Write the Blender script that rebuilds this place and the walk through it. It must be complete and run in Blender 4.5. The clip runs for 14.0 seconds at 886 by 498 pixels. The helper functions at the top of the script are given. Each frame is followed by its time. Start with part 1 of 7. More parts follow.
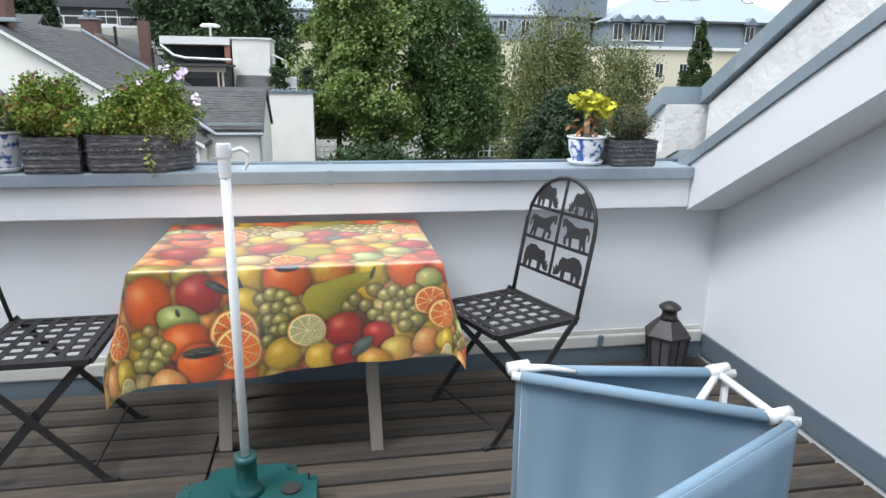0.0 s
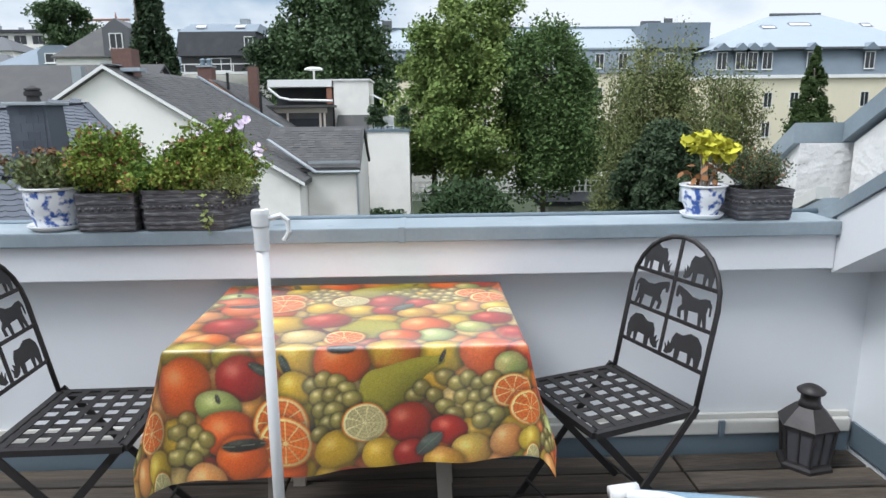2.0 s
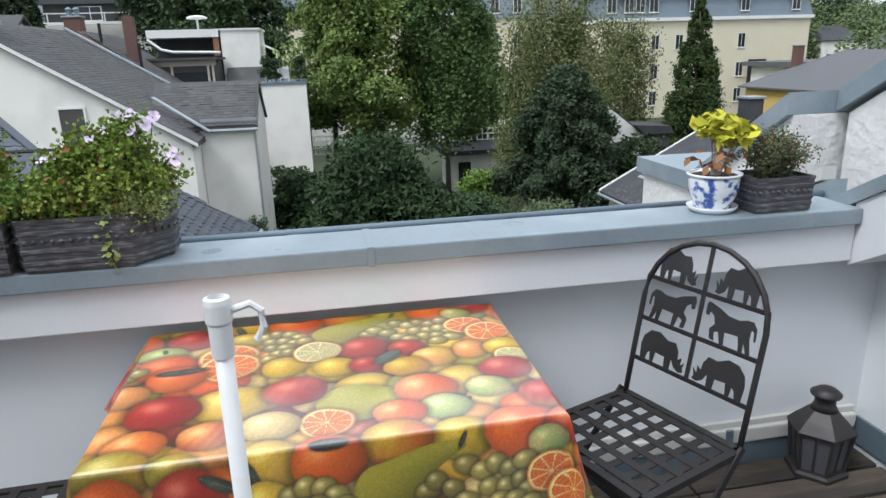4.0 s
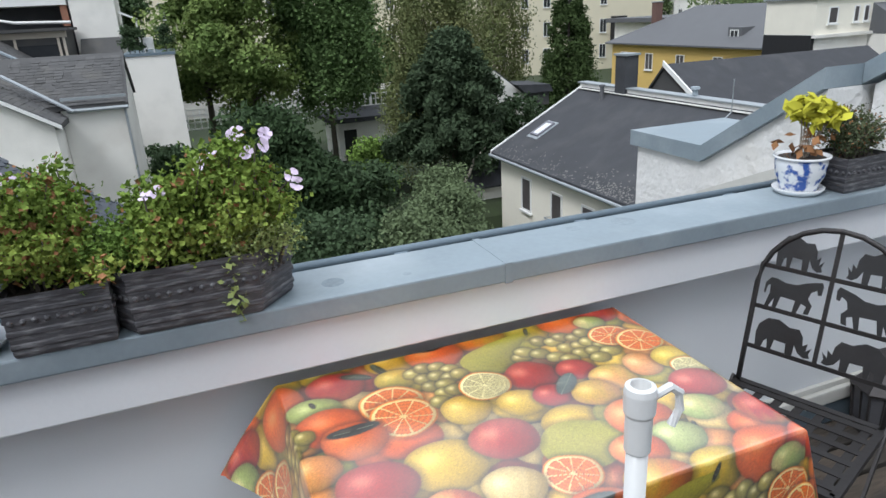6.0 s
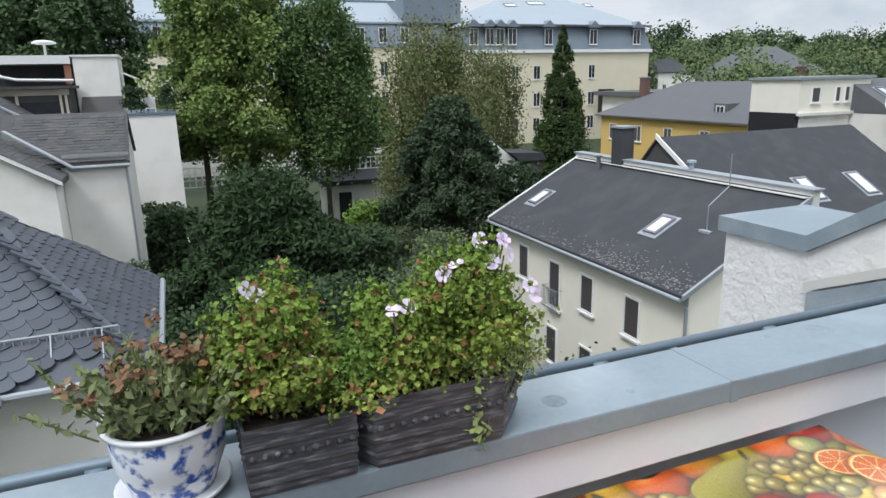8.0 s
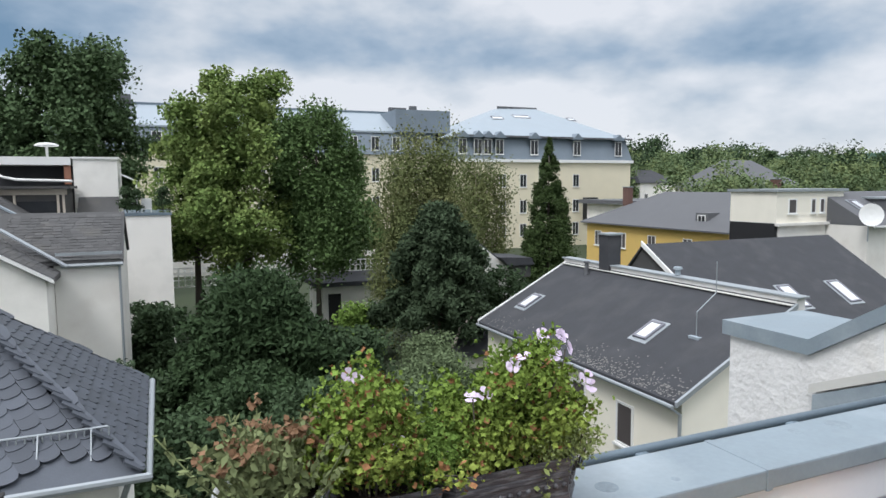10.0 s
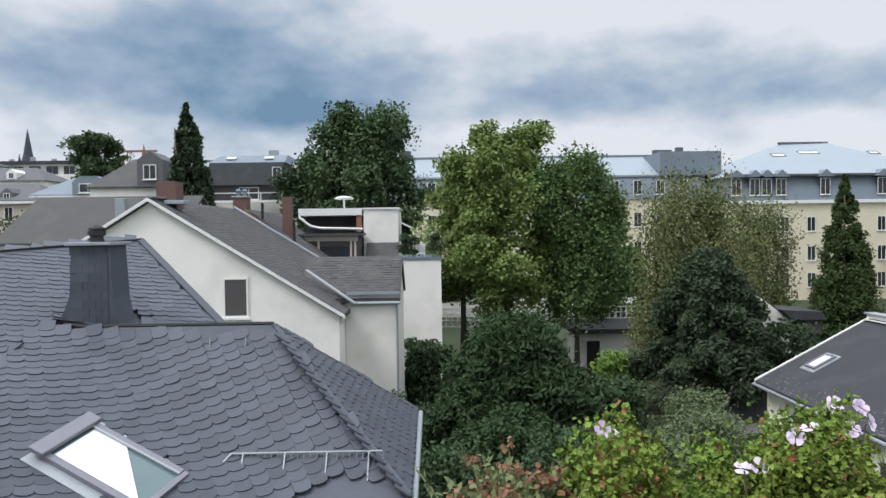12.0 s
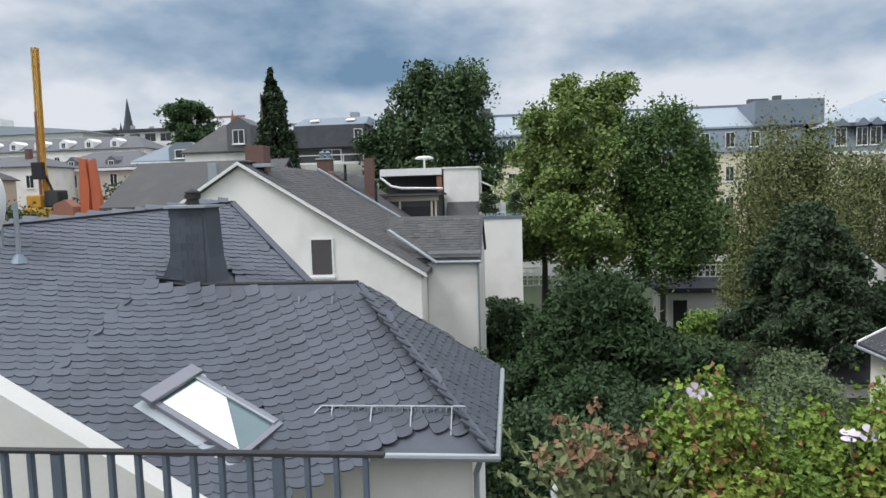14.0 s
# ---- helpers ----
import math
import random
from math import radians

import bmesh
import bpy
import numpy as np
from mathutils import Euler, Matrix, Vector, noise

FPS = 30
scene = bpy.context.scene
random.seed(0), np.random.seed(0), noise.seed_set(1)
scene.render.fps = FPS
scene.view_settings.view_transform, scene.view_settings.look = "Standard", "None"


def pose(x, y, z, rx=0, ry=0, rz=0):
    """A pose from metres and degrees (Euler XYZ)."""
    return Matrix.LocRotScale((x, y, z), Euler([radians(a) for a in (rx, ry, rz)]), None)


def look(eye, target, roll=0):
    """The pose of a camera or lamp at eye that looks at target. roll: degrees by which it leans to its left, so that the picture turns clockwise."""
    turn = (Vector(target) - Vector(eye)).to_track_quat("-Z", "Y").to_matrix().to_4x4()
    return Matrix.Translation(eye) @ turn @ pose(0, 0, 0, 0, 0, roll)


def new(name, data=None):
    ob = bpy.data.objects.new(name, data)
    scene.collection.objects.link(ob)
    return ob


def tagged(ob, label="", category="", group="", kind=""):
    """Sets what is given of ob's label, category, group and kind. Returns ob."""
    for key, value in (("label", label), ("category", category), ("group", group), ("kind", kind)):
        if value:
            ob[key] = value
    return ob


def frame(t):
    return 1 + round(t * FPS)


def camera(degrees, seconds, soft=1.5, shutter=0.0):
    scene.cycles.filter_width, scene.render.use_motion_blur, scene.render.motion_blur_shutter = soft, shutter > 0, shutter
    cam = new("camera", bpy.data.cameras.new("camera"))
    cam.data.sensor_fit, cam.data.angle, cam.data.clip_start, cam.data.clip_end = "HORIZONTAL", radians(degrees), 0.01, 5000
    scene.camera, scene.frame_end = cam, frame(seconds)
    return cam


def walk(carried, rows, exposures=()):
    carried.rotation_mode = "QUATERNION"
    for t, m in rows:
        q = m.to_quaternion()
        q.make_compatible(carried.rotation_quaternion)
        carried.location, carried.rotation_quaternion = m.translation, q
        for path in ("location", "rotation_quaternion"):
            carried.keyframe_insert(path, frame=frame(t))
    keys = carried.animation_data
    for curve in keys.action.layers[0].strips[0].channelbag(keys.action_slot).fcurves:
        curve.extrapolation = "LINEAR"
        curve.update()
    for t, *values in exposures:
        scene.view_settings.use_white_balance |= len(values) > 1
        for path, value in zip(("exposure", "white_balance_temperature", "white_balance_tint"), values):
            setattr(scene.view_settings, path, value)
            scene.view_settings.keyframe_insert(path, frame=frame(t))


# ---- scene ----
cam = camera(67.9, 14.0)
PATH = [
    (0, (0.236, 0.427, 1.364), (0.575, 2.331, 0.853), 0.8),
    (0.5, (0.258, 0.553, 1.365), (0.519, 2.467, 0.848), 0.9),
    (1, (0.305, 0.695, 1.382), (0.437, 2.652, 0.993), 1.2),
    (1.5, (0.33, 0.74, 1.396), (0.348, 2.703, 1.01), -0.6),
    (2, (0.327, 0.809, 1.39), (0.385, 2.766, 0.979), -0.6),
    (2.5, (0.313, 0.935, 1.391), (0.44, 2.891, 0.99), 0.5),
    (2.7, (0.307, 0.996, 1.4), (0.457, 2.951, 1.007), 0.4),
    (4.8, (-0.081, 1.466, 1.569), (0.361, 3.306, 0.921), -3.2),
    (5, (-0.139, 1.492, 1.582), (0.323, 3.329, 0.939), -3.3),
    (5.5, (-0.272, 1.58, 1.59), (0.245, 3.393, 0.923), -1.2),
    (5.8, (-0.429, 1.627, 1.608), (0.186, 3.409, 0.94), -2.6),
    (6, (-0.488, 1.703, 1.615), (0.168, 3.466, 0.938), -3.1),
    (6.5, (-0.628, 1.815, 1.63), (0.106, 3.55, 0.96), -0.7),
    (7, (-0.743, 2.02, 1.653), (-0.065, 3.794, 1.028), -1.7),
    (7.2, (-0.773, 2.1, 1.665), (-0.132, 3.897, 1.065), -2.4),
    (9.3, (-1.215, 1.983, 1.733), (-0.324, 3.747, 1.428), 0.5),
    (9.5, (-1.215, 1.974, 1.731), (-0.348, 3.756, 1.461), 0.1),
    (10, (-1.213, 1.977, 1.731), (-0.425, 3.805, 1.54), -0.4),
    (10.2, (-1.226, 1.94, 1.738), (-0.485, 3.789, 1.559), -0.9),
    (10.5, (-1.205, 1.962, 1.73), (-0.545, 3.844, 1.582), -1.6),
    (11, (-1.202, 1.97, 1.735), (-0.715, 3.906, 1.613), -1.2),
    (11.5, (-1.199, 1.978, 1.731), (-0.911, 3.956, 1.65), -1.1),
    (12, (-1.202, 1.983, 1.733), (-1.166, 3.982, 1.688), -0.8),
    (12.5, (-1.206, 1.999, 1.733), (-1.355, 3.993, 1.691), -0.9),
    (13, (-1.208, 2.005, 1.732), (-1.432, 3.991, 1.649), -1.5),
    (13.5, (-1.208, 2.002, 1.731), (-1.462, 3.984, 1.635), -1.9),
    (14, (-1.209, 2.0, 1.731), (-1.419, 3.982, 1.567), -1.7),
]
walk(cam, [(t, look(eye, target, roll)) for t, eye, target, roll in PATH],
     exposures=[(0, 0.40, 6080, 10), (1.5, 0.30, 6080, 10), (2.7, 0.2, 6080, 10), (4.8, -0.03, 6080, 10), (7.2, -0.08, 6080, 10), (9.3, 0.0, 6230, 11.5), (14, -0.06, 6230, 11.5)])

# ---- world and light ----
SUN_AZ, SUN_EL = 239.0, 52.0
world = bpy.data.worlds.new("sky")
scene.world = world
world.use_nodes = True
wt = world.node_tree
for n in list(wt.nodes):
    wt.nodes.remove(n)


def wnode(kind, **kw):
    n = wt.nodes.new(kind)
    for k, v in kw.items():
        n.inputs[k.replace("_", " ")].default_value = v
    return n


sky = wt.nodes.new("ShaderNodeTexSky")
sky.sky_type = "NISHITA"
sky.sun_disc = False
sky.sun_elevation = radians(SUN_EL)
sky.sun_rotation = radians(SUN_AZ)
tc = wt.nodes.new("ShaderNodeTexCoord")
mp = wt.nodes.new("ShaderNodeMapping")
mp.inputs["Scale"].default_value = (1.0, 1.0, 2.0)
mp.inputs["Location"].default_value = (0.35, 0.1, 0.5)
big = wnode("ShaderNodeTexNoise", Scale=2.6, Detail=5.0, Roughness=0.52)
fine = wnode("ShaderNodeTexNoise", Scale=5.5, Detail=7.0, Roughness=0.55)
mixn = wt.nodes.new("ShaderNodeMath")
mixn.operation = "MULTIPLY_ADD"
mixn.inputs[1].default_value = 0.42
ramp = wt.nodes.new("ShaderNodeValToRGB")
ramp.color_ramp.elements[0].position = 0.46
ramp.color_ramp.elements[0].color = (0.140, 0.232, 0.335, 1)
ramp.color_ramp.elements[1].position = 0.80
ramp.color_ramp.elements[1].color = (0.665, 0.680, 0.695, 1)
e = ramp.color_ramp.elements.new(0.60)
e.color = (0.310, 0.390, 0.475, 1)
e = ramp.color_ramp.elements.new(0.70)
e.color = (0.50, 0.545, 0.585, 1)
scl = wt.nodes.new("ShaderNodeVectorMath")
scl.operation = "SCALE"
scl.inputs["Scale"].default_value = 0.1
mixc = wt.nodes.new("ShaderNodeMix")
mixc.data_type = "RGBA"
mixc.inputs["Factor"].default_value = 0.93
bg = wnode("ShaderNodeBackground", Strength=1.22)
out = wt.nodes.new("ShaderNodeOutputWorld")
wl = wt.links.new
wl(tc.outputs["Generated"], mp.inputs["Vector"])
wl(mp.outputs["Vector"], big.inputs["Vector"])
wl(mp.outputs["Vector"], fine.inputs["Vector"])
wl(fine.outputs["Fac"], mixn.inputs[0])
wl(big.outputs["Fac"], mixn.inputs[2])
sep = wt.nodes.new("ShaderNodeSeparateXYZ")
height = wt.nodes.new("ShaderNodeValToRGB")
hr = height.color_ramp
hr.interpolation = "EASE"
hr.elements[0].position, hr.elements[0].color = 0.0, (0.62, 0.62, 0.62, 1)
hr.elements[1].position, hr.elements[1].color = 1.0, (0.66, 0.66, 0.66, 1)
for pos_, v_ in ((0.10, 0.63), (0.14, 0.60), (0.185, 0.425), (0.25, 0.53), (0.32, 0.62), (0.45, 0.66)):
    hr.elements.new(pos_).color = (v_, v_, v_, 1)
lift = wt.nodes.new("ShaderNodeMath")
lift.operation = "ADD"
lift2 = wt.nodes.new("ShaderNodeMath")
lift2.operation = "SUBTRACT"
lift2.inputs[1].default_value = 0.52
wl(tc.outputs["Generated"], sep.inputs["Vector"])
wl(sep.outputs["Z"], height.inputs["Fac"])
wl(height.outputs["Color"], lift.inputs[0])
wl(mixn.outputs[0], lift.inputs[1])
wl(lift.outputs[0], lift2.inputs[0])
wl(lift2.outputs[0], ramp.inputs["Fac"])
wl(sky.outputs["Color"], scl.inputs[0])
wl(scl.outputs[0], mixc.inputs["A"])
zen = wt.nodes.new("ShaderNodeMapRange")
zen.interpolation_type = "SMOOTHSTEP"
zen.inputs["From Min"].default_value, zen.inputs["From Max"].default_value = 0.30, 0.95
zen.inputs["To Min"].default_value, zen.inputs["To Max"].default_value = 1.0, 2.5
zmul = wt.nodes.new("ShaderNodeVectorMath")
zmul.operation = "SCALE"
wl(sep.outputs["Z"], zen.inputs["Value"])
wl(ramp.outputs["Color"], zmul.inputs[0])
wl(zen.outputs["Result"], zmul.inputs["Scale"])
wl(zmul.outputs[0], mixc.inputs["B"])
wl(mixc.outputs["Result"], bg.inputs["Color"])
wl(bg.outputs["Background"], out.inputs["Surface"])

sun = new("sun", bpy.data.lights.new("sun", "SUN"))
sun.data.energy = 1.75
sun.data.angle = radians(18)
sun.data.color = (1.0, 0.985, 0.96)
sun.matrix_world = look((0, 0, 30), (30 * math.sin(radians(SUN_AZ)) * -0.6, 30 * math.cos(radians(SUN_AZ)) * -0.6, 30 - 30 * 0.8))


# ---- materials ----
def mat(name, base, rough=0.7, metal=0.0, var=0.12, scale=6.0, fine_scale=60.0, bump=0.15, island=0.0, objrand=0.0,
        tint=None, tint_scale=1.5, tint_lo=0.5, tint_hi=0.7, stretch=(1, 1, 1), spec=0.5, bump_dist=0.004):
    """Two-scale noise colour, fine bump, and per-piece variation."""
    m = bpy.data.materials.new(name)
    m.use_nodes = True
    t = m.node_tree
    p = t.nodes["Principled BSDF"]
    p.inputs["Roughness"].default_value = rough
    p.inputs["Metallic"].default_value = metal
    p.inputs["Specular IOR Level"].default_value = spec
    co = t.nodes.new("ShaderNodeTexCoord")
    mm = t.nodes.new("ShaderNodeMapping")
    mm.inputs["Scale"].default_value = stretch
    t.links.new(co.outputs["Object"], mm.inputs["Vector"])

    def nz(sc, det=4.0):
        n = t.nodes.new("ShaderNodeTexNoise")
        n.inputs["Scale"].default_value = sc
        n.inputs["Detail"].default_value = det
        t.links.new(mm.outputs["Vector"], n.inputs["Vector"])
        return n.outputs["Fac"]

    def math_node(op, a, b):
        n = t.nodes.new("ShaderNodeMath")
        n.operation = op
        for i, v in enumerate((a, b)):
            if isinstance(v, (int, float)):
                n.inputs[i].default_value = v
            else:
                t.links.new(v, n.inputs[i])
        return n.outputs[0]

    a, b = nz(scale), nz(fine_scale, 3.0)
    f = math_node("ADD", math_node("MULTIPLY", a, 1.3), math_node("MULTIPLY", b, 0.7))
    f = math_node("SUBTRACT", f, 1.0)
    if island:
        g = t.nodes.new("ShaderNodeNewGeometry")
        f = math_node("ADD", f, math_node("MULTIPLY", math_node("SUBTRACT", g.outputs["Random Per Island"], 0.5), island / max(var, 0.01)))
    if objrand:
        o = t.nodes.new("ShaderNodeObjectInfo")
        f = math_node("ADD", f, math_node("MULTIPLY", math_node("SUBTRACT", o.outputs["Random"], 0.5), objrand / max(var, 0.01)))
    k = math_node("ADD", math_node("MULTIPLY", f, 2 * var), 1.0)
    col = t.nodes.new("ShaderNodeVectorMath")
    col.operation = "SCALE"
    t.links.new(k, col.inputs["Scale"])
    if tint:
        r = t.nodes.new("ShaderNodeMapRange")
        r.inputs["From Min"].default_value, r.inputs["From Max"].default_value = tint_lo, tint_hi
        t.links.new(nz(tint_scale, 6.0), r.inputs["Value"])
        x = t.nodes.new("ShaderNodeMix")
        x.data_type = "RGBA"
        x.inputs["A"].default_value = (*base, 1)
        x.inputs["B"].default_value = (*tint, 1)
        t.links.new(r.outputs["Result"], x.inputs["Factor"])
        t.links.new(x.outputs["Result"], col.inputs[0])
    else:
        col.inputs[0].default_value = base
    t.links.new(col.outputs[0], p.inputs["Base Color"])
    if bump:
        bn = t.nodes.new("ShaderNodeBump")
        bn.inputs["Strength"].default_value = bump
        bn.inputs["Distance"].default_value = bump_dist
        t.links.new(math_node("ADD", b, a), bn.inputs["Height"])
        t.links.new(bn.outputs["Normal"], p.inputs["Normal"])
    rr = math_node("ADD", math_node("MULTIPLY", a, 0.2), rough - 0.1)
    t.links.new(rr, p.inputs["Roughness"])
    return m


M_RENDER = mat("white_render", (0.75, 0.77, 0.79), 0.85, var=0.03, scale=2.5, fine_scale=220, bump=0.08, bump_dist=0.001)
M_FASCIA = mat("fascia_paint", (0.74, 0.75, 0.77), 0.6, var=0.03, scale=3, fine_scale=90, bump=0.08)
M_ZINC = mat("blue_zinc", (0.262, 0.315, 0.350), 0.5, metal=0.25, var=0.12, scale=5, fine_scale=60, bump=0.08, tint=(0.37, 0.42, 0.45), tint_scale=2.2)
M_STAIN = mat("dried_water_mark", (0.255, 0.305, 0.335), 0.6, metal=0.2, var=0.25, scale=30, fine_scale=120, bump=0.05)
M_ZINC_D = mat("dark_zinc", (0.17, 0.22, 0.26), 0.5, metal=0.3, var=0.08, scale=5, bump=0.05)
M_DECK = mat("weathered_decking", (0.092, 0.072, 0.054), 0.85, var=0.75, scale=9, fine_scale=90, bump=0.9, objrand=0.26, stretch=(0.12, 1, 1),
             tint=(0.040, 0.034, 0.028), tint_scale=7, tint_lo=0.48, tint_hi=0.58)
M_GAP = mat("dark_underlay", (0.03, 0.028, 0.025), 0.9)
M_IRON = mat("wrought_iron", (0.042, 0.039, 0.039), 0.55, metal=0.5, var=0.15, scale=20, bump=0.2)
M_SILH = mat("cut_iron_plate", (0.05, 0.05, 0.052), 0.45, metal=0.5, var=0.15, scale=12, bump=0.1)
M_WHITEPL = mat("white_plastic", (0.70, 0.70, 0.69), 0.35, var=0.02, bump=0.0)
M_WHITETUBE = mat("white_enamel", (0.70, 0.70, 0.69), 0.3, var=0.02, bump=0.0)
M_GREENPL = mat("green_plastic", (0.012, 0.075, 0.07), 0.4, var=0.1, scale=8, bump=0.15)
M_BLUECLOTH = mat("blue_canvas", (0.20, 0.295, 0.375), 0.85, var=0.06, scale=4, fine_scale=500, bump=0.25, bump_dist=0.001)
M_TABLEWOOD = mat("grey_teak", (0.30, 0.26, 0.22), 0.8, var=0.15, scale=12, bump=0.3, stretch=(1, 1, 0.15))
M_PLANTER = mat("grey_planter", (0.062, 0.060, 0.066), 0.55, var=0.28, scale=20, fine_scale=120, bump=0.35, tint=(0.15, 0.148, 0.155), tint_scale=40, tint_lo=0.50, tint_hi=0.66, stretch=(0.6, 0.6, 3))
M_SOIL = mat("soil", (0.035, 0.026, 0.02), 0.95, var=0.3, scale=30, bump=0.8)
M_LANTERN = mat("lantern_metal", (0.06, 0.055, 0.055), 0.5, metal=0.5, var=0.2, scale=20, bump=0.2)
M_LANGLASS = mat("smoky_glass", (0.10, 0.10, 0.11), 0.15, var=0.1, scale=5, bump=0.0)
M_REDGLASS = mat("red_candle", (0.22, 0.03, 0.03), 0.5, var=0.1, bump=0.0)
M_PLASTER = mat("rough_plaster", (0.70, 0.69, 0.67), 0.9, var=0.09, scale=4, fine_scale=24, bump=0.8, bump_dist=0.015, tint=(0.62, 0.60, 0.56), tint_scale=3, tint_lo=0.58, tint_hi=0.78)
M_CREAM = mat("cream_render", (0.85, 0.81, 0.70), 0.9, var=0.04, scale=1.2, fine_scale=30, bump=0.2)
M_CREAM2 = mat("pale_render", (0.76, 0.74, 0.69), 0.9, var=0.05, scale=0.8, fine_scale=25, bump=0.2, tint=(0.68, 0.65, 0.60), tint_scale=0.6)
M_HOTEL = mat("hotel_render", (0.72, 0.66, 0.50), 0.9, var=0.04, scale=0.5, fine_scale=10, bump=0.1)
M_WHITEW = mat("white_house_render", (0.87, 0.845, 0.79), 0.9, var=0.05, scale=0.8, fine_scale=20, bump=0.15, tint=(0.76, 0.74, 0.69), tint_scale=0.5)
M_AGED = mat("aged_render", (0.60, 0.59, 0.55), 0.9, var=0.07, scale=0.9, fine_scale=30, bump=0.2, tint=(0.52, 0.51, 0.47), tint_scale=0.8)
M_YELLOW = mat("yellow_render", (0.68, 0.47, 0.15), 0.9, var=0.05, scale=0.8, fine_scale=20, bump=0.15)
M_OCHRE = mat("beige_render", (0.56, 0.50, 0.42), 0.9, var=0.06, scale=0.6, fine_scale=15, bump=0.1)
M_SLATE = mat("blue_slate", (0.078, 0.088, 0.107), 0.50, var=0.17, scale=3, fine_scale=40, bump=0.25, island=0.11, objrand=0.15, spec=0.35)
M_SLATE_D = mat("ridge_slate", (0.042, 0.050, 0.062), 0.62, var=0.12, scale=4, fine_scale=40, bump=0.2)
M_FELT = mat("dark_roof_felt", (0.046, 0.048, 0.054), 0.9, var=0.24, scale=1.5, fine_scale=25, bump=0.3, tint=(0.060, 0.061, 0.066), tint_scale=0.7)
M_ROOFSL = mat("grey_brown_roof", (0.076, 0.075, 0.075), 0.80, var=0.16, scale=1.2, fine_scale=12, bump=0.4, island=0.20, tint=(0.094, 0.090, 0.083), tint_scale=0.8)
M_ROOFGR = mat("grey_roof", (0.115, 0.118, 0.125), 0.8, var=0.12, scale=0.8, fine_scale=10, bump=0.3)
M_LEAD = mat("mansard_lead", (0.20, 0.24, 0.28), 0.6, metal=0.2, var=0.12, scale=0.6, fine_scale=6, bump=0.1)
M_LIGHTZ = mat("light_zinc_roof", (0.33, 0.38, 0.42), 0.6, metal=0.1, var=0.06, scale=0.5, fine_scale=5, bump=0.05)
M_LICHEN = mat("lichen", (0.19, 0.185, 0.175), 0.95, var=0.2, scale=6, bump=0.3)
M_BRICK = mat("red_brick", (0.15, 0.085, 0.07), 0.9, var=0.2, scale=6, fine_scale=40, bump=0.4)
M_FRAMEW = mat("white_window_frame", (0.80, 0.80, 0.78), 0.5, var=0.02, bump=0.0)
M_DARKGLASS = mat("window_glass", (0.03, 0.033, 0.037), 0.08, var=0.15, scale=0.7, bump=0.0)
M_GREYGLASS = mat("grey_blind", (0.085, 0.075, 0.075), 0.35, var=0.1, scale=0.7, bump=0.0)
M_SKYGLASS = mat("roof_window_glass", (0.85, 0.87, 0.89), 0.05, metal=1.0, var=0.01, bump=0.0)
# roof panes whose bright sky reflection is put into the base colour
M_PALESHEEN = mat("pale_sheen_pane", (0.70, 0.72, 0.74), 0.3, var=0.04, scale=2, bump=0.0)
# the teal is reflected sky, painted as the glass's own colour
M_TEALGLASS = mat("glass_with_teal_reflection", (0.10, 0.16, 0.17), 0.06, var=0.2, scale=1.5, bump=0.0, spec=0.8)
M_SKYFRAME = mat("roof_window_frame", (0.22, 0.22, 0.25), 0.5, metal=0.3, var=0.06, bump=0.05)
M_PIPE = mat("zinc_pipe", (0.36, 0.39, 0.41), 0.5, metal=0.4, var=0.06, bump=0.05)
M_BLACK = mat("black_edge", (0.015, 0.015, 0.017), 0.7, var=0.1, bump=0.0)
M_RAIL = mat("blue_grey_rail", (0.125, 0.155, 0.195), 0.45, metal=0.4, var=0.08, bump=0.05)
M_BARK = mat("bark", (0.10, 0.085, 0.07), 0.95, var=0.25, scale=6, bump=0.8, stretch=(1, 1, 0.3))
M_PALEBARK = mat("pale_bark", (0.34, 0.30, 0.25), 0.9, var=0.25, scale=5, bump=0.5)
M_GRASS = mat("garden_ground", (0.035, 0.05, 0.02), 0.95, var=0.3, scale=1.5, fine_scale=14, bump=0.8)
M_HILL = mat("far_hill", (0.055, 0.095, 0.075), 1.0, var=0.25, scale=0.02, fine_scale=0.2, bump=0.0, spec=0.0)
M_ORANGE = mat("orange_machine_paint", (0.50, 0.12, 0.05), 0.5, var=0.1, scale=1, bump=0.0)
M_YELLOWM = mat("yellow_machine_paint", (0.55, 0.30, 0.04), 0.5, var=0.15, scale=1, bump=0.0)
M_TERRA = mat("clay_pipe", (0.30, 0.14, 0.09), 0.8, var=0.15, scale=3, bump=0.1)


def leafmat(name, base, var=0.3, rough=0.75, tint=None):
    return mat(name, base, rough, var=0.12, scale=0.6, fine_scale=8, bump=0.0, island=var * 0.40, tint=tint, tint_scale=0.35, tint_lo=0.45, tint_hi=0.62, spec=0.12)


L_PLANE = leafmat("plane_leaf", (0.140, 0.205, 0.058), 0.5, tint=(0.205, 0.265, 0.080))
L_ROBIN = leafmat("acacia_leaf", (0.090, 0.145, 0.050), 0.5)
L_BIRCH = leafmat("birch_leaf", (0.125, 0.150, 0.058), 0.25, tint=(0.160, 0.170, 0.070))
L_YEW = leafmat("yew_needles", (0.036, 0.062, 0.026), 0.5)
L_FIR = leafmat("fir_needles", (0.048, 0.072, 0.038), 0.5)
L_CYP = leafmat("cypress_needles", (0.050, 0.078, 0.026), 0.5)
L_CHEST = leafmat("chestnut_leaf", (0.078, 0.122, 0.055), 0.5)
L_SHRUB = leafmat("shrub_leaf", (0.050, 0.080, 0.038), 0.5)
L_LIGHT = leafmat("light_shrub_leaf", (0.135, 0.215, 0.045), 0.4)
L_OLIVE = leafmat("apple_leaf", (0.109, 0.145, 0.072), 0.5)
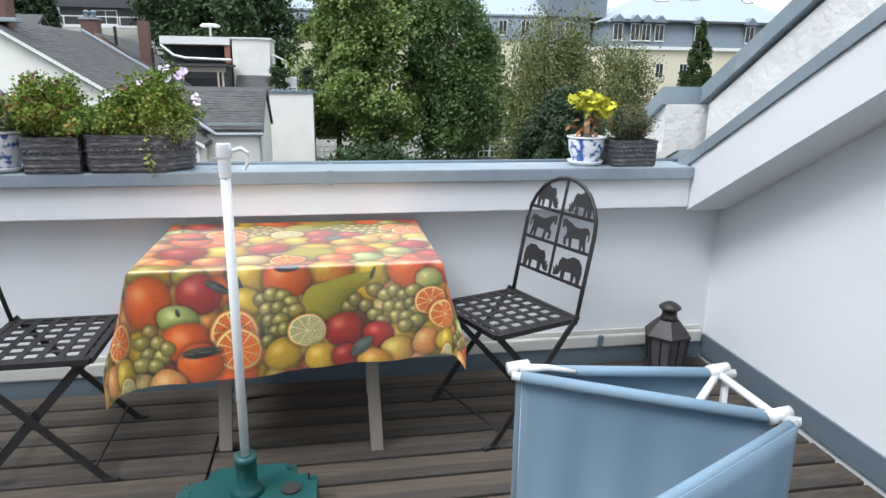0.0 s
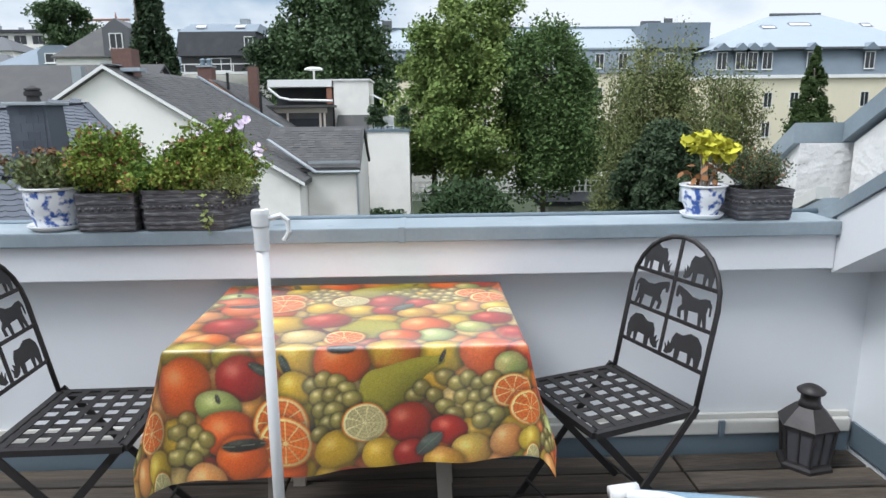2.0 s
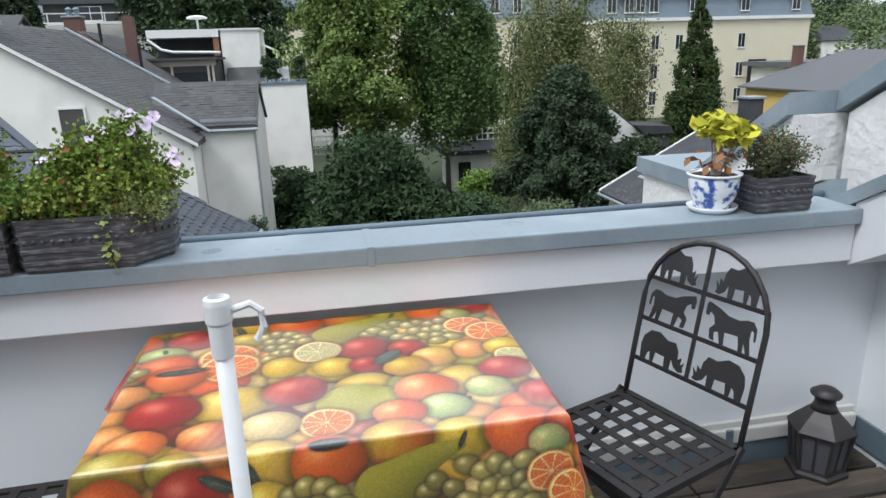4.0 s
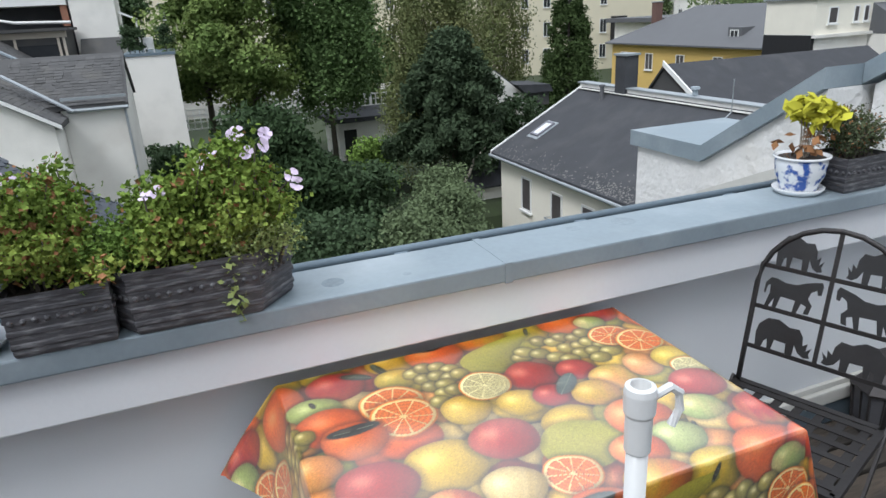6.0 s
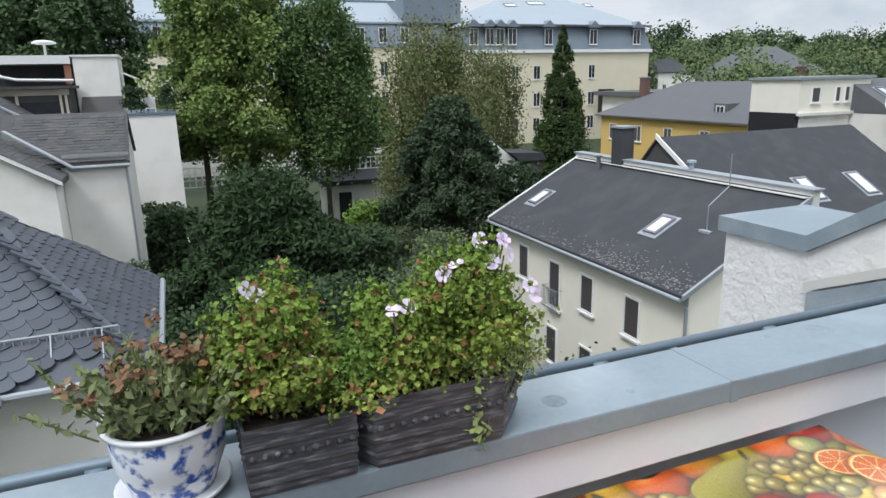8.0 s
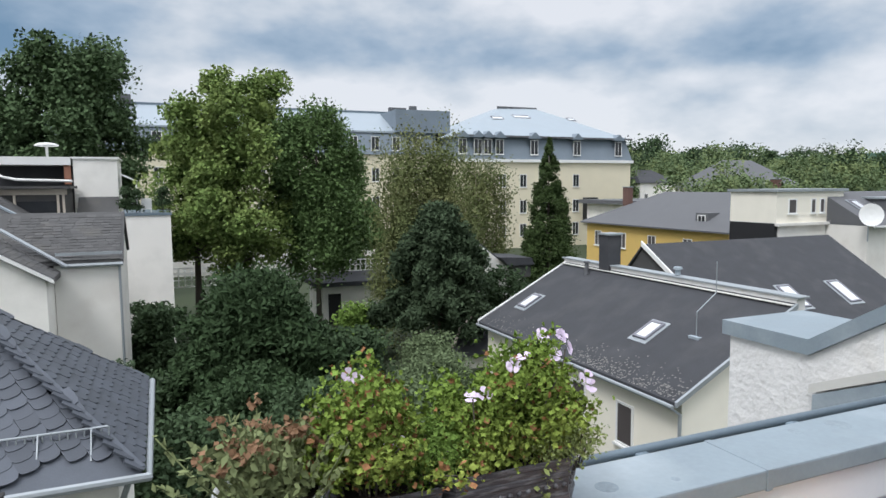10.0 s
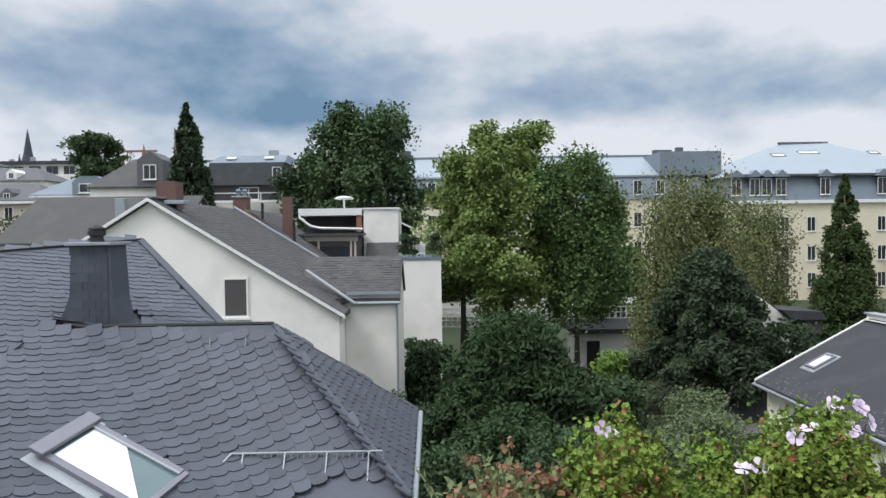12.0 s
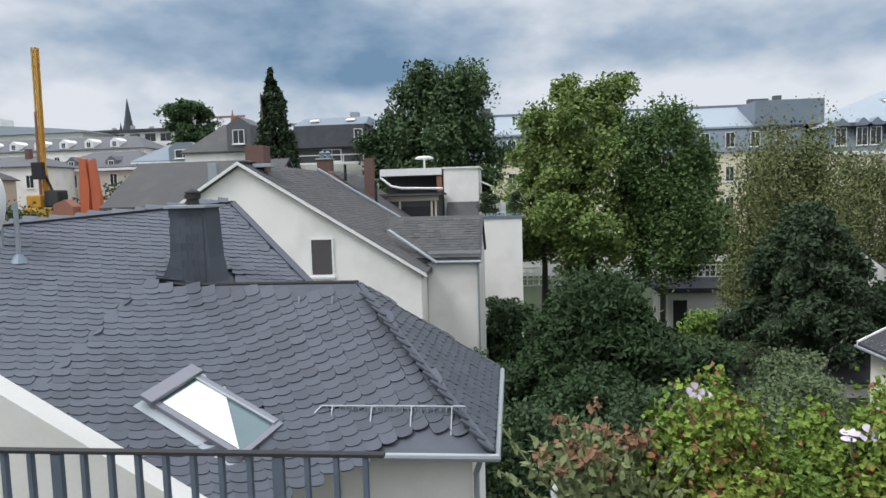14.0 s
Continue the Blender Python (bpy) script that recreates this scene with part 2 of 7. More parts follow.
L_FAR = leafmat("far_leaf", (0.105, 0.150, 0.070), 0.3, tint=(0.165, 0.205, 0.085))
L_COPPERB = leafmat("copper_beech_leaf", (0.065, 0.043, 0.043), 0.4)
L_GER = leafmat("geranium_leaf", (0.160, 0.240, 0.045), 0.6, tint=(0.270, 0.300, 0.065))
L_GERB = leafmat("browned_leaf", (0.30, 0.15, 0.07), 0.5)
L_SED = leafmat("sedum_leaf", (0.17, 0.20, 0.09), 0.4)
L_SEDR = leafmat("dry_sedum", (0.22, 0.13, 0.075), 0.4)
L_YEL = leafmat("yellow_leaf", (0.50, 0.48, 0.05), 0.4)
L_IVY = leafmat("trailing_leaf", (0.28, 0.33, 0.12), 0.4)
L_HEATH = leafmat("heather_leaf", (0.102, 0.123, 0.065), 0.5)
M_PETAL = mat("pink_petal", (0.70, 0.58, 0.74), 0.6, var=0.08, scale=60, bump=0.0, island=0.1)


# ---- mesh helpers ----
def mesh_ob(name, bm, material, smooth=False):
    me = bpy.data.meshes.new(name)
    bmesh.ops.recalc_face_normals(bm, faces=bm.faces)
    bm.to_mesh(me)
    bm.free()
    me.materials.append(material)
    if smooth:
        me.polygons.foreach_set("use_smooth", [True] * len(me.polygons))
    return new(name, me)


def part(name, bm, material, parent, label="", smooth=False):
    """One mesh object under a thing or a part."""
    ob = mesh_ob(name, bm, material, smooth)
    ob.parent = parent
    if parent.parent is not None or parent.type == "MESH":
        ob.matrix_parent_inverse = Matrix.Identity(4)
    return tagged(ob, label)


def thing(name, label, category, x=0, y=0, z=0, rz=0, group="", kind=""):
    ob = new(name)
    ob.matrix_world = pose(x, y, z, 0, 0, rz)
    return tagged(ob, label, category, group, kind)


def structure(name, bm, material, label, category="wall", smooth=False):
    return tagged(mesh_ob(name, bm, material, smooth), label, category, kind="structure")


def B():
    return bmesh.new()


def box(bm, x0, x1, y0, y1, z0, z1, bevel=0.0):
    vs = [bm.verts.new((x, y, z)) for z in (z0, z1) for y in (y0, y1) for x in (x0, x1)]
    fs = [bm.faces.new([vs[i] for i in q]) for q in ((0, 2, 3, 1), (4, 5, 7, 6), (0, 1, 5, 4), (2, 6, 7, 3), (0, 4, 6, 2), (1, 3, 7, 5))]
    if bevel:
        es = list({e for f in fs for e in f.edges})
        bmesh.ops.bevel(bm, geom=es, offset=bevel, segments=2, affect="EDGES", profile=0.6)
    return bm


def prism(bm, pts, a, b):
    """Extrude a closed outline of 3D points by the vector b - a."""
    d = Vector(b) - Vector(a)
    lo = [bm.verts.new(Vector(p)) for p in pts]
    hi = [bm.verts.new(Vector(p) + d) for p in pts]
    bm.faces.new(lo[::-1])
    bm.faces.new(hi)
    for i in range(len(pts)):
        j = (i + 1) % len(pts)
        bm.faces.new((lo[i], lo[j], hi[j], hi[i]))
    return bm


def tube(bm, pts, r, n=8, r1=None):
    """A rod along points, tapering from r to r1."""
    pts = [Vector([float(c) for c in p]) for p in pts]
    r = float(r)
    r1 = r if r1 is None else float(r1)
    rings = []
    for i, p in enumerate(pts):
        d = (pts[min(i + 1, len(pts) - 1)] - pts[max(i - 1, 0)]).normalized()
        s = d.cross(Vector((0, 0, 1)) if abs(d.z) < 0.95 else Vector((0, 1, 0))).normalized()
        u = s.cross(d)
        rr = r + (r1 - r) * i / max(len(pts) - 1, 1)
        rings.append([bm.verts.new(p + rr * (math.cos(2 * math.pi * k / n) * s + math.sin(2 * math.pi * k / n) * u)) for k in range(n)])
    for a, b in zip(rings, rings[1:]):
        for k in range(n):
            bm.faces.new((a[k], a[(k + 1) % n], b[(k + 1) % n], b[k]))
    bm.faces.new(rings[0][::-1])
    bm.faces.new(rings[-1])
    return bm


def flatbar(bm, a, b, w, t, up=(0, 0, 1)):
    """A flat bar from a to b, w wide across, t thick along up."""
    a, b = Vector(a), Vector(b)
    d = (b - a).normalized()
    s = d.cross(Vector(up)).normalized() * (w / 2)
    u = s.cross(d).normalized() * (t / 2)
    pts = [a + s + u, a - s + u, a - s - u, a + s - u]
    return prism(bm, pts, a, b)


def lathe(bm, prof, n=24, cx=0.0, cy=0.0, cap=True):
    """Turn a profile of (radius, z) about the upright axis."""
    rings = [[bm.verts.new((cx + r * math.cos(2 * math.pi * k / n), cy + r * math.sin(2 * math.pi * k / n), z)) for k in range(n)] for r, z in prof]
    for a, b in zip(rings, rings[1:]):
        for k in range(n):
            bm.faces.new((a[k], a[(k + 1) % n], b[(k + 1) % n], b[k]))
    if cap:
        bm.faces.new(rings[0][::-1])
        bm.faces.new(rings[-1])
    return bm


def raw_mesh(name, verts, faces, material, smooth=False):
    me = bpy.data.meshes.new(name)
    me.from_pydata(verts, [], faces)
    me.materials.append(material)
    if smooth:
        me.polygons.foreach_set("use_smooth", [True] * len(me.polygons))
    me.update()
    return new(name, me)


def leaf_cloud(centres, size, rng, aspect=1.6, droop=0.0, jitter=0.4):
    """Small bent leaf blades of two triangles at each centre."""
    n = len(centres)
    c = np.asarray(centres, float)
    nn = rng.normal(size=(n, 3)) + np.array([-0.35, -0.45, 0.9])
    nn /= np.linalg.norm(nn, axis=1)[:, None]
    a = rng.normal(size=(n, 3))
    a[:, 2] -= droop * 2
    a -= nn * (a * nn).sum(1)[:, None]
    a /= np.linalg.norm(a, axis=1)[:, None]
    b = np.cross(nn, a)
    s = size * (1 - jitter + 2 * jitter * rng.random(n))[:, None]
    L, W = a * s * aspect / 2, b * s / 2
    v = np.stack([c - L, c + W + nn * s * 0.12, c + L, c - W + nn * s * 0.12], 1).reshape(-1, 3)
    i = np.arange(n)[:, None] * 4
    f = np.concatenate([i + np.array([[0, 1, 2]]), i + np.array([[0, 2, 3]])], 1).reshape(-1, 3)
    return v, f


def leaf_part(name, centres, size, rng, material, parent, aspect=1.6, droop=0.0):
    v, f = leaf_cloud(centres, size, rng, aspect, droop)
    me = bpy.data.meshes.new(name)
    me.vertices.add(len(v))
    me.vertices.foreach_set("co", v.ravel())
    me.loops.add(len(f) * 3)
    me.loops.foreach_set("vertex_index", f.ravel().astype(np.int32))
    me.polygons.add(len(f))
    me.polygons.foreach_set("loop_start", np.arange(0, len(f) * 3, 3, dtype=np.int32))
    me.update(calc_edges=True)
    me.validate()
    me.materials.append(material)
    ob = new(name, me)
    ob.parent = parent
    return ob


def lobed_part(name, centres, size, rng, material, parent, up=0.5):
    """Small round leaves with scalloped rims, cupped and mostly facing up and outwards."""
    c = np.asarray(centres, float)
    n = len(c)
    nn = rng.normal(size=(n, 3)) + np.array([0, 0, up])
    nn /= np.linalg.norm(nn, axis=1)[:, None]
    a = rng.normal(size=(n, 3))
    a -= nn * (a * nn).sum(1)[:, None]
    a /= np.linalg.norm(a, axis=1)[:, None]
    b = np.cross(nn, a)
    s = size * 0.5 * (0.55 + 0.9 * rng.random(n))
    rim = 8
    v = [c - nn * (s * 0.25)[:, None]]
    for k in range(rim):
        t = 2 * math.pi * (k + 0.5) / rim
        r = s * (1.0 if k % 2 else 0.70) * (0.9 + 0.2 * rng.random(n))
        v.append(c + (a * math.cos(t) + b * math.sin(t)) * r[:, None] + nn * (s * rng.normal(0.0, 0.16, n))[:, None])
    v = np.stack(v, 1).reshape(-1, 3)
    i = np.arange(n)[:, None] * (rim + 1)
    tri_ = np.array([(0, 1 + k, 1 + (k + 1) % rim) for k in range(rim)])
    f = (i[:, None, :] + tri_[None]).reshape(-1, 3)
    ob = raw_mesh(name, v.tolist(), f.tolist(), material)
    ob.parent = parent
    return ob

# ---- terrace shell ----
COP_Y, COP_B, COP_Z = 3.18, 3.40, 0.975
WALL_X = 2.105
SIDE_X = 1.89
G = -9.0
PITCH = 0.562


def side_z(y, base):
    """Height of the sloping side wall's edge at y, from its height at the parapet."""
    return base + PITCH * (COP_Y - y)


bm = B()
box(bm, -3.3, WALL_X + 0.6, 3.30, 3.385, -3.5, 0.90)
structure("wall_parapet", bm, M_RENDER, "white rendered parapet wall of the roof terrace")
bm = B()
box(bm, -3.3, SIDE_X - 0.002, 3.205, 3.298, 0.785, 0.918, 0.004)
structure("trim_parapet", bm, M_FASCIA, "white painted fascia board under the coping", "trim")
# coping in two lengths with a lapped seam
for k, (a, b) in enumerate(((-3.3, 0.245), (0.249, SIDE_X - 0.003))):
    bm = B()
    box(bm, a, b, COP_Y, COP_B, COP_Z - 0.056, COP_Z, 0.006)
    structure("coping_" + str(k + 1), bm, M_ZINC, "blue-grey folded zinc coping on the parapet", "coping")
bm = B()
box(bm, 0.236, 0.258, COP_Y - 0.0025, COP_B + 0.001, COP_Z - 0.058, COP_Z + 0.0015, 0.001)
structure("coping_seam", bm, M_ZINC, "soldered lap seam across the zinc coping", "coping")
for sx_, sy_, sr_ in ((-0.21, 3.275, 0.030), (0.72, 3.33, 0.038), (0.55, 3.345, 0.022), (-0.02, 3.24, 0.012)):
    st = lathe(B(), [(sr_, COP_Z + 0.0001), (sr_ * 0.97, COP_Z + 0.0004), (sr_ * 0.2, COP_Z + 0.0004)], 20, sx_, sy_)
    structure("water_stain", st, M_STAIN, "dried grey water ring on the zinc coping", "stain")
bm = B()
tube(bm, [(-3.3, COP_B + 0.035, COP_Z - 0.005), (SIDE_X + 0.05, COP_B + 0.035, COP_Z - 0.005)], 0.014, 10)
for k in range(9):
    box(bm, -3.0 + 0.6 * k, -2.96 + 0.6 * k, COP_B, COP_B + 0.04, COP_Z - 0.03, COP_Z - 0.005)
structure("gutter_bead", bm, M_ZINC_D, "dark grey gutter bead behind the coping", "gutter", True)

# sloping side wall
YB = -1.4
bm = B()
prism(bm, [(WALL_X, YB, -0.1), (WALL_X, 3.30, -0.1), (WALL_X, 3.30, side_z(3.30, 0.83)), (WALL_X, YB, side_z(YB, 0.83))], (0, 0, 0), (0.09, 0, 0))
structure("wall_side", bm, M_RENDER, "white rendered side wall with a sloping top")
bm = B()
prism(bm, [(SIDE_X, YB, side_z(YB, 0.787)), (SIDE_X, 3.22, side_z(3.22, 0.787)), (SIDE_X, 3.22, side_z(3.22, 1.005)), (SIDE_X, YB, side_z(YB, 1.005))], (0, 0, 0), (WALL_X - SIDE_X - 0.002, 0, 0))
structure("trim_side", bm, M_FASCIA, "white boxed fascia sloping along the side wall", "trim")
bm = B()
prism(bm, [(SIDE_X - 0.012, YB, side_z(YB, 1.007)), (SIDE_X - 0.012, 3.50, side_z(3.50, 1.007)), (SIDE_X - 0.012, 3.50, side_z(3.50, 1.062)), (SIDE_X - 0.012, YB, side_z(YB, 1.062))], (0, 0, 0), (0.31, 0, 0))
structure("coping_side", bm, M_ZINC, "blue-grey zinc coping sloping up the side wall", "coping")
bm = B()
prism(bm, [(WALL_X - 0.012, YB, 0.0), (WALL_X - 0.012, 3.286, 0.0), (WALL_X - 0.012, 3.286, 0.11), (WALL_X - 0.012, YB, 0.11)], (0, 0, 0), (0.011, 0, 0))
structure("baseboard_side", bm, M_ZINC_D, "dark zinc upstand at the foot of the side wall", "baseboard")
bm = B()
box(bm, -3.2, 2.075, 3.262, 3.298, 0.075, 0.135, 0.008)
box(bm, -3.2, 2.075, 3.280, 3.298, 0.135, 0.160, 0.004)
structure("baseboard_parapet", bm, M_AGED, "grey-white conduit strip along the parapet's foot", "baseboard")
bm = B()
box(bm, -3.2, 2.075, 3.272, 3.299, -0.02, 0.073)
structure("upstand_parapet", bm, M_ZINC_D, "dark zinc upstand at the parapet's foot", "baseboard")
bm = B()
box(bm, 1.52, 1.545, 3.252, 3.262, 0.07, 0.14)
structure("strip_clip", bm, M_ZINC_D, "dark clip on the conduit strip", "clip")

# house side behind the terrace, left end and slab
bm = B()
box(bm, -3.42, -3.302, -1.4, 3.385, -3.5, 2.4)
structure("wall_left", bm, M_RENDER, "white rendered end wall of the terrace")
bm = B()
box(bm, -3.42, 2.7, -1.52, -1.402, -3.5, 4.6)
structure("wall_house", bm, M_RENDER, "white rendered house wall behind the terrace")
bm = B()
box(bm, -3.3, 2.089, -1.4, 3.272, -0.25, -0.05)
structure("floor", bm, M_GAP, "dark roofing felt under the terrace decking", "floor")
bm = B()
box(bm, -6.0, 2.69, -6.0, 3.384, G, -3.502)
structure("wall_building", bm, M_CREAM, "cream rendered storeys below the terrace")

# fire wall between the roofs: a lower end beyond the parapet, and the rest along the side wall
def fire_wall(name, x0, x1, prof):
    bm = B()
    y_end, y_start = prof[0][0] - 0.04, prof[-1][0]
    prism(bm, [(x0 + 0.03, y_end, G)] + [(x0 + 0.03, min(y, y_end), z) for y, z in prof] + [(x0 + 0.03, y_start, G)], (0, 0, 0), (x1 - x0 - 0.06, 0, 0))
    structure("wall_fire_" + name, bm, M_PLASTER, "rough white plastered fire wall beside the terrace")
    bm = B()
    prism(bm, [(x0, y, z + 0.002) for y, z in prof] + [(x0, y, z + 0.09) for y, z in prof[::-1]], (0, 0, 0), (x1 - x0, 0, 0))
    structure("coping_fire_" + name, bm, M_ZINC, "blue-grey zinc coping stepping up the fire wall", "coping")


fire_wall("low", 1.985, 2.70, [(5.0, 0.80), (4.41, 0.80), (3.76, 1.215), (3.732, 1.232)])
fire_wall("high", 2.205, 2.72, [(3.73, 1.235), (YB, 1.235 + 0.585 * (3.73 - YB))])
bm = B()
prism(bm, [(1.94, 3.45, 1.02), (1.94, 4.36, 0.61), (1.94, 4.36, 0.66), (1.94, 3.45, 1.07)], (0, 0, 0), (0.06, 0, 0))
structure("eave_board", bm, M_AGED, "weathered pale eave board beyond the parapet", "trim")
bm = B()
prism(bm, [(1.945, 3.405, 0.2), (1.945, 4.34, 0.2), (1.945, 4.34, 0.608), (1.945, 3.405, 1.03)], (0, 0, 0), (0.068, 0, 0))
structure("eave_cheek", bm, M_ZINC, "blue-grey zinc cheek under the eave board", "trim")

# deck boards
deck = thing("terrace_decking", "weathered grey-brown timber decking boards", "decking", kind="structure")
rng = np.random.default_rng(3)
mesh_cache = []
for k in range(4):
    b = box(B(), -0.5, 0.5, -0.0610, 0.0610, -0.03, 0.0, 0.004)
    me = bpy.data.meshes.new("deck_board")
    b.to_mesh(me)
    b.free()
    me.materials.append(M_DECK)
    mesh_cache.append(me)
y, row = 3.19, 0
while y > -1.35:
    xs = [-3.29, -1.75, -0.21, 1.33, 2.07] if row >= 0 else []
    for a, b in zip(xs, xs[1:]):
        ob = new("deck_board", mesh_cache[int(rng.integers(4))])
        ob.parent = deck
        ob.matrix_basis = pose((a + b) / 2, y, float(rng.normal(0, 0.0015)), 0, 0, float(rng.normal(0, 0.12))) @ Matrix.Diagonal((b - a - 0.008, 1, 1, 1))
    y -= 0.137
    row += 1

# ---- ground and distance ----
gv, gf = [], []
N = 48
for j in range(N + 1):
    for i in range(N + 1):
        gx, gy = -2500 + 5000 * i / N, -1500 + 5000 * j / N
        r = math.hypot(gx, gy)
        h = G if r > 100 else G - 6.0
        if r > 260:
            t = min((r - 260) / 900, 1)
            side = max(0.0, min(1.0, (gx / max(r, 1) - 0.30) * 3.0))
            h += t * t * (3 - 2 * t) * (4 + 52 * side + 16 * noise.noise(Vector((gx / 320, gy / 320, 0.3))))
        gv.append((gx, gy, h))
for j in range(N):
    for i in range(N):
        a = j * (N + 1) + i
        gf.append((a, a + 1, a + N + 2, a + N + 1))
tagged(raw_mesh("ground", gv, gf, M_HILL, True), "green ground rising to wooded hills", "ground", kind="structure")
bm = B()
gxs = [-115, -70, -30, -10, 0, 5, 8, 9.3, 10, 10.7, 11.4, 12, 12.6, 13.2, 14.5, 17, 20, 22, 26, 40, 70, 115]
gys = [-52, -20, 0, 6, 10, 14, 18, 22, 26, 30, 32.3, 33, 33.7, 34.4, 35.2, 40, 50, 70, 105, 140, 178]


def ease(a, b, q):
    q = min(max((q - a) / (b - a), 0.0), 1.0)
    return q * q * (3 - 2 * q)


def garden_z(q, r):
    """Level, with a lower yard in front of the cream house."""
    return G + 0.05 - 4.2 * ease(9.6, 13.0, q) * (1 - ease(32.4, 35.0, r)) * (1 - ease(21, 26, q))


grid_ = [[bm.verts.new((q, r, garden_z(q, r))) for q in gxs] for r in gys]
for j in range(len(gys) - 1):
    for i in range(len(gxs) - 1):
        bm.faces.new((grid_[j][i], grid_[j][i + 1], grid_[j + 1][i + 1], grid_[j + 1][i]))
structure("garden", bm, M_GRASS, "dark green overgrown garden between the houses", "ground")


# ---- houses ----
def window(parent, x, y, z, w, h, rz, frame_mat=M_FRAMEW, glass=M_DARKGLASS, bars=True, sill=True):
    """A casement with frame, pane and sill on a wall whose outside faces local -y."""
    m = pose(x, y, z, 0, 0, rz)
    f = 0.08
    bm = B()
    box(bm, -w / 2, -w / 2 + f, -0.05, 0.03, 0, h)
    box(bm, w / 2 - f, w / 2, -0.05, 0.03, 0, h)
    box(bm, -w / 2 + f, w / 2 - f, -0.05, 0.03, h - f, h)
    box(bm, -w / 2 + f, w / 2 - f, -0.05, 0.03, 0, f)
    if bars:
        box(bm, -0.03, 0.03, -0.045, 0.03, f, h - f)
    fr = part("window", bm, frame_mat, parent)
    fr.matrix_basis = m
    p = part("pane", box(B(), -w / 2 + f, w / 2 - f, -0.02, 0.02, f, h - f), glass, fr)
    if sill:
        part("sill", box(B(), -w / 2 - 0.08, w / 2 + 0.08, -0.14, 0.02, -0.09, -0.004), frame_mat, fr)
    return fr


def gable_roof(bm, x0, x1, y0, y1, eave, ridge, along, over=0.3, thick=0.16, cx=None):
    """Two slopes; along 'y': the ridge runs along y."""
    if along == "y":
        c = (x0 + x1) / 2 if cx is None else cx
        s = (ridge - eave) / (c - x0)
        for sx, e in ((-1, x0), (1, x1)):
            ex = e + sx * over
            ez = eave - over * s
            prism(bm, [(c, y0 - over, ridge), (ex, y0 - over, ez), (ex, y0 - over, ez + thick), (c, y0 - over, ridge + thick)], (0, y0 - over, 0), (0, y1 + over, 0))
    else:
        c = (y0 + y1) / 2 if cx is None else cx
        s = (ridge - eave) / (c - y0)
        for sy, e in ((-1, y0), (1, y1)):
            ey = e + sy * over
            ez = eave - over * s
            prism(bm, [(x0 - over, c, ridge), (x0 - over, ey, ez), (x0 - over, ey, ez + thick), (x0 - over, c, ridge + thick)], (x0 - over, 0, 0), (x1 + over, 0, 0))
    return bm


def gable_walls(bm, x0, x1, y0, y1, eave, ridge, along, base=G, cx=None):
    if along == "y":
        c = (x0 + x1) / 2 if cx is None else cx
        return prism(bm, [(x0, y0, base), (x1, y0, base), (x1, y0, eave), (c, y0, ridge), (x0, y0, eave)], (0, y0, 0), (0, y1, 0))
    c = (y0 + y1) / 2 if cx is None else cx
    return prism(bm, [(x0, y0, base), (x0, y1, base), (x0, y1, eave), (x0, c, ridge), (x0, y0, eave)], (x0, 0, 0), (x1, 0, 0))


def hip_roof(bm, x0, x1, y0, y1, eave, ridge, inset, over=0.3, thick=0.15, along="x"):
    x0, x1, y0, y1 = x0 - over, x1 + over, y0 - over, y1 + over
    cy, cx = (y0 + y1) / 2, (x0 + x1) / 2
    base = [bm.verts.new(p) for p in ((x0, y0, eave), (x1, y0, eave), (x1, y1, eave), (x0, y1, eave))]
    mid = [bm.verts.new((v.co.x, v.co.y, eave + thick)) for v in base]
    if along == "x":
        r = [bm.verts.new((x0 + inset, cy, ridge)), bm.verts.new((x1 - inset, cy, ridge))]
        tops = ((0, 1, r[1], r[0]), (1, 2, r[1], None), (2, 3, r[0], r[1]), (3, 0, r[0], None))
    else:
        r = [bm.verts.new((cx, y0 + inset, ridge)), bm.verts.new((cx, y1 - inset, ridge))]
        tops = ((0, 1, r[0], None), (1, 2, r[1], r[0]), (2, 3, r[1], None), (3, 0, r[0], r[1]))
    bm.faces.new(base[::-1])
    for a, b, c, d in tops:
        bm.faces.new((base[a], base[b], mid[b], mid[a]))
        bm.faces.new([v for v in (mid[a], mid[b], c, d) if v is not None])
    return bm


def chimney(parent, x, y, z0, z1, w, d, m, pots=1, cap=True):
    c = part("chimney", box(B(), x - w / 2, x + w / 2, y - d / 2, y + d / 2, z0, z1, 0.01), m, parent)
    if cap:
        part("chimney_cap", box(B(), x - w / 2 - 0.07, x + w / 2 + 0.07, y - d / 2 - 0.07, y + d / 2 + 0.07, z1 + 0.002, z1 + 0.10, 0.01), M_PIPE, c)
    for k in range(pots):
        px = x + (k - (pots - 1) / 2) * 0.4
        part("chimney_pot", lathe(B(), [(0.16, z1 + 0.1), (0.14, z1 + 0.4), (0.2, z1 + 0.42), (0.2, z1 + 0.47), (0.06, z1 + 0.58)], 12, px, y), M_ZINC_D, c)
    return c


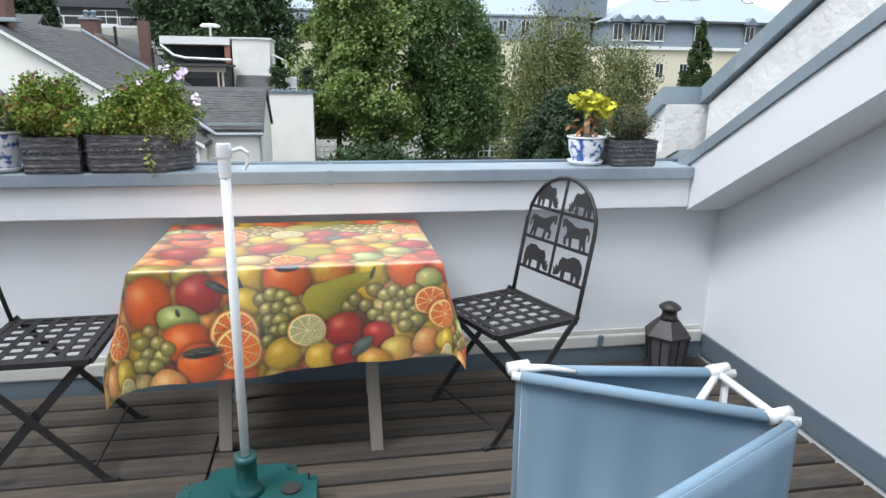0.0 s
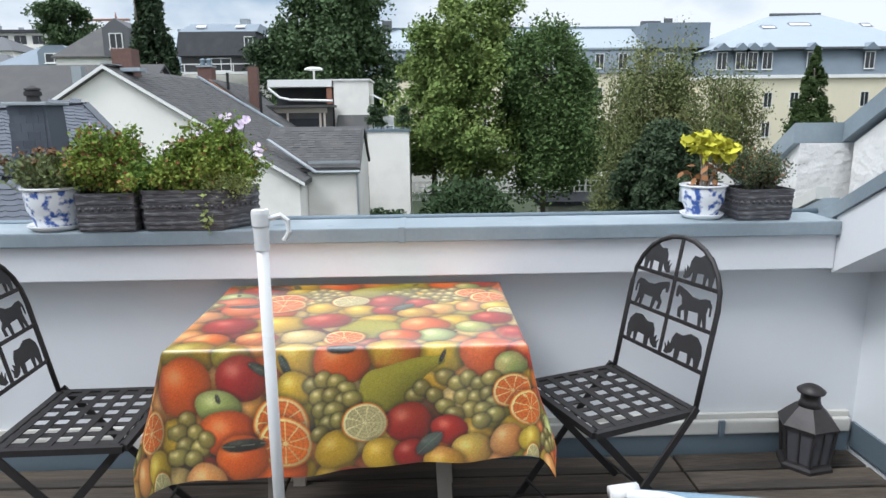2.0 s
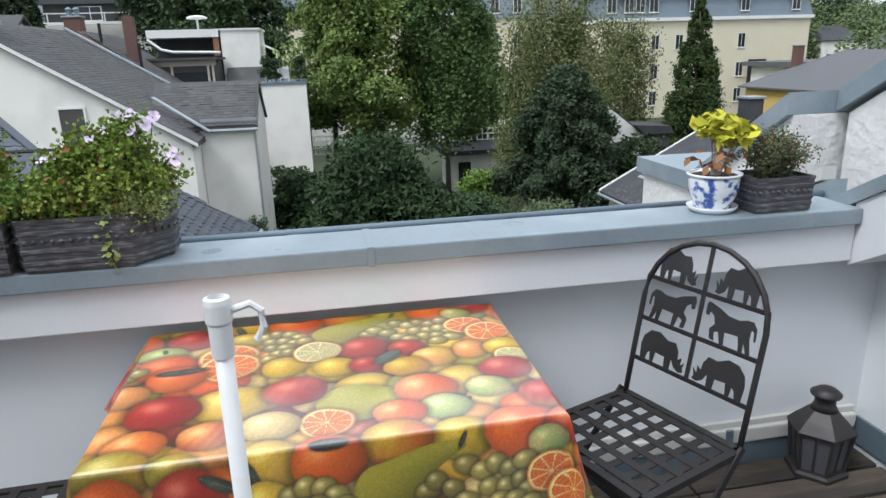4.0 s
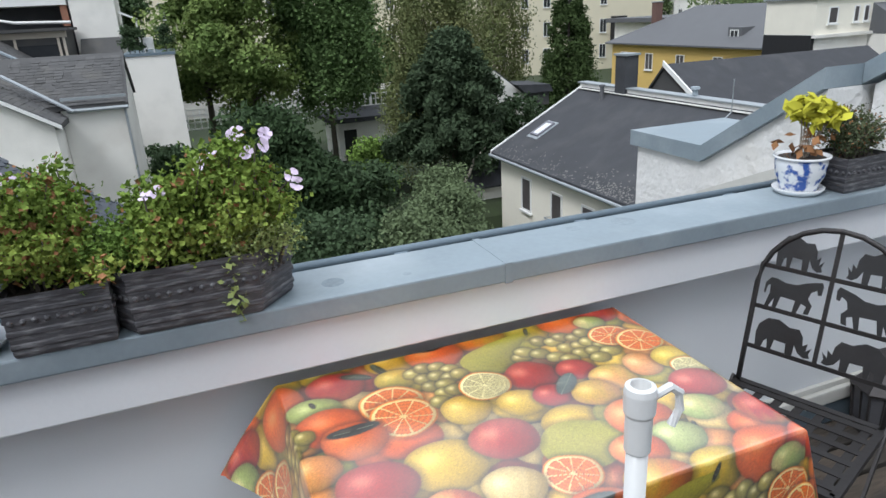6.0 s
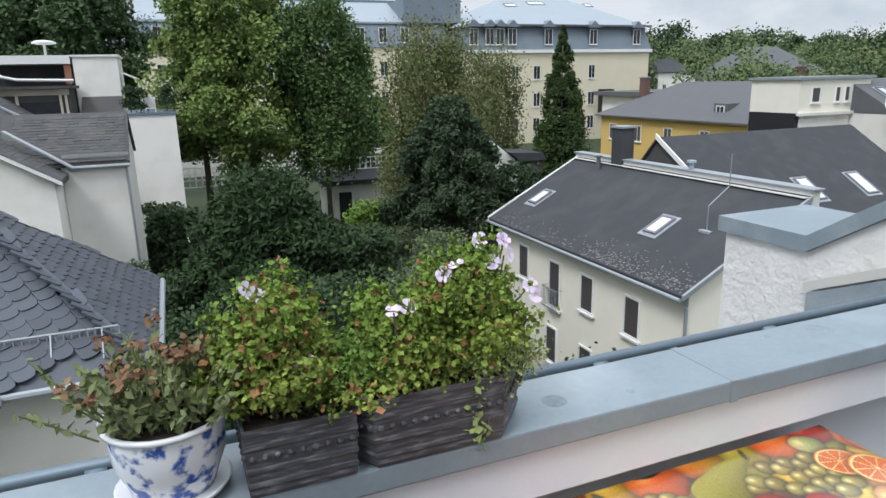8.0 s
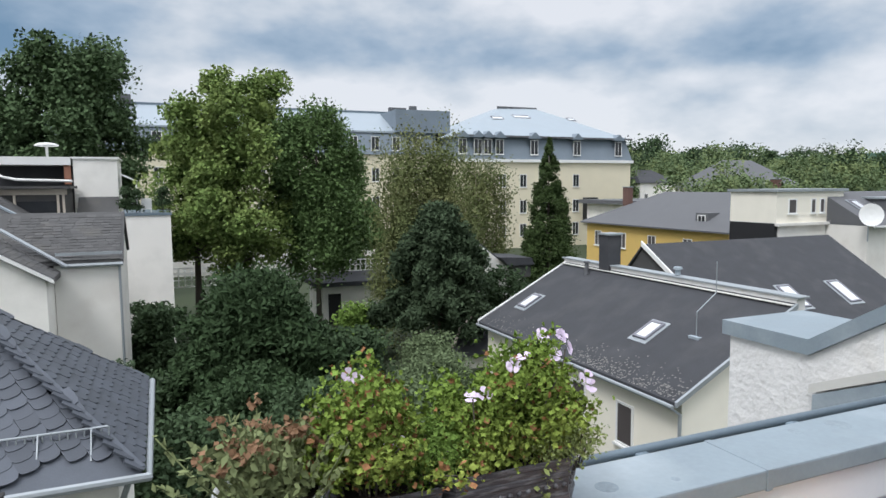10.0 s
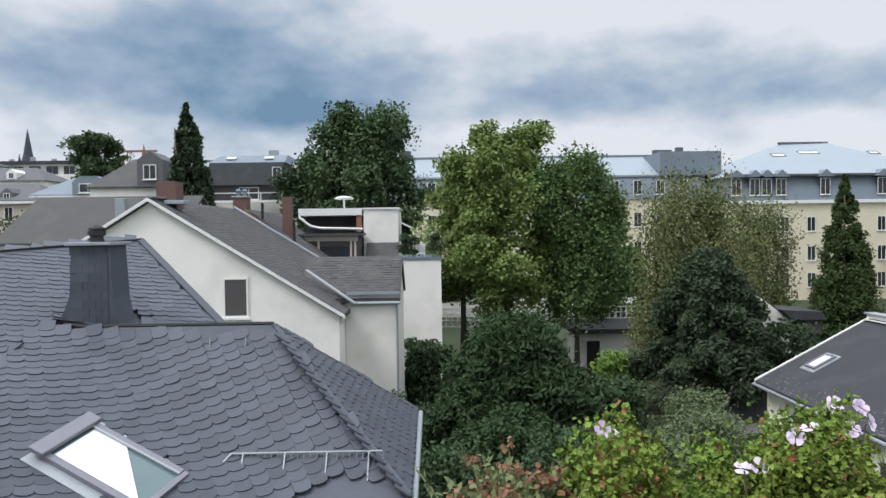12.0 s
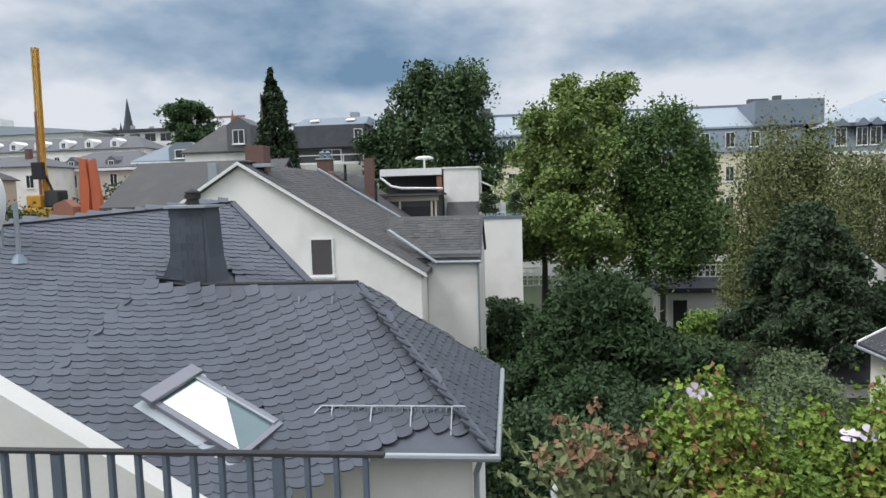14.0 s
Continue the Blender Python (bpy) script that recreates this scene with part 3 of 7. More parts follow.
def roof_window(parent, o, u, v, w, h, glass=M_SKYGLASS):
    """A skylight lying on a slope: o its lower left corner, u along the eave, v up the slope."""
    u, v = Vector(u).normalized(), Vector(v).normalized()
    n = u.cross(v).normalized()
    m = Matrix((u, v, n)).transposed().to_4x4()
    m.translation = Vector(o)
    f = 0.1
    bm = B()
    box(bm, 0, f, 0, h, 0.0, 0.10)
    box(bm, w - f, w, 0, h, 0.0, 0.10)
    box(bm, f, w - f, 0, f, 0.0, 0.10)
    box(bm, f, w - f, h - f, h, 0.0, 0.12)
    fr = part("roof_window", bm, M_SKYFRAME, parent)
    fr.matrix_basis = parent.matrix_world.inverted() @ m
    part("flashing", box(B(), -0.14, w + 0.14, -0.18, h + 0.14, -0.02, 0.012), M_PIPE, fr)
    part("pane", box(B(), f, w - f, f, h - f, 0.02, 0.075), glass, fr)
    return fr


def slating(parent, o, along, up, length, reach, w=0.36, step=0.21, seed=1, material=None):
    """Overlapping slates in courses on a far slope, as one joined part."""
    rng = np.random.default_rng(seed)
    o, a, u = Vector(o), Vector(along).normalized(), Vector(up).normalized()
    n = a.cross(u).normalized()
    if n.z < 0:
        n = -n
    o, a, u, n = (np.array(q) for q in (o, a, u, n))
    V, F = [], []
    for j in range(int(reach / step)):
        x = -w * float(rng.random())
        while x < length:
            x0, x1 = max(x, 0.0), min(x + w * float(rng.uniform(0.8, 1.2)), length)
            x = x + w if x1 <= x0 else x1
            if x1 - x0 < 0.05:
                continue
            lift_ = 0.018 + float(rng.normal(0, 0.005))
            v0, v1 = j * step - 0.01 * float(rng.random()), (j + 1) * step + 0.03
            b = len(V)
            for xx, vv, hh in ((x0 + 0.008, v0 + 0.03, lift_), (x0 + 0.05, v0, lift_), (x1 - 0.05, v0, lift_), (x1 - 0.008, v0 + 0.03, lift_), (x1 - 0.008, v1, 0.006), (x0 + 0.008, v1, 0.006),
                               (x0 + 0.008, v0 + 0.03, 0.0), (x0 + 0.05, v0, 0.0), (x1 - 0.05, v0, 0.0), (x1 - 0.008, v0 + 0.03, 0.0)):
                V.append(tuple(o + a * xx + u * vv + n * hh))
            F += [(b, b + 1, b + 2, b + 3, b + 4, b + 5), (b + 6, b + 7, b + 1, b), (b + 7, b + 8, b + 2, b + 1), (b + 8, b + 9, b + 3, b + 2)]
    ob = raw_mesh("roof_slating", V, F, material or M_ROOFSL)
    ob.parent = parent
    return tagged(ob, kind="stuff")


# white gable house
gh = thing("gable_house", "white rendered gable house with grey slate roof", "house")
part("wall", gable_walls(B(), -21.6, -5.3, 31, 43, -1.75, 3.30, "y"), M_WHITEW, gh)
part("roof", gable_roof(B(), -21.6, -5.3, 31, 43, -1.75, 3.30, "y", 0.25, 0.2), M_ROOFSL, gh)
slating(gh, (-5.05, 30.76, -1.70), (0, 1, 0), (-8.15, 0, 5.05), 12.4, 9.7, seed=61)
slating(gh, (-21.85, 30.76, -1.70), (0, 1, 0), (8.15, 0, 5.05), 12.4, 9.7, seed=62)
part("ridge_flashing", flatbar(B(), (-13.35, 30.72, 3.55), (-13.35, 33.4, 3.55), 0.30, 0.05), M_PIPE, gh)
part("roof_hatch", box(B(), -13.1, -12.2, 31.6, 32.3, 3.25, 3.42, 0.02), M_LIGHTZ, gh)
part("party_flashing", flatbar(B(), (-13.45, 43.2, 3.62), (-5.2, 43.2, -1.50), 0.42, 0.10), M_LIGHTZ, gh)
part("verge_trim", prism(B(), [(-13.45, 30.70, 3.34), (-5.0, 30.70, -1.90), (-5.0, 30.70, -1.74), (-13.45, 30.70, 3.50), (-21.9, 30.70, -1.74), (-21.9, 30.70, -1.90)], (0, 30.70, 0), (0, 30.74, 0)), M_FRAMEW, gh)
window(gh, -9.8, 30.98, -1.8, 1.1, 1.75, 0, glass=M_GREYGLASS, bars=False)
chimney(gh, -13.2, 32.6, 2.2, 4.3, 0.9, 0.9, M_BRICK, 0, False)
chimney(gh, -15.6, 33.0, 1.2, 3.6, 0.45, 0.45, M_PIPE, 0, False)

# annex on its side
ax = thing("annex", "pale rendered annex with brown slate roof and gutter", "house")
part("wall", gable_walls(B(), -5.28, -2.8, 33, 39, -1.35, 0.5, "x"), M_CREAM2, ax)
part("roof", gable_roof(B(), -7.4, -2.8, 33, 39, -1.35, 0.5, "x", 0.12, 0.15), M_ROOFSL, ax)
slating(ax, (-7.2, 32.86, -1.24), (1, 0, 0), (0, 3, 1.85), 4.4, 3.5, seed=63)
part("snow_guard_rail", flatbar(B(), (-5.2, 32.95, -0.98), (-2.72, 32.95, -0.98), 0.03, 0.12), M_PIPE, ax)
part("gutter", tube(B(), [(-5.0, 32.8, -1.45), (-2.7, 32.8, -1.45)], 0.08), M_PIPE, ax)
part("downpipe", tube(B(), [(-2.85, 32.92, -1.5), (-2.85, 32.92, G)], 0.05), M_PIPE, ax)
part("valley_flashing", flatbar(B(), (-7.2, 33.6, 0.1), (-4.75, 32.6, -1.45), 0.25, 0.06), M_PIPE, ax)

# second gable house behind
g2 = thing("gable_house", "grey gable house with brown roof and red verge", "house")
part("wall", gable_walls(B(), -21, -5.0, 44.2, 52, -2.5, 3.3, "y"), M_OCHRE, g2)
part("roof", gable_roof(B(), -21, -5.0, 44.2, 52, -2.5, 3.3, "y", 0.3, 0.2), M_ROOFSL, g2)
slating(g2, (-4.75, 43.95, -2.42), (0, 1, 0), (-8.0, 0, 5.8), 8.2, 9.9, seed=64)
part("verge_trim", prism(B(), [(-13.0, 43.85, 3.2), (-4.7, 43.85, -2.8), (-4.7, 43.85, -2.5), (-13.0, 43.85, 3.5)], (0, 43.85, 0), (0, 43.9, 0)), M_TERRA, g2)
chimney(g2, -13.6, 45.5, 2.0, 4.3, 0.9, 0.9, M_BRICK, 2)
chimney(g2, -10.6, 45.5, 1.0, 4.3, 0.6, 0.6, M_BRICK, 0, False)
part("flue", tube(B(), [(-12.0, 44.5, 2.0), (-12.0, 44.5, 3.9)], 0.09), M_BLACK, g2)
part("flue", tube(B(), [(-10.0, 44.5, 0.9), (-10.0, 44.5, 2.7)], 0.09), M_BLACK, g2)

# roof extension with white box, flat white block in front
wb = thing("roof_extension", "white flat-roofed rooftop extension with dark windows", "house")
part("wall", box(B(), -6.4, -3.7, 53, 58, -1.0, 3.72, 0.02), M_WHITEW, wb)
part("coping", box(B(), -6.5, -3.6, 52.9, 58.1, 3.725, 3.86), M_FRAMEW, wb)
part("roof", box(B(), -11.4, -6.52, 52.9, 58.1, 3.30, 3.84), M_FRAMEW, wb)
part("recess_wall", box(B(), -11.2, -6.42, 55.0, 57.8, -0.5, 3.295), M_FELT, wb)
part("recess_pier", box(B(), -6.95, -6.55, 53.0, 53.4, 2.0, 3.295), M_TERRA, wb, "clay-red pier")
part("terrace_rail", tube(B(), [(-11.3, 52.6, 3.2), (-10.4, 52.4, 2.5), (-9.6, 52.3, 2.32), (-6.4, 52.2, 2.22)], 0.09, 8), M_FRAMEW, wb)
part("dormer", box(B(), -10.3, -6.5, 49.0, 52.8, -0.6, 1.72), M_ROOFSL, wb)
part("dormer_roof", box(B(), -10.6, -6.2, 48.5, 52.85, 1.725, 1.90), M_ROOFSL, wb)
part("dormer_fascia", box(B(), -10.4, -6.4, 48.93, 48.99, 1.35, 1.70), M_OCHRE, wb)
part("dormer_window", box(B(), -9.1, -6.9, 48.93, 48.99, -0.1, 0.95), M_DARKGLASS, wb)
for xx in (-9.2, -6.9, -6.6):
    part("dormer_post", box(B(), xx - 0.07, xx + 0.07, 48.84, 48.925, -0.3, 1.34), M_OCHRE, wb)
part("lean_to_roof", prism(B(), [(-6.15, 51.0, 0.0), (-6.15, 52.95, 1.15), (-6.15, 52.95, 1.0), (-6.15, 51.0, -0.15)], (0, 0, 0), (2.45, 0, 0)), M_ROOFSL, wb)
part("glass_canopy", prism(B(), [(-3.55, 52.5, 2.75), (-2.5, 52.5, 2.25), (-2.5, 52.5, 2.13), (-3.55, 52.5, 2.63)], (0, 0, 0), (0, 2.5, 0)), M_FRAMEW, wb)
part("canopy_post", box(B(), -2.62, -2.52, 52.5, 52.6, 0.2, 2.13), M_FRAMEW, wb)
part("vent_disc", lathe(B(), [(0.08, 3.85), (0.08, 4.55), (0.72, 4.60), (0.74, 4.68), (0.5, 4.80), (0.1, 4.84)], 20, -8.0, 54), M_FRAMEW, wb, smooth=True)
bl = thing("white_block", "plain white rendered block with roof terrace", "house")
part("wall", box(B(), -3.35, -0.55, 46, 54, G, 0.05), M_WHITEW, bl)
part("coping", box(B(), -3.42, -0.48, 45.93, 54.05, 0.055, 0.20), M_ZINC_D, bl)

# grey roofed house on the other side
rh = thing("cream_house", "cream rendered house with low dark felt roof", "house")
part("wall", prism(B(), [(14.2, 18.1, G - 4.3), (19.1, 18.1, G - 4.3), (19.1, 18.1, -2.62), (14.2, 18.1, -5.30)], (0, 18.1, 0), (0, 31.9, 0)), M_CREAM, rh)
part("roof", prism(B(), [(13.75, 17.95, -5.42), (19.1, 17.95, -2.60), (19.1, 17.95, -2.45), (13.75, 17.95, -5.27)], (0, 17.95, 0), (0, 32.1, 0)), M_FELT, rh)
part("gutter", tube(B(), [(13.68, 17.95, -5.42), (13.68, 32.15, -5.42)], 0.075), M_PIPE, rh)
part("downpipe", tube(B(), [(13.70, 18.2, -5.45), (14.08, 18.05, -5.75), (14.08, 18.05, G - 4.1)], 0.06), M_PIPE, rh)
part("ridge_parapet", box(B(), 19.1, 19.5, 17.9, 32.3, -3.0, -2.28, 0.02), M_PLASTER, rh)
part("parapet_cap", box(B(), 19.02, 19.6, 17.8, 32.4, -2.275, -2.20, 0.02), M_PIPE, rh)
part("flashing", flatbar(B(), (18.92, 17.95, -2.50), (18.92, 32.1, -2.50), 0.22, 0.03), M_AGED, rh)
part("vent_pot", lathe(B(), [(0.12, -2.17), (0.10, -1.95), (0.20, -1.93), (0.18, -1.83)], 14, 19.3, 23.9), M_LIGHTZ, rh)
part("vent_pot", lathe(B(), [(0.12, -2.9), (0.10, -2.2), (0.16, -2.18), (0.15, -2.1)], 14, 18.5, 29.4), M_ROOFGR, rh)
rl_ = np.random.default_rng(77)
LV, LF = [], []
for k in range(900):
    a_, q_ = abs(float(rl_.normal(0, 0.42))), float(rl_.uniform(18.0, 32.0))
    if a_ > 1.5 or rl_.random() > (0.25 + 0.75 * (q_ < 24)):
        continue
    sx_, sy_ = float(rl_.uniform(0.015, 0.05)), float(rl_.uniform(0.02, 0.065))
    b_ = len(LV)
    for k2 in range(6):
        t_ = math.pi / 3 * k2
        r_ = float(rl_.uniform(0.6, 1.1))
        xx, yy = 13.80 + a_ + sx_ * r_ * math.cos(t_), q_ + sy_ * r_ * math.sin(t_)
        LV.append((xx, yy, -5.27 + (xx - 13.75) * 2.82 / 5.35 + 0.012))
    LF.append(tuple(range(b_, b_ + 6)))
lich = raw_mesh("lichen", LV, LF, M_LICHEN)
lich.parent = rh
tagged(lich, "pale lichen along the eave", kind="stuff")
part("verge_board", prism(B(), [(13.75, 32.1, -5.42), (19.1, 32.1, -2.62), (19.1, 32.1, -2.40), (13.75, 32.1, -5.20)], (0, 32.1, 0), (0, 32.2, 0)), M_FRAMEW, rh)
part("verge_board", prism(B(), [(13.75, 17.85, -5.42), (19.1, 17.85, -2.62), (19.1, 17.85, -2.44), (13.75, 17.85, -5.24)], (0, 17.85, 0), (0, 17.95, 0)), M_PIPE, rh)
for yy, zz, hh in ((29.1, -7.72, 1.65), (26.3, -8.4, 2.2), (23.8, -7.79, 1.6), (20.9, -7.85, 1.6), (29.3, -11.15, 1.75), (26.5, -11.1, 1.75), (23.8, -11.1, 1.75), (20.9, -11.1, 1.75)):
    window(rh, 14.18, yy, zz, 0.95, hh, -90, glass=M_GREYGLASS, bars=False)
fb = part("french_balcony", box(B(), 13.86, 13.9, 25.7, 26.9, -7.45, -7.40), M_PIPE, rh)
part("rail", box(B(), 13.86, 13.9, 25.7, 26.9, -8.36, -8.31), M_PIPE, fb)
for k in range(11):
    part("bar", box(B(), 13.87, 13.89, 25.71 + 0.117 * k, 25.73 + 0.117 * k, -8.305, -7.455), M_PIPE, fb)
for yy in (25.71, 26.87):
    part("bracket", box(B(), 13.901, 14.199, yy, yy + 0.02, -7.44, -7.41), M_PIPE, fb)
up = Vector((5.35, 0, 2.82)).normalized()
for yy, tt in ((30.9, 1.85), (22.4, 2.2)):
    roof_window(rh, Vector((13.75, yy, -5.255)) + up * tt, (0, -1, 0), up, 0.75, 1.1, glass=M_PALESHEEN)
chimney(rh, 19.3, 28.6, -3.2, -0.75, 0.75, 0.75, M_FELT, 0)
part("antenna", tube(B(), [(16.6, 20.0, -3.8), (16.6, 20.0, -2.9), (17.5, 20.0, -2.25), (17.5, 20.0, -1.1)], 0.022), M_PIPE, rh)
part("lichen_patch", box(B(), 16.4, 16.8, 19.7, 20.2, -3.93, -3.78), M_LIGHTZ, rh)

# second dark roof behind it
r2 = thing("long_roof_house", "house with long dark felt roof and roof windows", "house")
part("wall", gable_walls(B(), 25.6, 41.6, 25.5, 38, -7.0, -2.0, "x", cx=33.5), M_ROOFSL, r2)
part("roof", gable_roof(B(), 25.6, 41.6, 25.5, 38, -7.0, -2.0, "x", 0.15, 0.15, cx=33.5), M_FELT, r2)
part("verge_trim", prism(B(), [(25.35, 25.3, -7.0), (25.35, 33.5, -1.95), (25.35, 33.5, -1.65), (25.35, 25.3, -6.7)], (25.35, 0, 0), (25.45, 0, 0)), M_FRAMEW, r2)
vv = Vector((0, 8.0, 5.0)).normalized()
for xx in (27.1, 32.0, 36.3):
    roof_window(r2, Vector((xx, 25.5, -6.82)) + vv * 2.8, (1, 0, 0), vv, 1.0, 1.9, glass=M_PALESHEEN)

# yellow hipped house
yh = thing("yellow_house", "yellow rendered villa with grey hipped roof", "house")
part("wall", box(B(), 45.3, 58, 45.6, 66.7, G, -2.72), M_YELLOW, yh)
part("roof", hip_roof(B(), 45.3, 58, 45.6, 66.7, -2.7, 0.9, 6.5, 0.6, along="y"), M_ROOFGR, yh)
for yy in (64.5, 60.2, 55.5, 50.5):
    window(yh, 45.28, yy, -5.2, 1.2, 1.7, -90, glass=M_GREYGLASS)
sl = Vector((6.9, 0, 3.5)).normalized()
roof_window(yh, Vector((45.0, 57.5, -2.6)) + sl * 4.4, (0, -1, 0), sl, 1.0, 2.2)
roof_window(yh, Vector((45.0, 52.5, -2.6)) + sl * 2.0, (0, -1, 0), sl, 0.9, 1.3)
chimney(yh, 49.0, 64.0, -2.0, 1.4, 0.8, 0.8, M_BRICK, 0)
part("dormer", box(B(), 46.3, 48.3, 49.0, 50.6, -2.4, -1.0), M_ROOFGR, yh)
window(yh, 46.28, 49.8, -2.2, 1.0, 1.0, -90)

# cream flat-roofed building
ch = thing("flat_roofed_building", "cream flat-roofed building with dark lower band", "building")
part("wall", box(B(), 42.0, 49.5, 38.0, 42.4, -1.3, 1.1), M_CREAM, ch)
part("roof", box(B(), 41.8, 49.8, 37.8, 42.6, 1.105, 1.3), M_PIPE, ch)
part("dark_band", box(B(), 41.98, 42.3, 38.1, 42.4, -3.2, -1.32), M_BLACK, ch)
part("lower_wall", box(B(), 42.31, 47.55, 38.0, 42.3, -8.0, -1.52), M_CREAM2, ch)
part("cornice", box(B(), 42.0, 47.7, 37.7, 42.35, -1.515, -1.305), M_CREAM2, ch)
part("wing", box(B(), 47.6, 62.0, 34.6, 41.0, G, -1.52), M_CREAM2, ch)
part("gutter", box(B(), 47.6, 62.2, 34.0, 34.2, -1.62, -1.48, 0.02), M_FRAMEW, ch)
for xx in (43.7, 46.0, 47.0):
    window(ch, xx, 37.98, -0.6, 0.9 if xx < 45 else 0.55, 1.15, 0, glass=M_GREYGLASS, bars=False)
part("side_roof", prism(B(), [(47.62, 34.2, -1.50), (47.62, 38.6, 1.0), (47.62, 41.0, 1.0), (47.62, 41.0, -1.50)], (0, 0, 0), (14.4, 0, 0)), M_ROOFGR, ch)
part("dormer", box(B(), 51.6, 56.2, 35.4, 38.4, -0.75, 0.45), M_ROOFGR, ch)
part("dormer_roof", box(B(), 51.4, 56.4, 35.1, 38.6, 0.455, 0.60), M_PIPE, ch)
for xx in (52.9, 54.9):
    window(ch, xx, 35.38, -0.70, 1.7, 1.1, 0, glass=M_GREYGLASS, bars=False)
roof_window(ch, (49.0, 36.2, -0.30), (1, 0, 0), (0, 4.4, 2.5), 0.9, 1.3)
dish = part("satellite_dish", lathe(B(), [(0.02, -0.12), (0.3, -0.09), (0.55, 0.0), (0.57, 0.01), (0.3, -0.05), (0.02, -0.08)], 20), M_FRAMEW, ch)
dish.matrix_basis = pose(47.0, 34.0, -0.62, 80, 0, -35) @ Matrix.Diagonal((1.5, 1.5, 1.5, 1))
part("dish_pole", tube(B(), [(47.0, 34.2, -2.6), (47.0, 34.2, -0.6)], 0.05), M_PIPE, ch)

# mansard hotel
ho = thing("mansard_hotel", "cream hotel with lead mansard storey and zinc roof", "building")
part("wall", box(B(), 43.6, 78.6, 100, 128, G, 5.6), M_HOTEL, ho)
part("cornice", box(B(), 43.2, 79.0, 99.6, 128.4, 5.605, 6.1), M_FRAMEW, ho)
bm = B()
vs = [bm.verts.new(p) for p in ((43.4, 99.8, 6.1), (78.8, 99.8, 6.1), (78.8, 128, 6.1), (43.4, 128, 6.1), (44.4, 100.8, 10.0), (77.8, 100.8, 10.0), (77.8, 127, 10.0), (44.4, 127, 10.0))]
for q in ((0, 1, 5, 4), (1, 2, 6, 5), (2, 3, 7, 6), (3, 0, 4, 7), (4, 5, 6, 7)):
    bm.faces.new([vs[i] for i in q])
part("mansard", bm, M_LEAD, ho)
bm = B()
vs = [bm.verts.new(p) for p in ((43.6, 100.0, 9.9), (78.4, 100.0, 9.9), (78.4, 127.6, 9.9), (43.6, 127.6, 9.9), (57.7, 112, 16.0), (65.5, 112, 16.2), (65.5, 115, 16.2), (57.7, 115, 16.0))]
for q in ((0, 1, 5, 4), (1, 2, 6, 5), (2, 3, 7, 6), (3, 0, 4, 7), (4, 5, 6, 7), (3, 2, 1, 0)):
    bm.faces.new([vs[i] for i in q])
part("roof", bm, M_LIGHTZ, ho)
part("eave_moulding", box(B(), 43.3, 78.7, 99.7, 99.98, 9.75, 10.05), M_ROOFGR, ho)
hu = Vector((0, 12, 6.2)).normalized()
for xx, q_, w_ in ((53.8, 7.6, 2.2), (58.6, 8.6, 3.4), (70.0, 8.2, 1.6)):
    roof_window(ho, Vector((xx, 100.0, 9.95)) + hu * q_, (1, 0, 0), hu, w_, 1.2)
part("ridge_cap", box(B(), 57.4, 65.8, 111.9, 112.2, 16.0, 16.4), M_ROOFGR, ho)
for xx in (44.6, 47.4, 49.2, 51.4, 58.1, 66.8, 75.7):
    window(ho, xx, 99.9, 6.9, 1.5, 2.5, 0)
    part("dormer_cap", prism(B(), [(xx - 1.3, 99.5, 9.6), (xx + 1.3, 99.5, 9.6), (xx, 99.5, 10.7)], (0, 99.5, 0), (0, 101.5, 0)), M_LEAD, ho)
for xx in (48, 52, 56, 60, 66.7):
    for zz in (1.4, -3.0, -7.0):
        window(ho, xx, 99.98, zz, 1.3, 2.2, 0)
part("balcony_box", box(B(), 68.2, 70.4, 98.5, 99.95, -4.5, -0.5), M_BLACK, ho)
part("wall", box(B(), -40, 43.5, 108, 126, G, 7.0), M_HOTEL, ho)
part("mansard", prism(B(), [(-40, 107.7, 7.0), (-40, 109, 10.8), (-40, 125, 10.8), (-40, 126.3, 7.0)], (-40, 0, 0), (43.5, 0, 0)), M_LEAD, ho)
part("roof", gable_roof(B(), -40, 43.5, 109, 125, 10.8, 14.6, "x", 0.3, 0.3), M_LIGHTZ, ho)
part("ridge_cap", box(B(), -40, 43.5, 116.6, 117.4, 14.7, 15.1), M_ZINC_D, ho)
for xx, w_, h_ in ((-6, 1.6, 1.2), (37.5, 3.2, 0.9), (41.5, 1.2, 1.3)):
    part("roof_vent", box(B(), xx, xx + w_, 115.5, 116.4, 14.6, 14.9 + h_, 0.05), M_ROOFGR, ho)
part("roof_house", box(B(), 36.0, 46.0, 108, 120, 10.8, 14.6), M_LEAD, ho)
for k in range(22):
    xx = -38 + 3.7 * k
    window(ho, xx, 107.9, 7.7, 1.4, 2.3, 0)
    for zz in (2.5, -2.2):
        window(ho, xx, 107.98, zz, 1.3, 2.3, 0)

# garden buildings
sh = thing("garden_shed", "low white flat-roofed garden shed", "shed")
part("wall", box(B(), 10.2, 17.5, 52, 57, G, -5.95), M_WHITEW, sh)
part("roof", box(B(), 9.4, 17.8, 51.2, 57.4, -5.945, -5.6), M_FELT, sh)
part("post", box(B(), 9.7, 9.9, 51.6, 51.8, G, -5.95), M_FRAMEW, sh)
part("door", box(B(), 10.6, 11.6, 51.95, 51.99, G, -6.6), M_BLACK, sh)
tr = thing("trellis_fence", "white wooden lattice fence behind the garden", "fence")
for k in range(42):
    part("slat", box(B(), -1.0 + 0.5 * k, -0.9 + 0.5 * k, 60, 60.05, -6.5, -4.9), M_FRAMEW, tr)
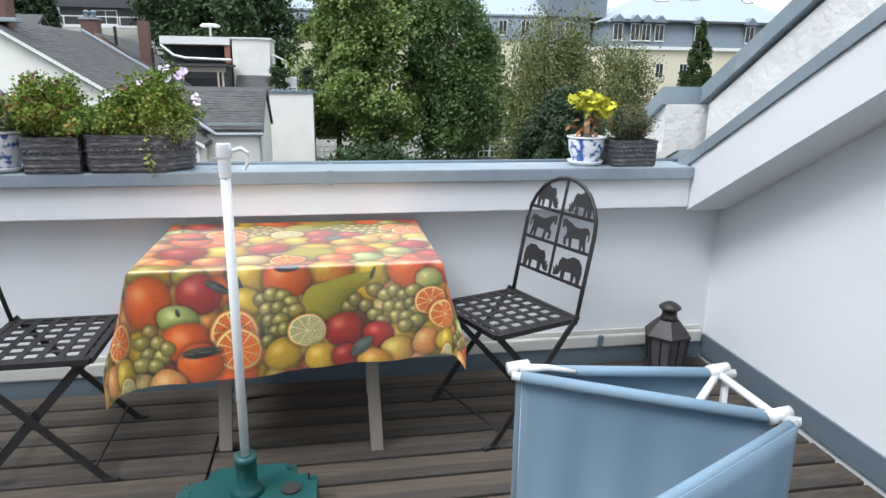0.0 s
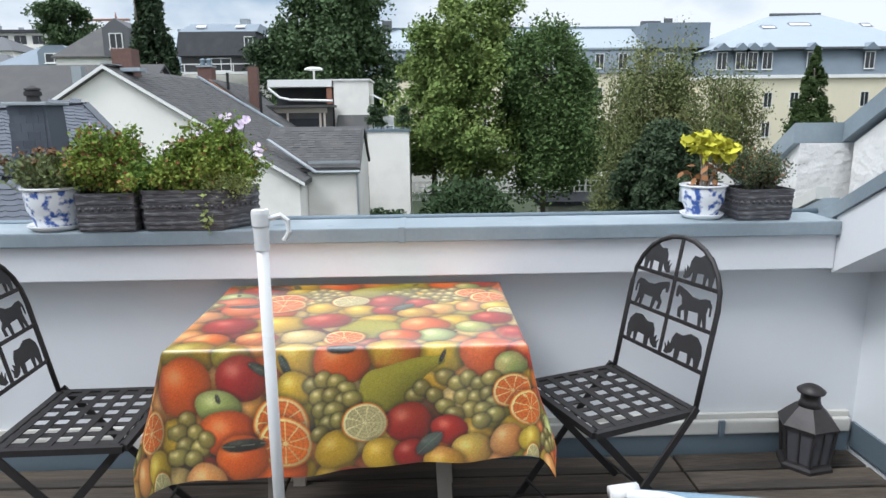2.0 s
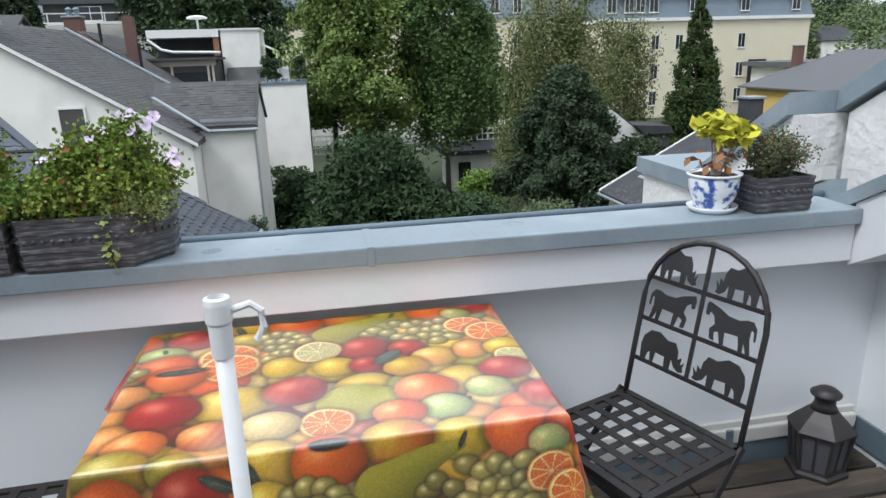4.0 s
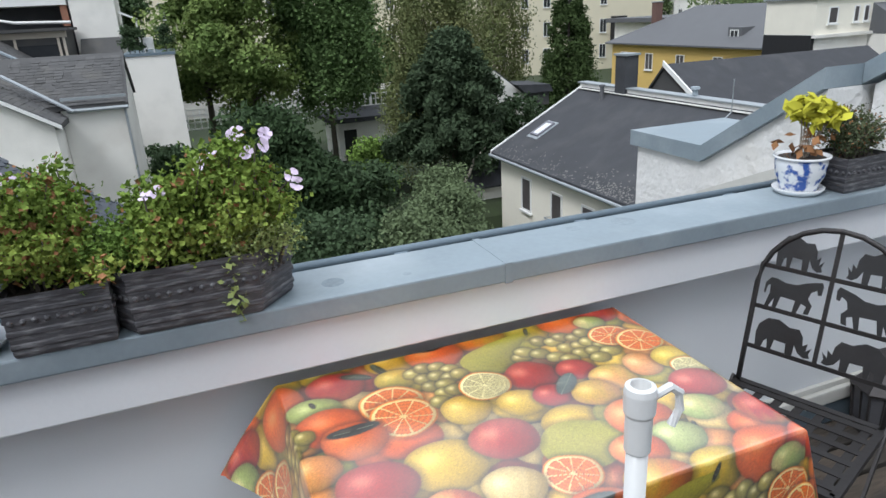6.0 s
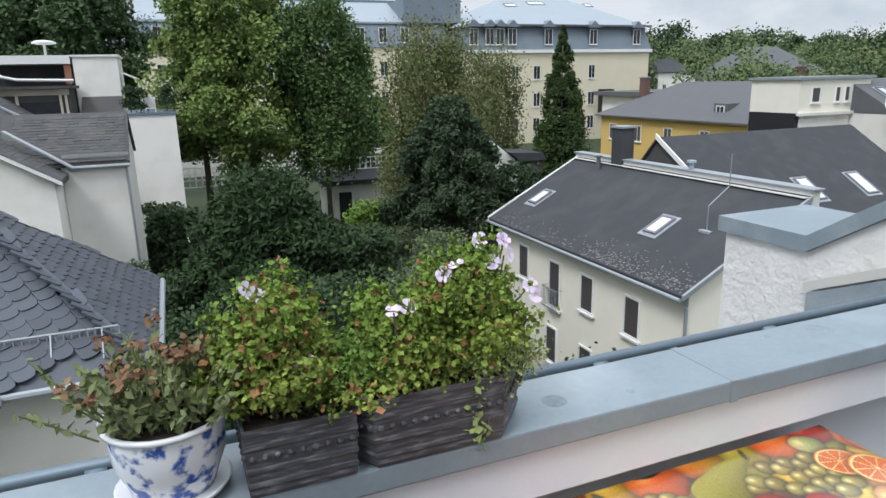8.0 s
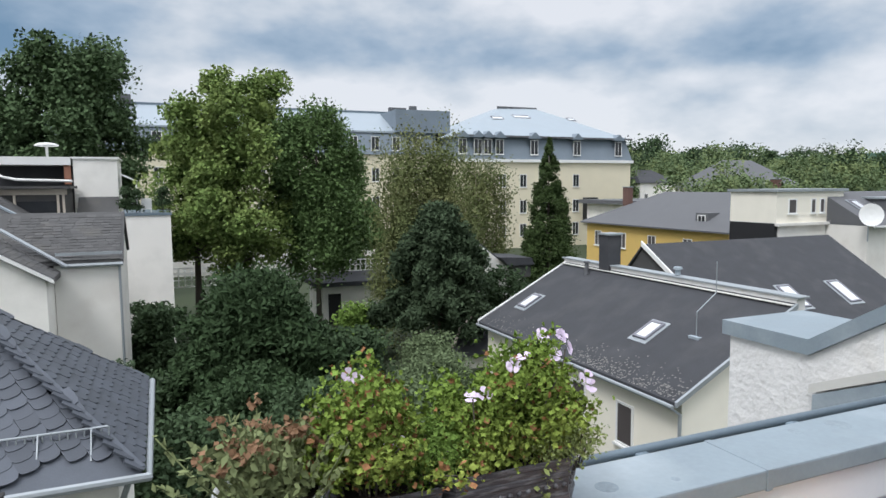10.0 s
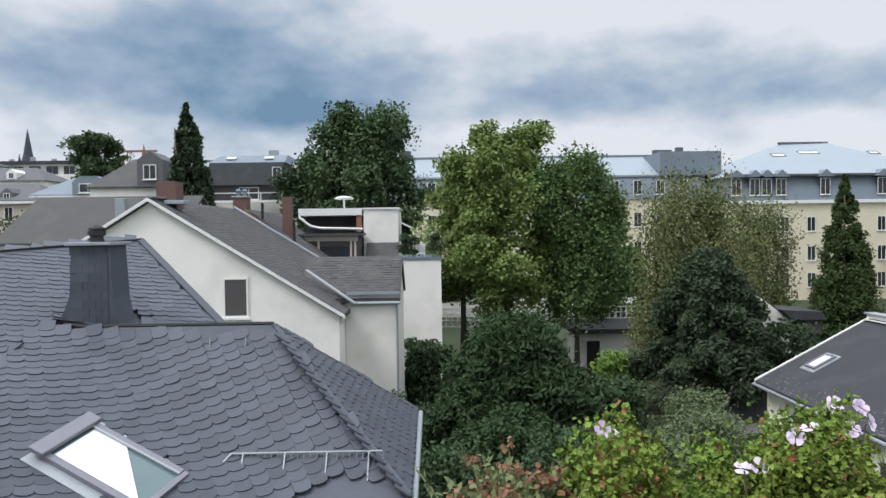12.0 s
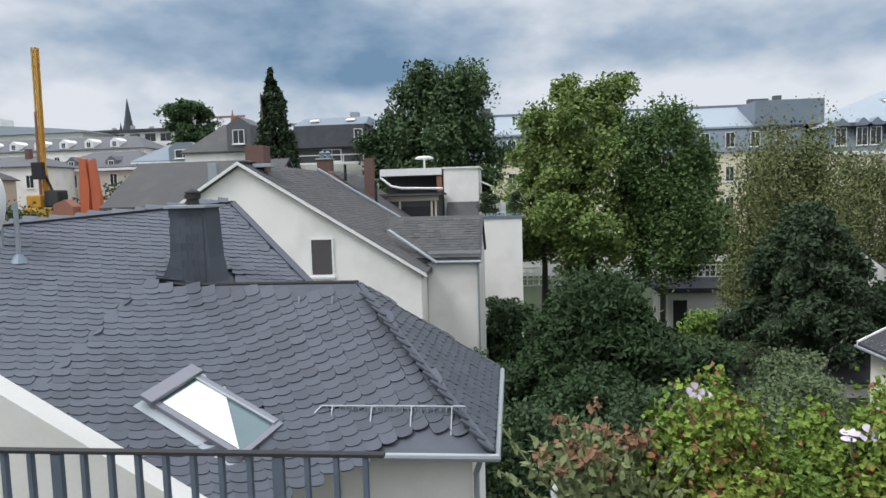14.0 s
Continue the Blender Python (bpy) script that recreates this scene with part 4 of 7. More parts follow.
for zz in (-6.5, -5.95, -5.4, -4.95):
    part("rail", box(B(), -1.1, 19.7, 59.93, 59.98, zz, zz + 0.1), M_FRAMEW, tr)
for k in range(6):
    part("post", box(B(), -1.0 + 4.0 * k, -0.8 + 4.0 * k, 60.06, 60.2, G, -4.8), M_FRAMEW, tr)
vr = thing("veranda", "white glazed veranda in front of the hotel", "veranda")
part("roof", box(B(), -6, 26, 86, 92, -4.2, -3.7), M_FRAMEW, vr)
part("wall", box(B(), -5.5, 25.5, 86.5, 91.5, G, -4.205), M_CREAM2, vr)
wh = thing("small_white_house", "small white gable house with dark dormer", "house")
part("wall", prism(B(), [(19.9, 46, G), (26.6, 46, G), (26.6, 46, -7.15), (20.3, 46, -2.30), (19.9, 46, -2.30)], (0, 0, 0), (0, 5, 0)), M_WHITEW, wh)
part("roof", prism(B(), [(27.0, 46.2, -7.42), (20.3, 46.2, -2.28), (20.3, 46.2, -2.14), (27.0, 46.2, -7.28)], (0, 0, 0), (0, 5.4, 0)), M_FELT, wh)
part("dormer", box(B(), 23.2, 25.0, 45.7, 48.5, -5.3, -4.35), M_ROOFSL, wh)
part("dormer_roof", prism(B(), [(22.9, 45.4, -4.34), (25.2, 45.4, -4.34), (24.9, 45.4, -3.80), (22.2, 45.4, -3.65)], (0, 0, 0), (0, 3.4, 0)), M_FELT, wh)
ls = thing("garden_hut", "grey felt-roofed hut in the garden", "shed")
part("wall", box(B(), 14.0, 18.0, 36.0, 39.0, G, -8.0), M_WHITEW, ls)
part("roof", gable_roof(B(), 14.0, 18.0, 36.0, 39.0, -8.0, -7.0, "x", 0.3, 0.1), M_FELT, ls)

# ---- slate-roofed neighbour ----
sn = thing("slate_house", "white house with blue slate hipped roof and skylight", "house")


def main_z(x, y):
    return 1.7 - 0.298 * (x + 9.5) + 0.356 * (y - 20.0)


HX, RY, RZ, EZ, EYN, EYF = -4.45, 15.5, -0.10, -2.50, 12.5, 17.7
EX = -1.62
part("wall", box(B(), -8.0, EX - 0.35, EYN + 0.4, EYF - 0.4, G, EZ - 0.02), M_WHITEW, sn)
bm = B()
a = [bm.verts.new((x, y, main_z(x, y) - 0.05)) for x, y in ((-9.2, 20.2), (-20.0, 8.1), (-12.4, 5.8), (-4.37, 12.5), (-6.0, 17.2))]
b = [bm.verts.new((v.co.x, v.co.y, v.co.z - 0.2)) for v in a]
bm.faces.new(a)
bm.faces.new(b[::-1])
for i in range(5):
    bm.faces.new((a[i], a[(i + 1) % 5], b[(i + 1) % 5], b[i]))
sn_main = part("main_roof", bm, M_SLATE_D, sn)
bm = B()
pts = [(-12.0, RY, RZ), (HX, RY, RZ), (EX, EYN, EZ), (EX, EYF, EZ), (-12.0, EYN, EZ), (-12.0, EYF, EZ)]
v = [bm.verts.new((x, y, z - 0.04)) for x, y, z in pts]
for q in ((0, 4, 2, 1), (1, 2, 3), (0, 1, 3, 5), (4, 5, 3, 2), (0, 5, 4)):
    bm.faces.new([v[i] for i in q])
sn_wing = part("wing_roof", bm, M_SLATE_D, sn)
part("back_wall", prism(B(), [(-9.4, 20.2, G), (-20, 8.3, G), (-20.6, 8.8, G), (-9.8, 20.8, G)], (0, 0, G), (0, 0, 0.2)), M_WHITEW, sn)
slate_chimney = part("chimney", prism(B(), [(-9.2, 15.75, -0.15), (-7.30, 15.75, -0.72), (-7.56, 15.75, -0.42), (-7.72, 15.75, -0.05), (-7.82, 15.75, 0.5), (-7.88, 15.75, 1.60), (-8.66, 15.75, 1.60), (-8.72, 15.75, 0.55), (-8.85, 15.75, 0.2)], (0, 0, 0), (0, 0.75, 0)), M_SLATE, sn, "slate-clad chimney")
part("chimney_cap", box(B(), -8.75, -7.79, 15.64, 16.60, 1.602, 1.67, 0.01), M_PIPE, slate_chimney)
part("chimney_pot", lathe(B(), [(0.15, 1.67), (0.13, 1.80), (0.18, 1.81), (0.18, 1.90), (0.15, 1.905), (0.14, 1.93), (0.17, 1.935), (0.16, 1.97), (0.06, 2.03)], 18, -8.3, 16.1), M_IRON, slate_chimney)
part("gutter", tube(B(), [(-6.6, EYN - 0.12, EZ - 0.05), (EX + 0.1, EYN - 0.12, EZ - 0.05), (EX + 0.1, EYF, EZ - 0.05)], 0.07), M_PIPE, sn)
part("downpipe", tube(B(), [(EX - 0.15, EYN + 0.25, EZ - 0.1), (EX - 0.28, EYN + 0.34, EZ - 0.5), (EX - 0.28, EYN + 0.34, G)], 0.05), M_PIPE, sn)
gu = thing("snow_guard", "zinc snow guard grid along the slate eave", "snow guard")
sw = (RZ - EZ) / (RY - EYN)
gy = EYN + 0.5
gz = EZ + sw * 0.5
part("rail", tube(B(), [(-4.6, gy, gz + 0.20), (EX - 0.45, gy, gz + 0.20)], 0.02), M_PIPE, gu)
part("rail", tube(B(), [(-4.6, gy, gz + 0.06), (EX - 0.45, gy, gz + 0.06)], 0.015), M_PIPE, gu)
for k in range(24):
    xx = -4.6 + 0.105 * k * 1.05
    part("bar", tube(B(), [(xx, gy, gz + 0.06), (xx, gy, gz + 0.20)], 0.014, 5), M_PIPE, gu)
for k in range(4):
    part("bracket", flatbar(B(), (-4.4 + 0.7 * k, gy, gz + 0.2), (-4.4 + 0.7 * k, gy - 0.3, gz - 0.2), 0.04, 0.02, (1, 0, 0)), M_PIPE, gu)
part("end_rail", tube(B(), [(-4.6, gy, gz + 0.2), (-5.4, gy - 0.9, gz - 0.6)], 0.02), M_PIPE, gu)
MU = Vector((1, -0.38, 0))
MU.z = -0.298 * MU.x + 0.356 * MU.y
MV = Vector((0.31, 1, 0))
MV.z = -0.298 * MV.x + 0.356 * MV.y
rwin = roof_window(sn, (-7.34, 12.20, main_z(-7.34, 12.20) + 0.09), MU, MV, 2.02, 1.02, glass=M_TEALGLASS)
part("hood", box(B(), -0.13, 0.15, -0.06, 1.08, 0.10, 0.19, 0.02), M_SKYFRAME, rwin)
# white plate over the pane stands in for a pale wall's reflection
part("blind", prism(B(), [(0.20, 0.12, 0.079), (1.86, 0.12, 0.079), (0.86, 0.90, 0.079), (0.20, 0.90, 0.079)], (0, 0, 0), (0, 0, 0.012)), M_FRAMEW, rwin, "white plate shaped as the reflection partly across the glass")
part("glazing_bead", box(B(), 0.14, 1.92, 0.885, 0.925, 0.08, 0.13, 0.006), M_PIPE, rwin)
part("ridge_cap", flatbar(B(), (-9.2, 20.2, main_z(-9.2, 20.2) + 0.02), (-20, 8.1, main_z(-20, 8.1) + 0.02), 0.22, 0.05), M_BLACK, sn)
part("ridge_cap", tube(B(), [(-8.7, RY, RZ + 0.10), (-8.3, RY, RZ + 0.05), (HX, RY, RZ + 0.05)], 0.045, 6), M_BLACK, sn)
part("ridge_cap", flatbar(B(), (HX, RY, RZ + 0.02), (EX - 0.1, EYF - 0.1, EZ + 0.10), 0.14, 0.05), M_BLACK, sn)
part("top_course", prism(B(), [(-8.75, RY - 0.40, RZ - 0.285), (HX + 0.28, RY - 0.40, RZ - 0.285), (HX + 0.02, RY - 0.03, RZ + 0.012), (-8.75, RY - 0.03, RZ + 0.012)], (0, 0, 0), (0, -0.012, 0.015)), M_SLATE, sn)
for xx in (-5.6, -4.9):
    part("roof_hook", flatbar(B(), (xx, RY - 0.5, RZ - 0.38), (xx, RY - 0.45, RZ - 0.16), 0.04, 0.02, (1, 0, 0)), M_PIPE, sn)
part("vent_pipe", tube(B(), [(-11.7, 15.0, main_z(-11.7, 15.0)), (-11.7, 15.0, main_z(-11.7, 15.0) + 1.25)], 0.05), M_PIPE, sn)
part("vent_skirt", lathe(B(), [(0.20, main_z(-11.7, 15.0) - 0.03), (0.06, main_z(-11.7, 15.0) + 0.16)], 12, -11.7, 15.0), M_ZINC_D, sn)

ds = thing("satellite_dish", "white satellite dish on a pole on the slates", "satellite dish", -12.28, 15.25, 0.80)
part("pole", tube(B(), [(0, 0, -0.05), (0, 0, 0.5), (-0.05, 0, 1.0)], 0.035, 10), M_PIPE, ds)
refl = part("reflector", lathe(B(), [(0.03, -0.10), (0.30, -0.075), (0.52, -0.02), (0.60, 0.02), (0.61, 0.03), (0.52, 0.0), (0.30, -0.055), (0.03, -0.08)], 28), M_FRAMEW, ds, smooth=True)
refl.matrix_basis = pose(0.04, 0, 0.96, 0, -84, 36)
part("arm", tube(B(), [(-0.02, 0, 0.45), (-0.7, -0.1, 0.5)], 0.02, 8), M_PIPE, ds)
part("feed", tube(B(), [(-0.7, -0.1, 0.45), (-0.72, -0.1, 0.62)], 0.05, 10), M_FRAMEW, ds)

# white gable beside it and the balcony railing below the parapet
lg = thing("gable_wall", "plain white rendered gable of the next house", "wall")
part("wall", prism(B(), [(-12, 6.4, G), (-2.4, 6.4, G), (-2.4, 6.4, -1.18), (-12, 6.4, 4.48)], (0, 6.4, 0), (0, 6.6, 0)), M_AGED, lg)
rl = thing("railing", "blue-grey metal balcony railing with upright bars", "railing")
RYY, RZT = 4.25, 0.81
part("top_rail", flatbar(B(), (-4.6, RYY, RZT), (-1.68, RYY, RZT), 0.034, 0.012), M_IRON, rl)
part("bottom_rail", flatbar(B(), (-4.6, RYY, RZT - 0.85), (-1.68, RYY, RZT - 0.85), 0.04, 0.02), M_RAIL, rl)
for k in range(25):
    xx = -1.75 - 0.108 * k
    big_ = k in (3, 11, 19)
    part("post" if big_ else "baluster", box(B(), xx - (0.02 if big_ else 0.009), xx + (0.02 if big_ else 0.009), RYY - 0.012, RYY + 0.012, RZT - (1.0 if big_ else 0.84), RZT - 0.01), M_RAIL, rl)
bs = thing("balcony_slab", "grey concrete balcony slab beyond the parapet", "balcony")
part("slab", box(B(), -4.8, -1.7, 3.386, 4.4, RZT - 1.15, RZT - 1.0), M_OCHRE, bs)

# ---- trees and shrubs ----
def tree(name, label, x, y, base, h, rx, mat_leaf, n, leaf, seed, shape="round", bark=M_BARK, trunk=0.25, bare=0.25, clump=0.75, droop=0.0, aspect=1.6, ry=None, cat="tree", clumps=None):
    """A tapered trunk with limbs and a crown of leaf clumps on an uneven outline."""
    rng = np.random.default_rng(seed)
    k_ = 1.6 if cat == "shrub" else 2.3
    n, leaf = int(n * k_), leaf * (0.62 if cat == "shrub" else 0.50)
    t = thing(name, label, cat, x, y, base)
    bm = B()
    lean = rng.normal(0, 0.02 * h, 2)
    mid = (lean[0] * 0.5 + rng.normal(0, 0.1), lean[1] * 0.5, h * 0.45)
    tube(bm, [(0, 0, -0.3), mid, (lean[0], lean[1], h * 0.9)], trunk, 8, trunk * 0.15)
    part("trunk", bm, bark, t, smooth=True)
    ry = rx if ry is None else ry
    nc = clumps or max(24, int(n / 150))
    cs = []
    z0 = h * bare
    scale = []

    def profile(u):
        if shape == "cone":
            return (1 - u) ** 0.85 * (0.95 + 0.06 * math.sin(u * 46))
        if shape == "dome":
            return math.sqrt(max(0.0, 1 - u ** 2.4))
        return math.sqrt(max(0.0, 1 - (2 * u - 1) ** 2)) ** 0.75 * (1.0 - 0.18 * u)

    if shape == "cone":
        while len(cs) < nc:
            u = 1 - rng.random() ** 0.66 * 0.995
            th = rng.random() * 2 * math.pi
            q = profile(u) * (0.50 + 0.50 * rng.random() ** 0.5)
            cs.append((rx * q * math.cos(th), ry * q * math.sin(th), z0 + (h - z0) * u))
            scale.append(0.20 + 1.0 * (1 - u))
    elif shape == "spread":
        # long sprays of needles reaching out and drooping at their tips
        for k in range(64):
            u = 0.03 + 0.93 * (k + rng.random()) / 64
            th = 2.4 * k + rng.normal(0, 0.3)
            q = (1 - u ** 1.7) ** 0.75 * (0.62 + 0.42 * rng.random())
            for f in np.linspace(0.3, 1.0, 8):
                cs.append((rx * q * f * math.cos(th), ry * q * f * math.sin(th), min(h, z0 + (h - z0) * u + rx * 0.30 * (f - 0.85 * f * f) * (1 - 0.5 * u))))
                scale.append(1.25 - 0.75 * f)
    else:
        # uneven lobes along the limbs, with leaf clumps on their outsides
        lobes = []
        nl = 40 if shape == "round" else 26
        for k in range(nl):
            u = (k + 0.5 * rng.random()) / nl
            u = 0.06 + 0.86 * u
            th = 2.4 * k + rng.normal(0, 0.4) + seed
            q = profile(u) * (0.20 + 0.78 * rng.random() ** 0.8) if shape == "round" else profile(u) * (0.30 + 0.42 * rng.random())
            lr_ = (0.13 + 0.14 * rng.random()) * (0.6 + 0.4 * profile(u)) if shape == "round" else (0.26 + 0.20 * rng.random()) * (0.55 + 0.45 * profile(u))
            lobes.append((rx * q * math.cos(th) + lean[0] * u, ry * q * math.sin(th) + lean[1] * u, z0 + (h - z0) * u, rx * lr_, (h - z0) * lr_ * (0.50 if shape == "round" else 0.42)))
        while len(cs) < nc:
            lx, ly, lz, lr_, lh = lobes[int(rng.integers(len(lobes)))]
            d = rng.normal(size=3)
            d /= np.linalg.norm(d)
            k = (0.55 + 0.45 * rng.random()) * (1 + 0.18 * rng.normal())
            z = min(max(lz + d[2] * lh * k, 0.25), h)
            cs.append((lx + d[0] * lr_ * k, ly + d[1] * lr_ * k, z))
            scale.append(1.0)
    scale = np.array(scale)[:, None, None]
    cs = np.array(cs)
    bm = B()
    for c in cs[:: max(1, len(cs) // 26)]:
        zz = max(z0 * 0.8, c[2] - 0.35 * math.hypot(c[0], c[1]) - 0.4)
        zz = min(zz, h * 0.85)
        f = zz / h
        tube(bm, [(lean[0] * f, lean[1] * f, zz), (c[0] * 0.6, c[1] * 0.6, (zz + c[2]) / 2 + 0.1), tuple(c)], trunk * 0.3 * (1 - 0.6 * f), 5, 0.01)
    tagged(part("limb", bm, bark, t), kind="stuff")
    per = max(4, n // len(cs))
    sp = clump * np.array([1, 1, 0.42 if shape == "spread" else 1.2 if shape == "cone" else 0.62 + droop])
    pts = (cs[:, None, :] + np.clip(rng.normal(size=(len(cs), per, 3)), -1.7, 1.7) * sp * scale * (0.4 + 0.8 * rng.random((len(cs), 1, 1)))).reshape(-1, 3)
    pts[:, 2] -= droop * np.abs(rng.normal(size=len(pts))) * 1.2
    pts[:, 2] = np.maximum(pts[:, 2], 0.1)
    leaf_part("crown", pts, leaf, rng, mat_leaf, t, aspect, droop)
    return t


tree("plane_tree", "tall bright green broadleaf tree in the garden", 3.7, 50, G, 19.3, 4.9, L_PLANE, 21000, 0.36, 1, clump=0.62, bare=0.26, trunk=0.35)
tree("plane_tree", "tall bright green broadleaf tree in the garden", 1.2, 53, G, 15.5, 3.4, L_PLANE, 9000, 0.36, 12, clump=0.6, bare=0.34, trunk=0.3)
tree("acacia_tree", "slim dark green feathery tree in the garden", 9.2, 49, G, 17.0, 3.1, L_ROBIN, 18000, 0.30, 2, clump=0.6, bare=0.28, droop=0.4, trunk=0.22)
tree("acacia_tree", "dark green leafy tree behind the lawn", 13.2, 57, G, 14.2, 2.6, L_ROBIN, 7000, 0.34, 21, clump=0.6, bare=0.38, droop=0.4, trunk=0.22)
tree("birch_tree", "olive green weeping birch with thin crown", 14.2, 42.5, G, 14.6, 4.2, L_BIRCH, 26000, 0.20, 3, clump=0.55, droop=1.3, bare=0.25, trunk=0.2)
tree("birch_tree", "thin olive green weeping birch with gaps", 25.0, 55, G, 13.6, 3.0, L_BIRCH, 9000, 0.26, 31, clump=0.6, droop=1.2, bare=0.25, trunk=0.16, bark=M_PALEBARK)
tree("fir_tree", "dark spreading conifer with bare pale branch", 14.0, 38, G, 9.8, 4.1, L_FIR, 30000, 0.24, 4, shape="spread", clump=0.5, droop=0.3, bare=0.22, trunk=0.25, aspect=2.6)
tree("cypress_tree", "tall narrow dark green conical cypress", 29.0, 49.5, G, 14.6, 3.0, L_CYP, 22000, 0.22, 5, shape="cone", clump=0.40, bare=0.06, trunk=0.2, aspect=2.2)
tree("yew_tree", "broad dark green yew in the garden", 2.4, 31, G, 7.0, 4.7, L_YEW, 36000, 0.22, 6, shape="spread", clump=0.85, bare=0.05, trunk=0.25, aspect=2.8, droop=0.25)
tree("chestnut_tree", "large dark green chestnut above the roofs", -8.2, 72, G, 24.6, 6.4, L_CHEST, 26000, 0.52, 7, clump=1.0, bare=0.30, trunk=0.45)
tree("chestnut_tree", "dark green leafy tree behind the roofs", -14.0, 74, G, 19.5, 4.4, L_SHRUB, 9000, 0.55, 71, clump=0.9, bare=0.3, trunk=0.35)
tree("spruce_tree", "tall slender dark green spruce behind the gable", -18.1, 48.5, G, 20.4, 3.5, L_FIR, 24000, 0.30, 8, shape="cone", clump=0.42, bare=0.16, trunk=0.22, aspect=2.6, droop=0.4)
for k, (x, y, h, r, m, n, l) in enumerate(((-0.6, 19.5, 5.2, 2.6, L_SHRUB, 12000, 0.16), (3.6, 22, 5.0, 2.6, L_SHRUB, 12000, 0.16), (5.4, 19.8, 5.2, 1.9, L_OLIVE, 12000, 0.13),
                                           (8.2, 24.5, 4.4, 1.8, L_OLIVE, 10000, 0.14), (1.2, 26, 4.0, 2.4, L_YEW, 8000, 0.2), (9.6, 40, 3.5, 1.5, L_LIGHT, 6000, 0.2),
                                           (10.8, 31.5, 3.4, 1.7, L_OLIVE, 9000, 0.16), (-1.6, 41, 4.4, 2.0, L_SHRUB, 8000, 0.24), (6.2, 31, 4.4, 3.0, L_SHRUB, 9000, 0.2),
                                           (3.4, 15.5, 3.6, 2.6, L_SHRUB, 9000, 0.14), (8.0, 14.5, 3.4, 2.6, L_SHRUB, 9000, 0.14), 
                                           (-3.0, 26.5, 4.4, 2.2, L_FIR, 6000, 0.2), (21.5, 44, 4.6, 2.4, L_SHRUB, 6000, 0.24), 
                                           (17.5, 66, 9.5, 4.0, L_ROBIN, 9000, 0.34))):
    tree("shrub", "dense green garden shrub", x, y, G, h, r, m, n, l, 100 + k, shape="dome", clump=0.42, bare=0.02, trunk=0.08, cat="shrub")

sn_ = thing("bare_branch", "pale bare crooked branch leaning from the conifer", "branch", 13.4, 35.2, G)
part("branch", tube(B(), [(0, 0, -0.1), (-0.1, 0, 1.2), (0.5, 0.1, 2.0), (0.7, 0, 2.7), (1.5, 0.1, 3.3)], 0.13, 7, 0.04), M_PALEBARK, sn_, smooth=True)
part("twig", tube(B(), [(0.6, 0.05, 2.4), (1.2, 0, 2.6), (1.9, 0.1, 2.5)], 0.05, 6, 0.015), M_PALEBARK, sn_, smooth=True)


def wood(name, label, x0, x1, y0, y1, base, h, count, m, leaf, per, seed):
    """A far wood as one mass of separate crowns."""
    rng = np.random.default_rng(seed)
    allp = []
    for k in range(count):
        x, y = rng.uniform(x0, x1), rng.uniform(y0, y1)
        hh = h * rng.uniform(0.55, 1.15)
        per_ = int(per * 4.0)
        r = hh * 0.36
        p = rng.normal(size=(per_, 3))
        p /= np.linalg.norm(p, axis=1)[:, None]
        p *= (0.6 + 0.4 * rng.random((per_, 1)))
        p = p * np.array([r, r, hh * 0.5]) + np.array([x, y, base + hh * 0.55])
        p += rng.normal(size=p.shape) * r * 0.12 + 0.16 * r * np.sin(p * (5.0 / r) + k)
        allp.append(p)
    t = thing(name, label, "wood", kind="stuff")
    leaf_part("crowns", np.concatenate(allp), leaf * 0.33, rng, m, t, 1.3)


wood("far_trees", "mixed green trees behind the roofs", 82, 190, 120, 190, -6, 15, 60, L_FAR, 1.5, 420, 41)
wood("far_trees", "dark green trees on the slope", 150, 330, 180, 300, -2, 19, 90, L_SHRUB, 2.4, 330, 42)
wood("copper_beech", "dark red-brown beech crowns among the trees", 112, 124, 150, 162, -6, 13, 3, L_COPPERB, 1.3, 600, 43)
wood("far_trees", "dark green trees along the town's edge", 66, 130, 66, 84, -7, 12, 22, L_FAR, 1.1, 420, 44)
wood("town_trees", "green trees between the distant houses", -60, -40, 92, 125, -8, 12, 14, L_SHRUB, 1.0, 420, 45)
wood("town_trees", "dark green trees beside the building site", -78, -62, 78, 96, -8, 9, 8, L_SHRUB, 0.9, 400, 46)
tree("town_tree", "broad dark tree behind the villas", -66, 132, -8, 30.6, 5.4, L_CHEST, 9000, 0.75, 47, clump=0.9, bare=0.60, trunk=0.4)

# ---- town beyond the slate roof ----
def villa(name, label, x0, x1, y0, y1, base, eave, ridge, wall_m, roof_m, cols, rows_z, inset=4.0, along="x", win=(1.0, 1.7)):
    t = thing(name, label, "house")
    part("wall", box(B(), x0, x1, y0, y1, base, eave), wall_m, t)
    part("roof", hip_roof(B(), x0, x1, y0, y1, eave + 0.005, ridge, inset, 0.4, along=along), roof_m, t)
    for k in range(cols):
        for z in rows_z:
            window(t, x0 + (x1 - x0) * (k + 0.5) / cols, y0 - 0.02, z, win[0], win[1], 0)
    return t


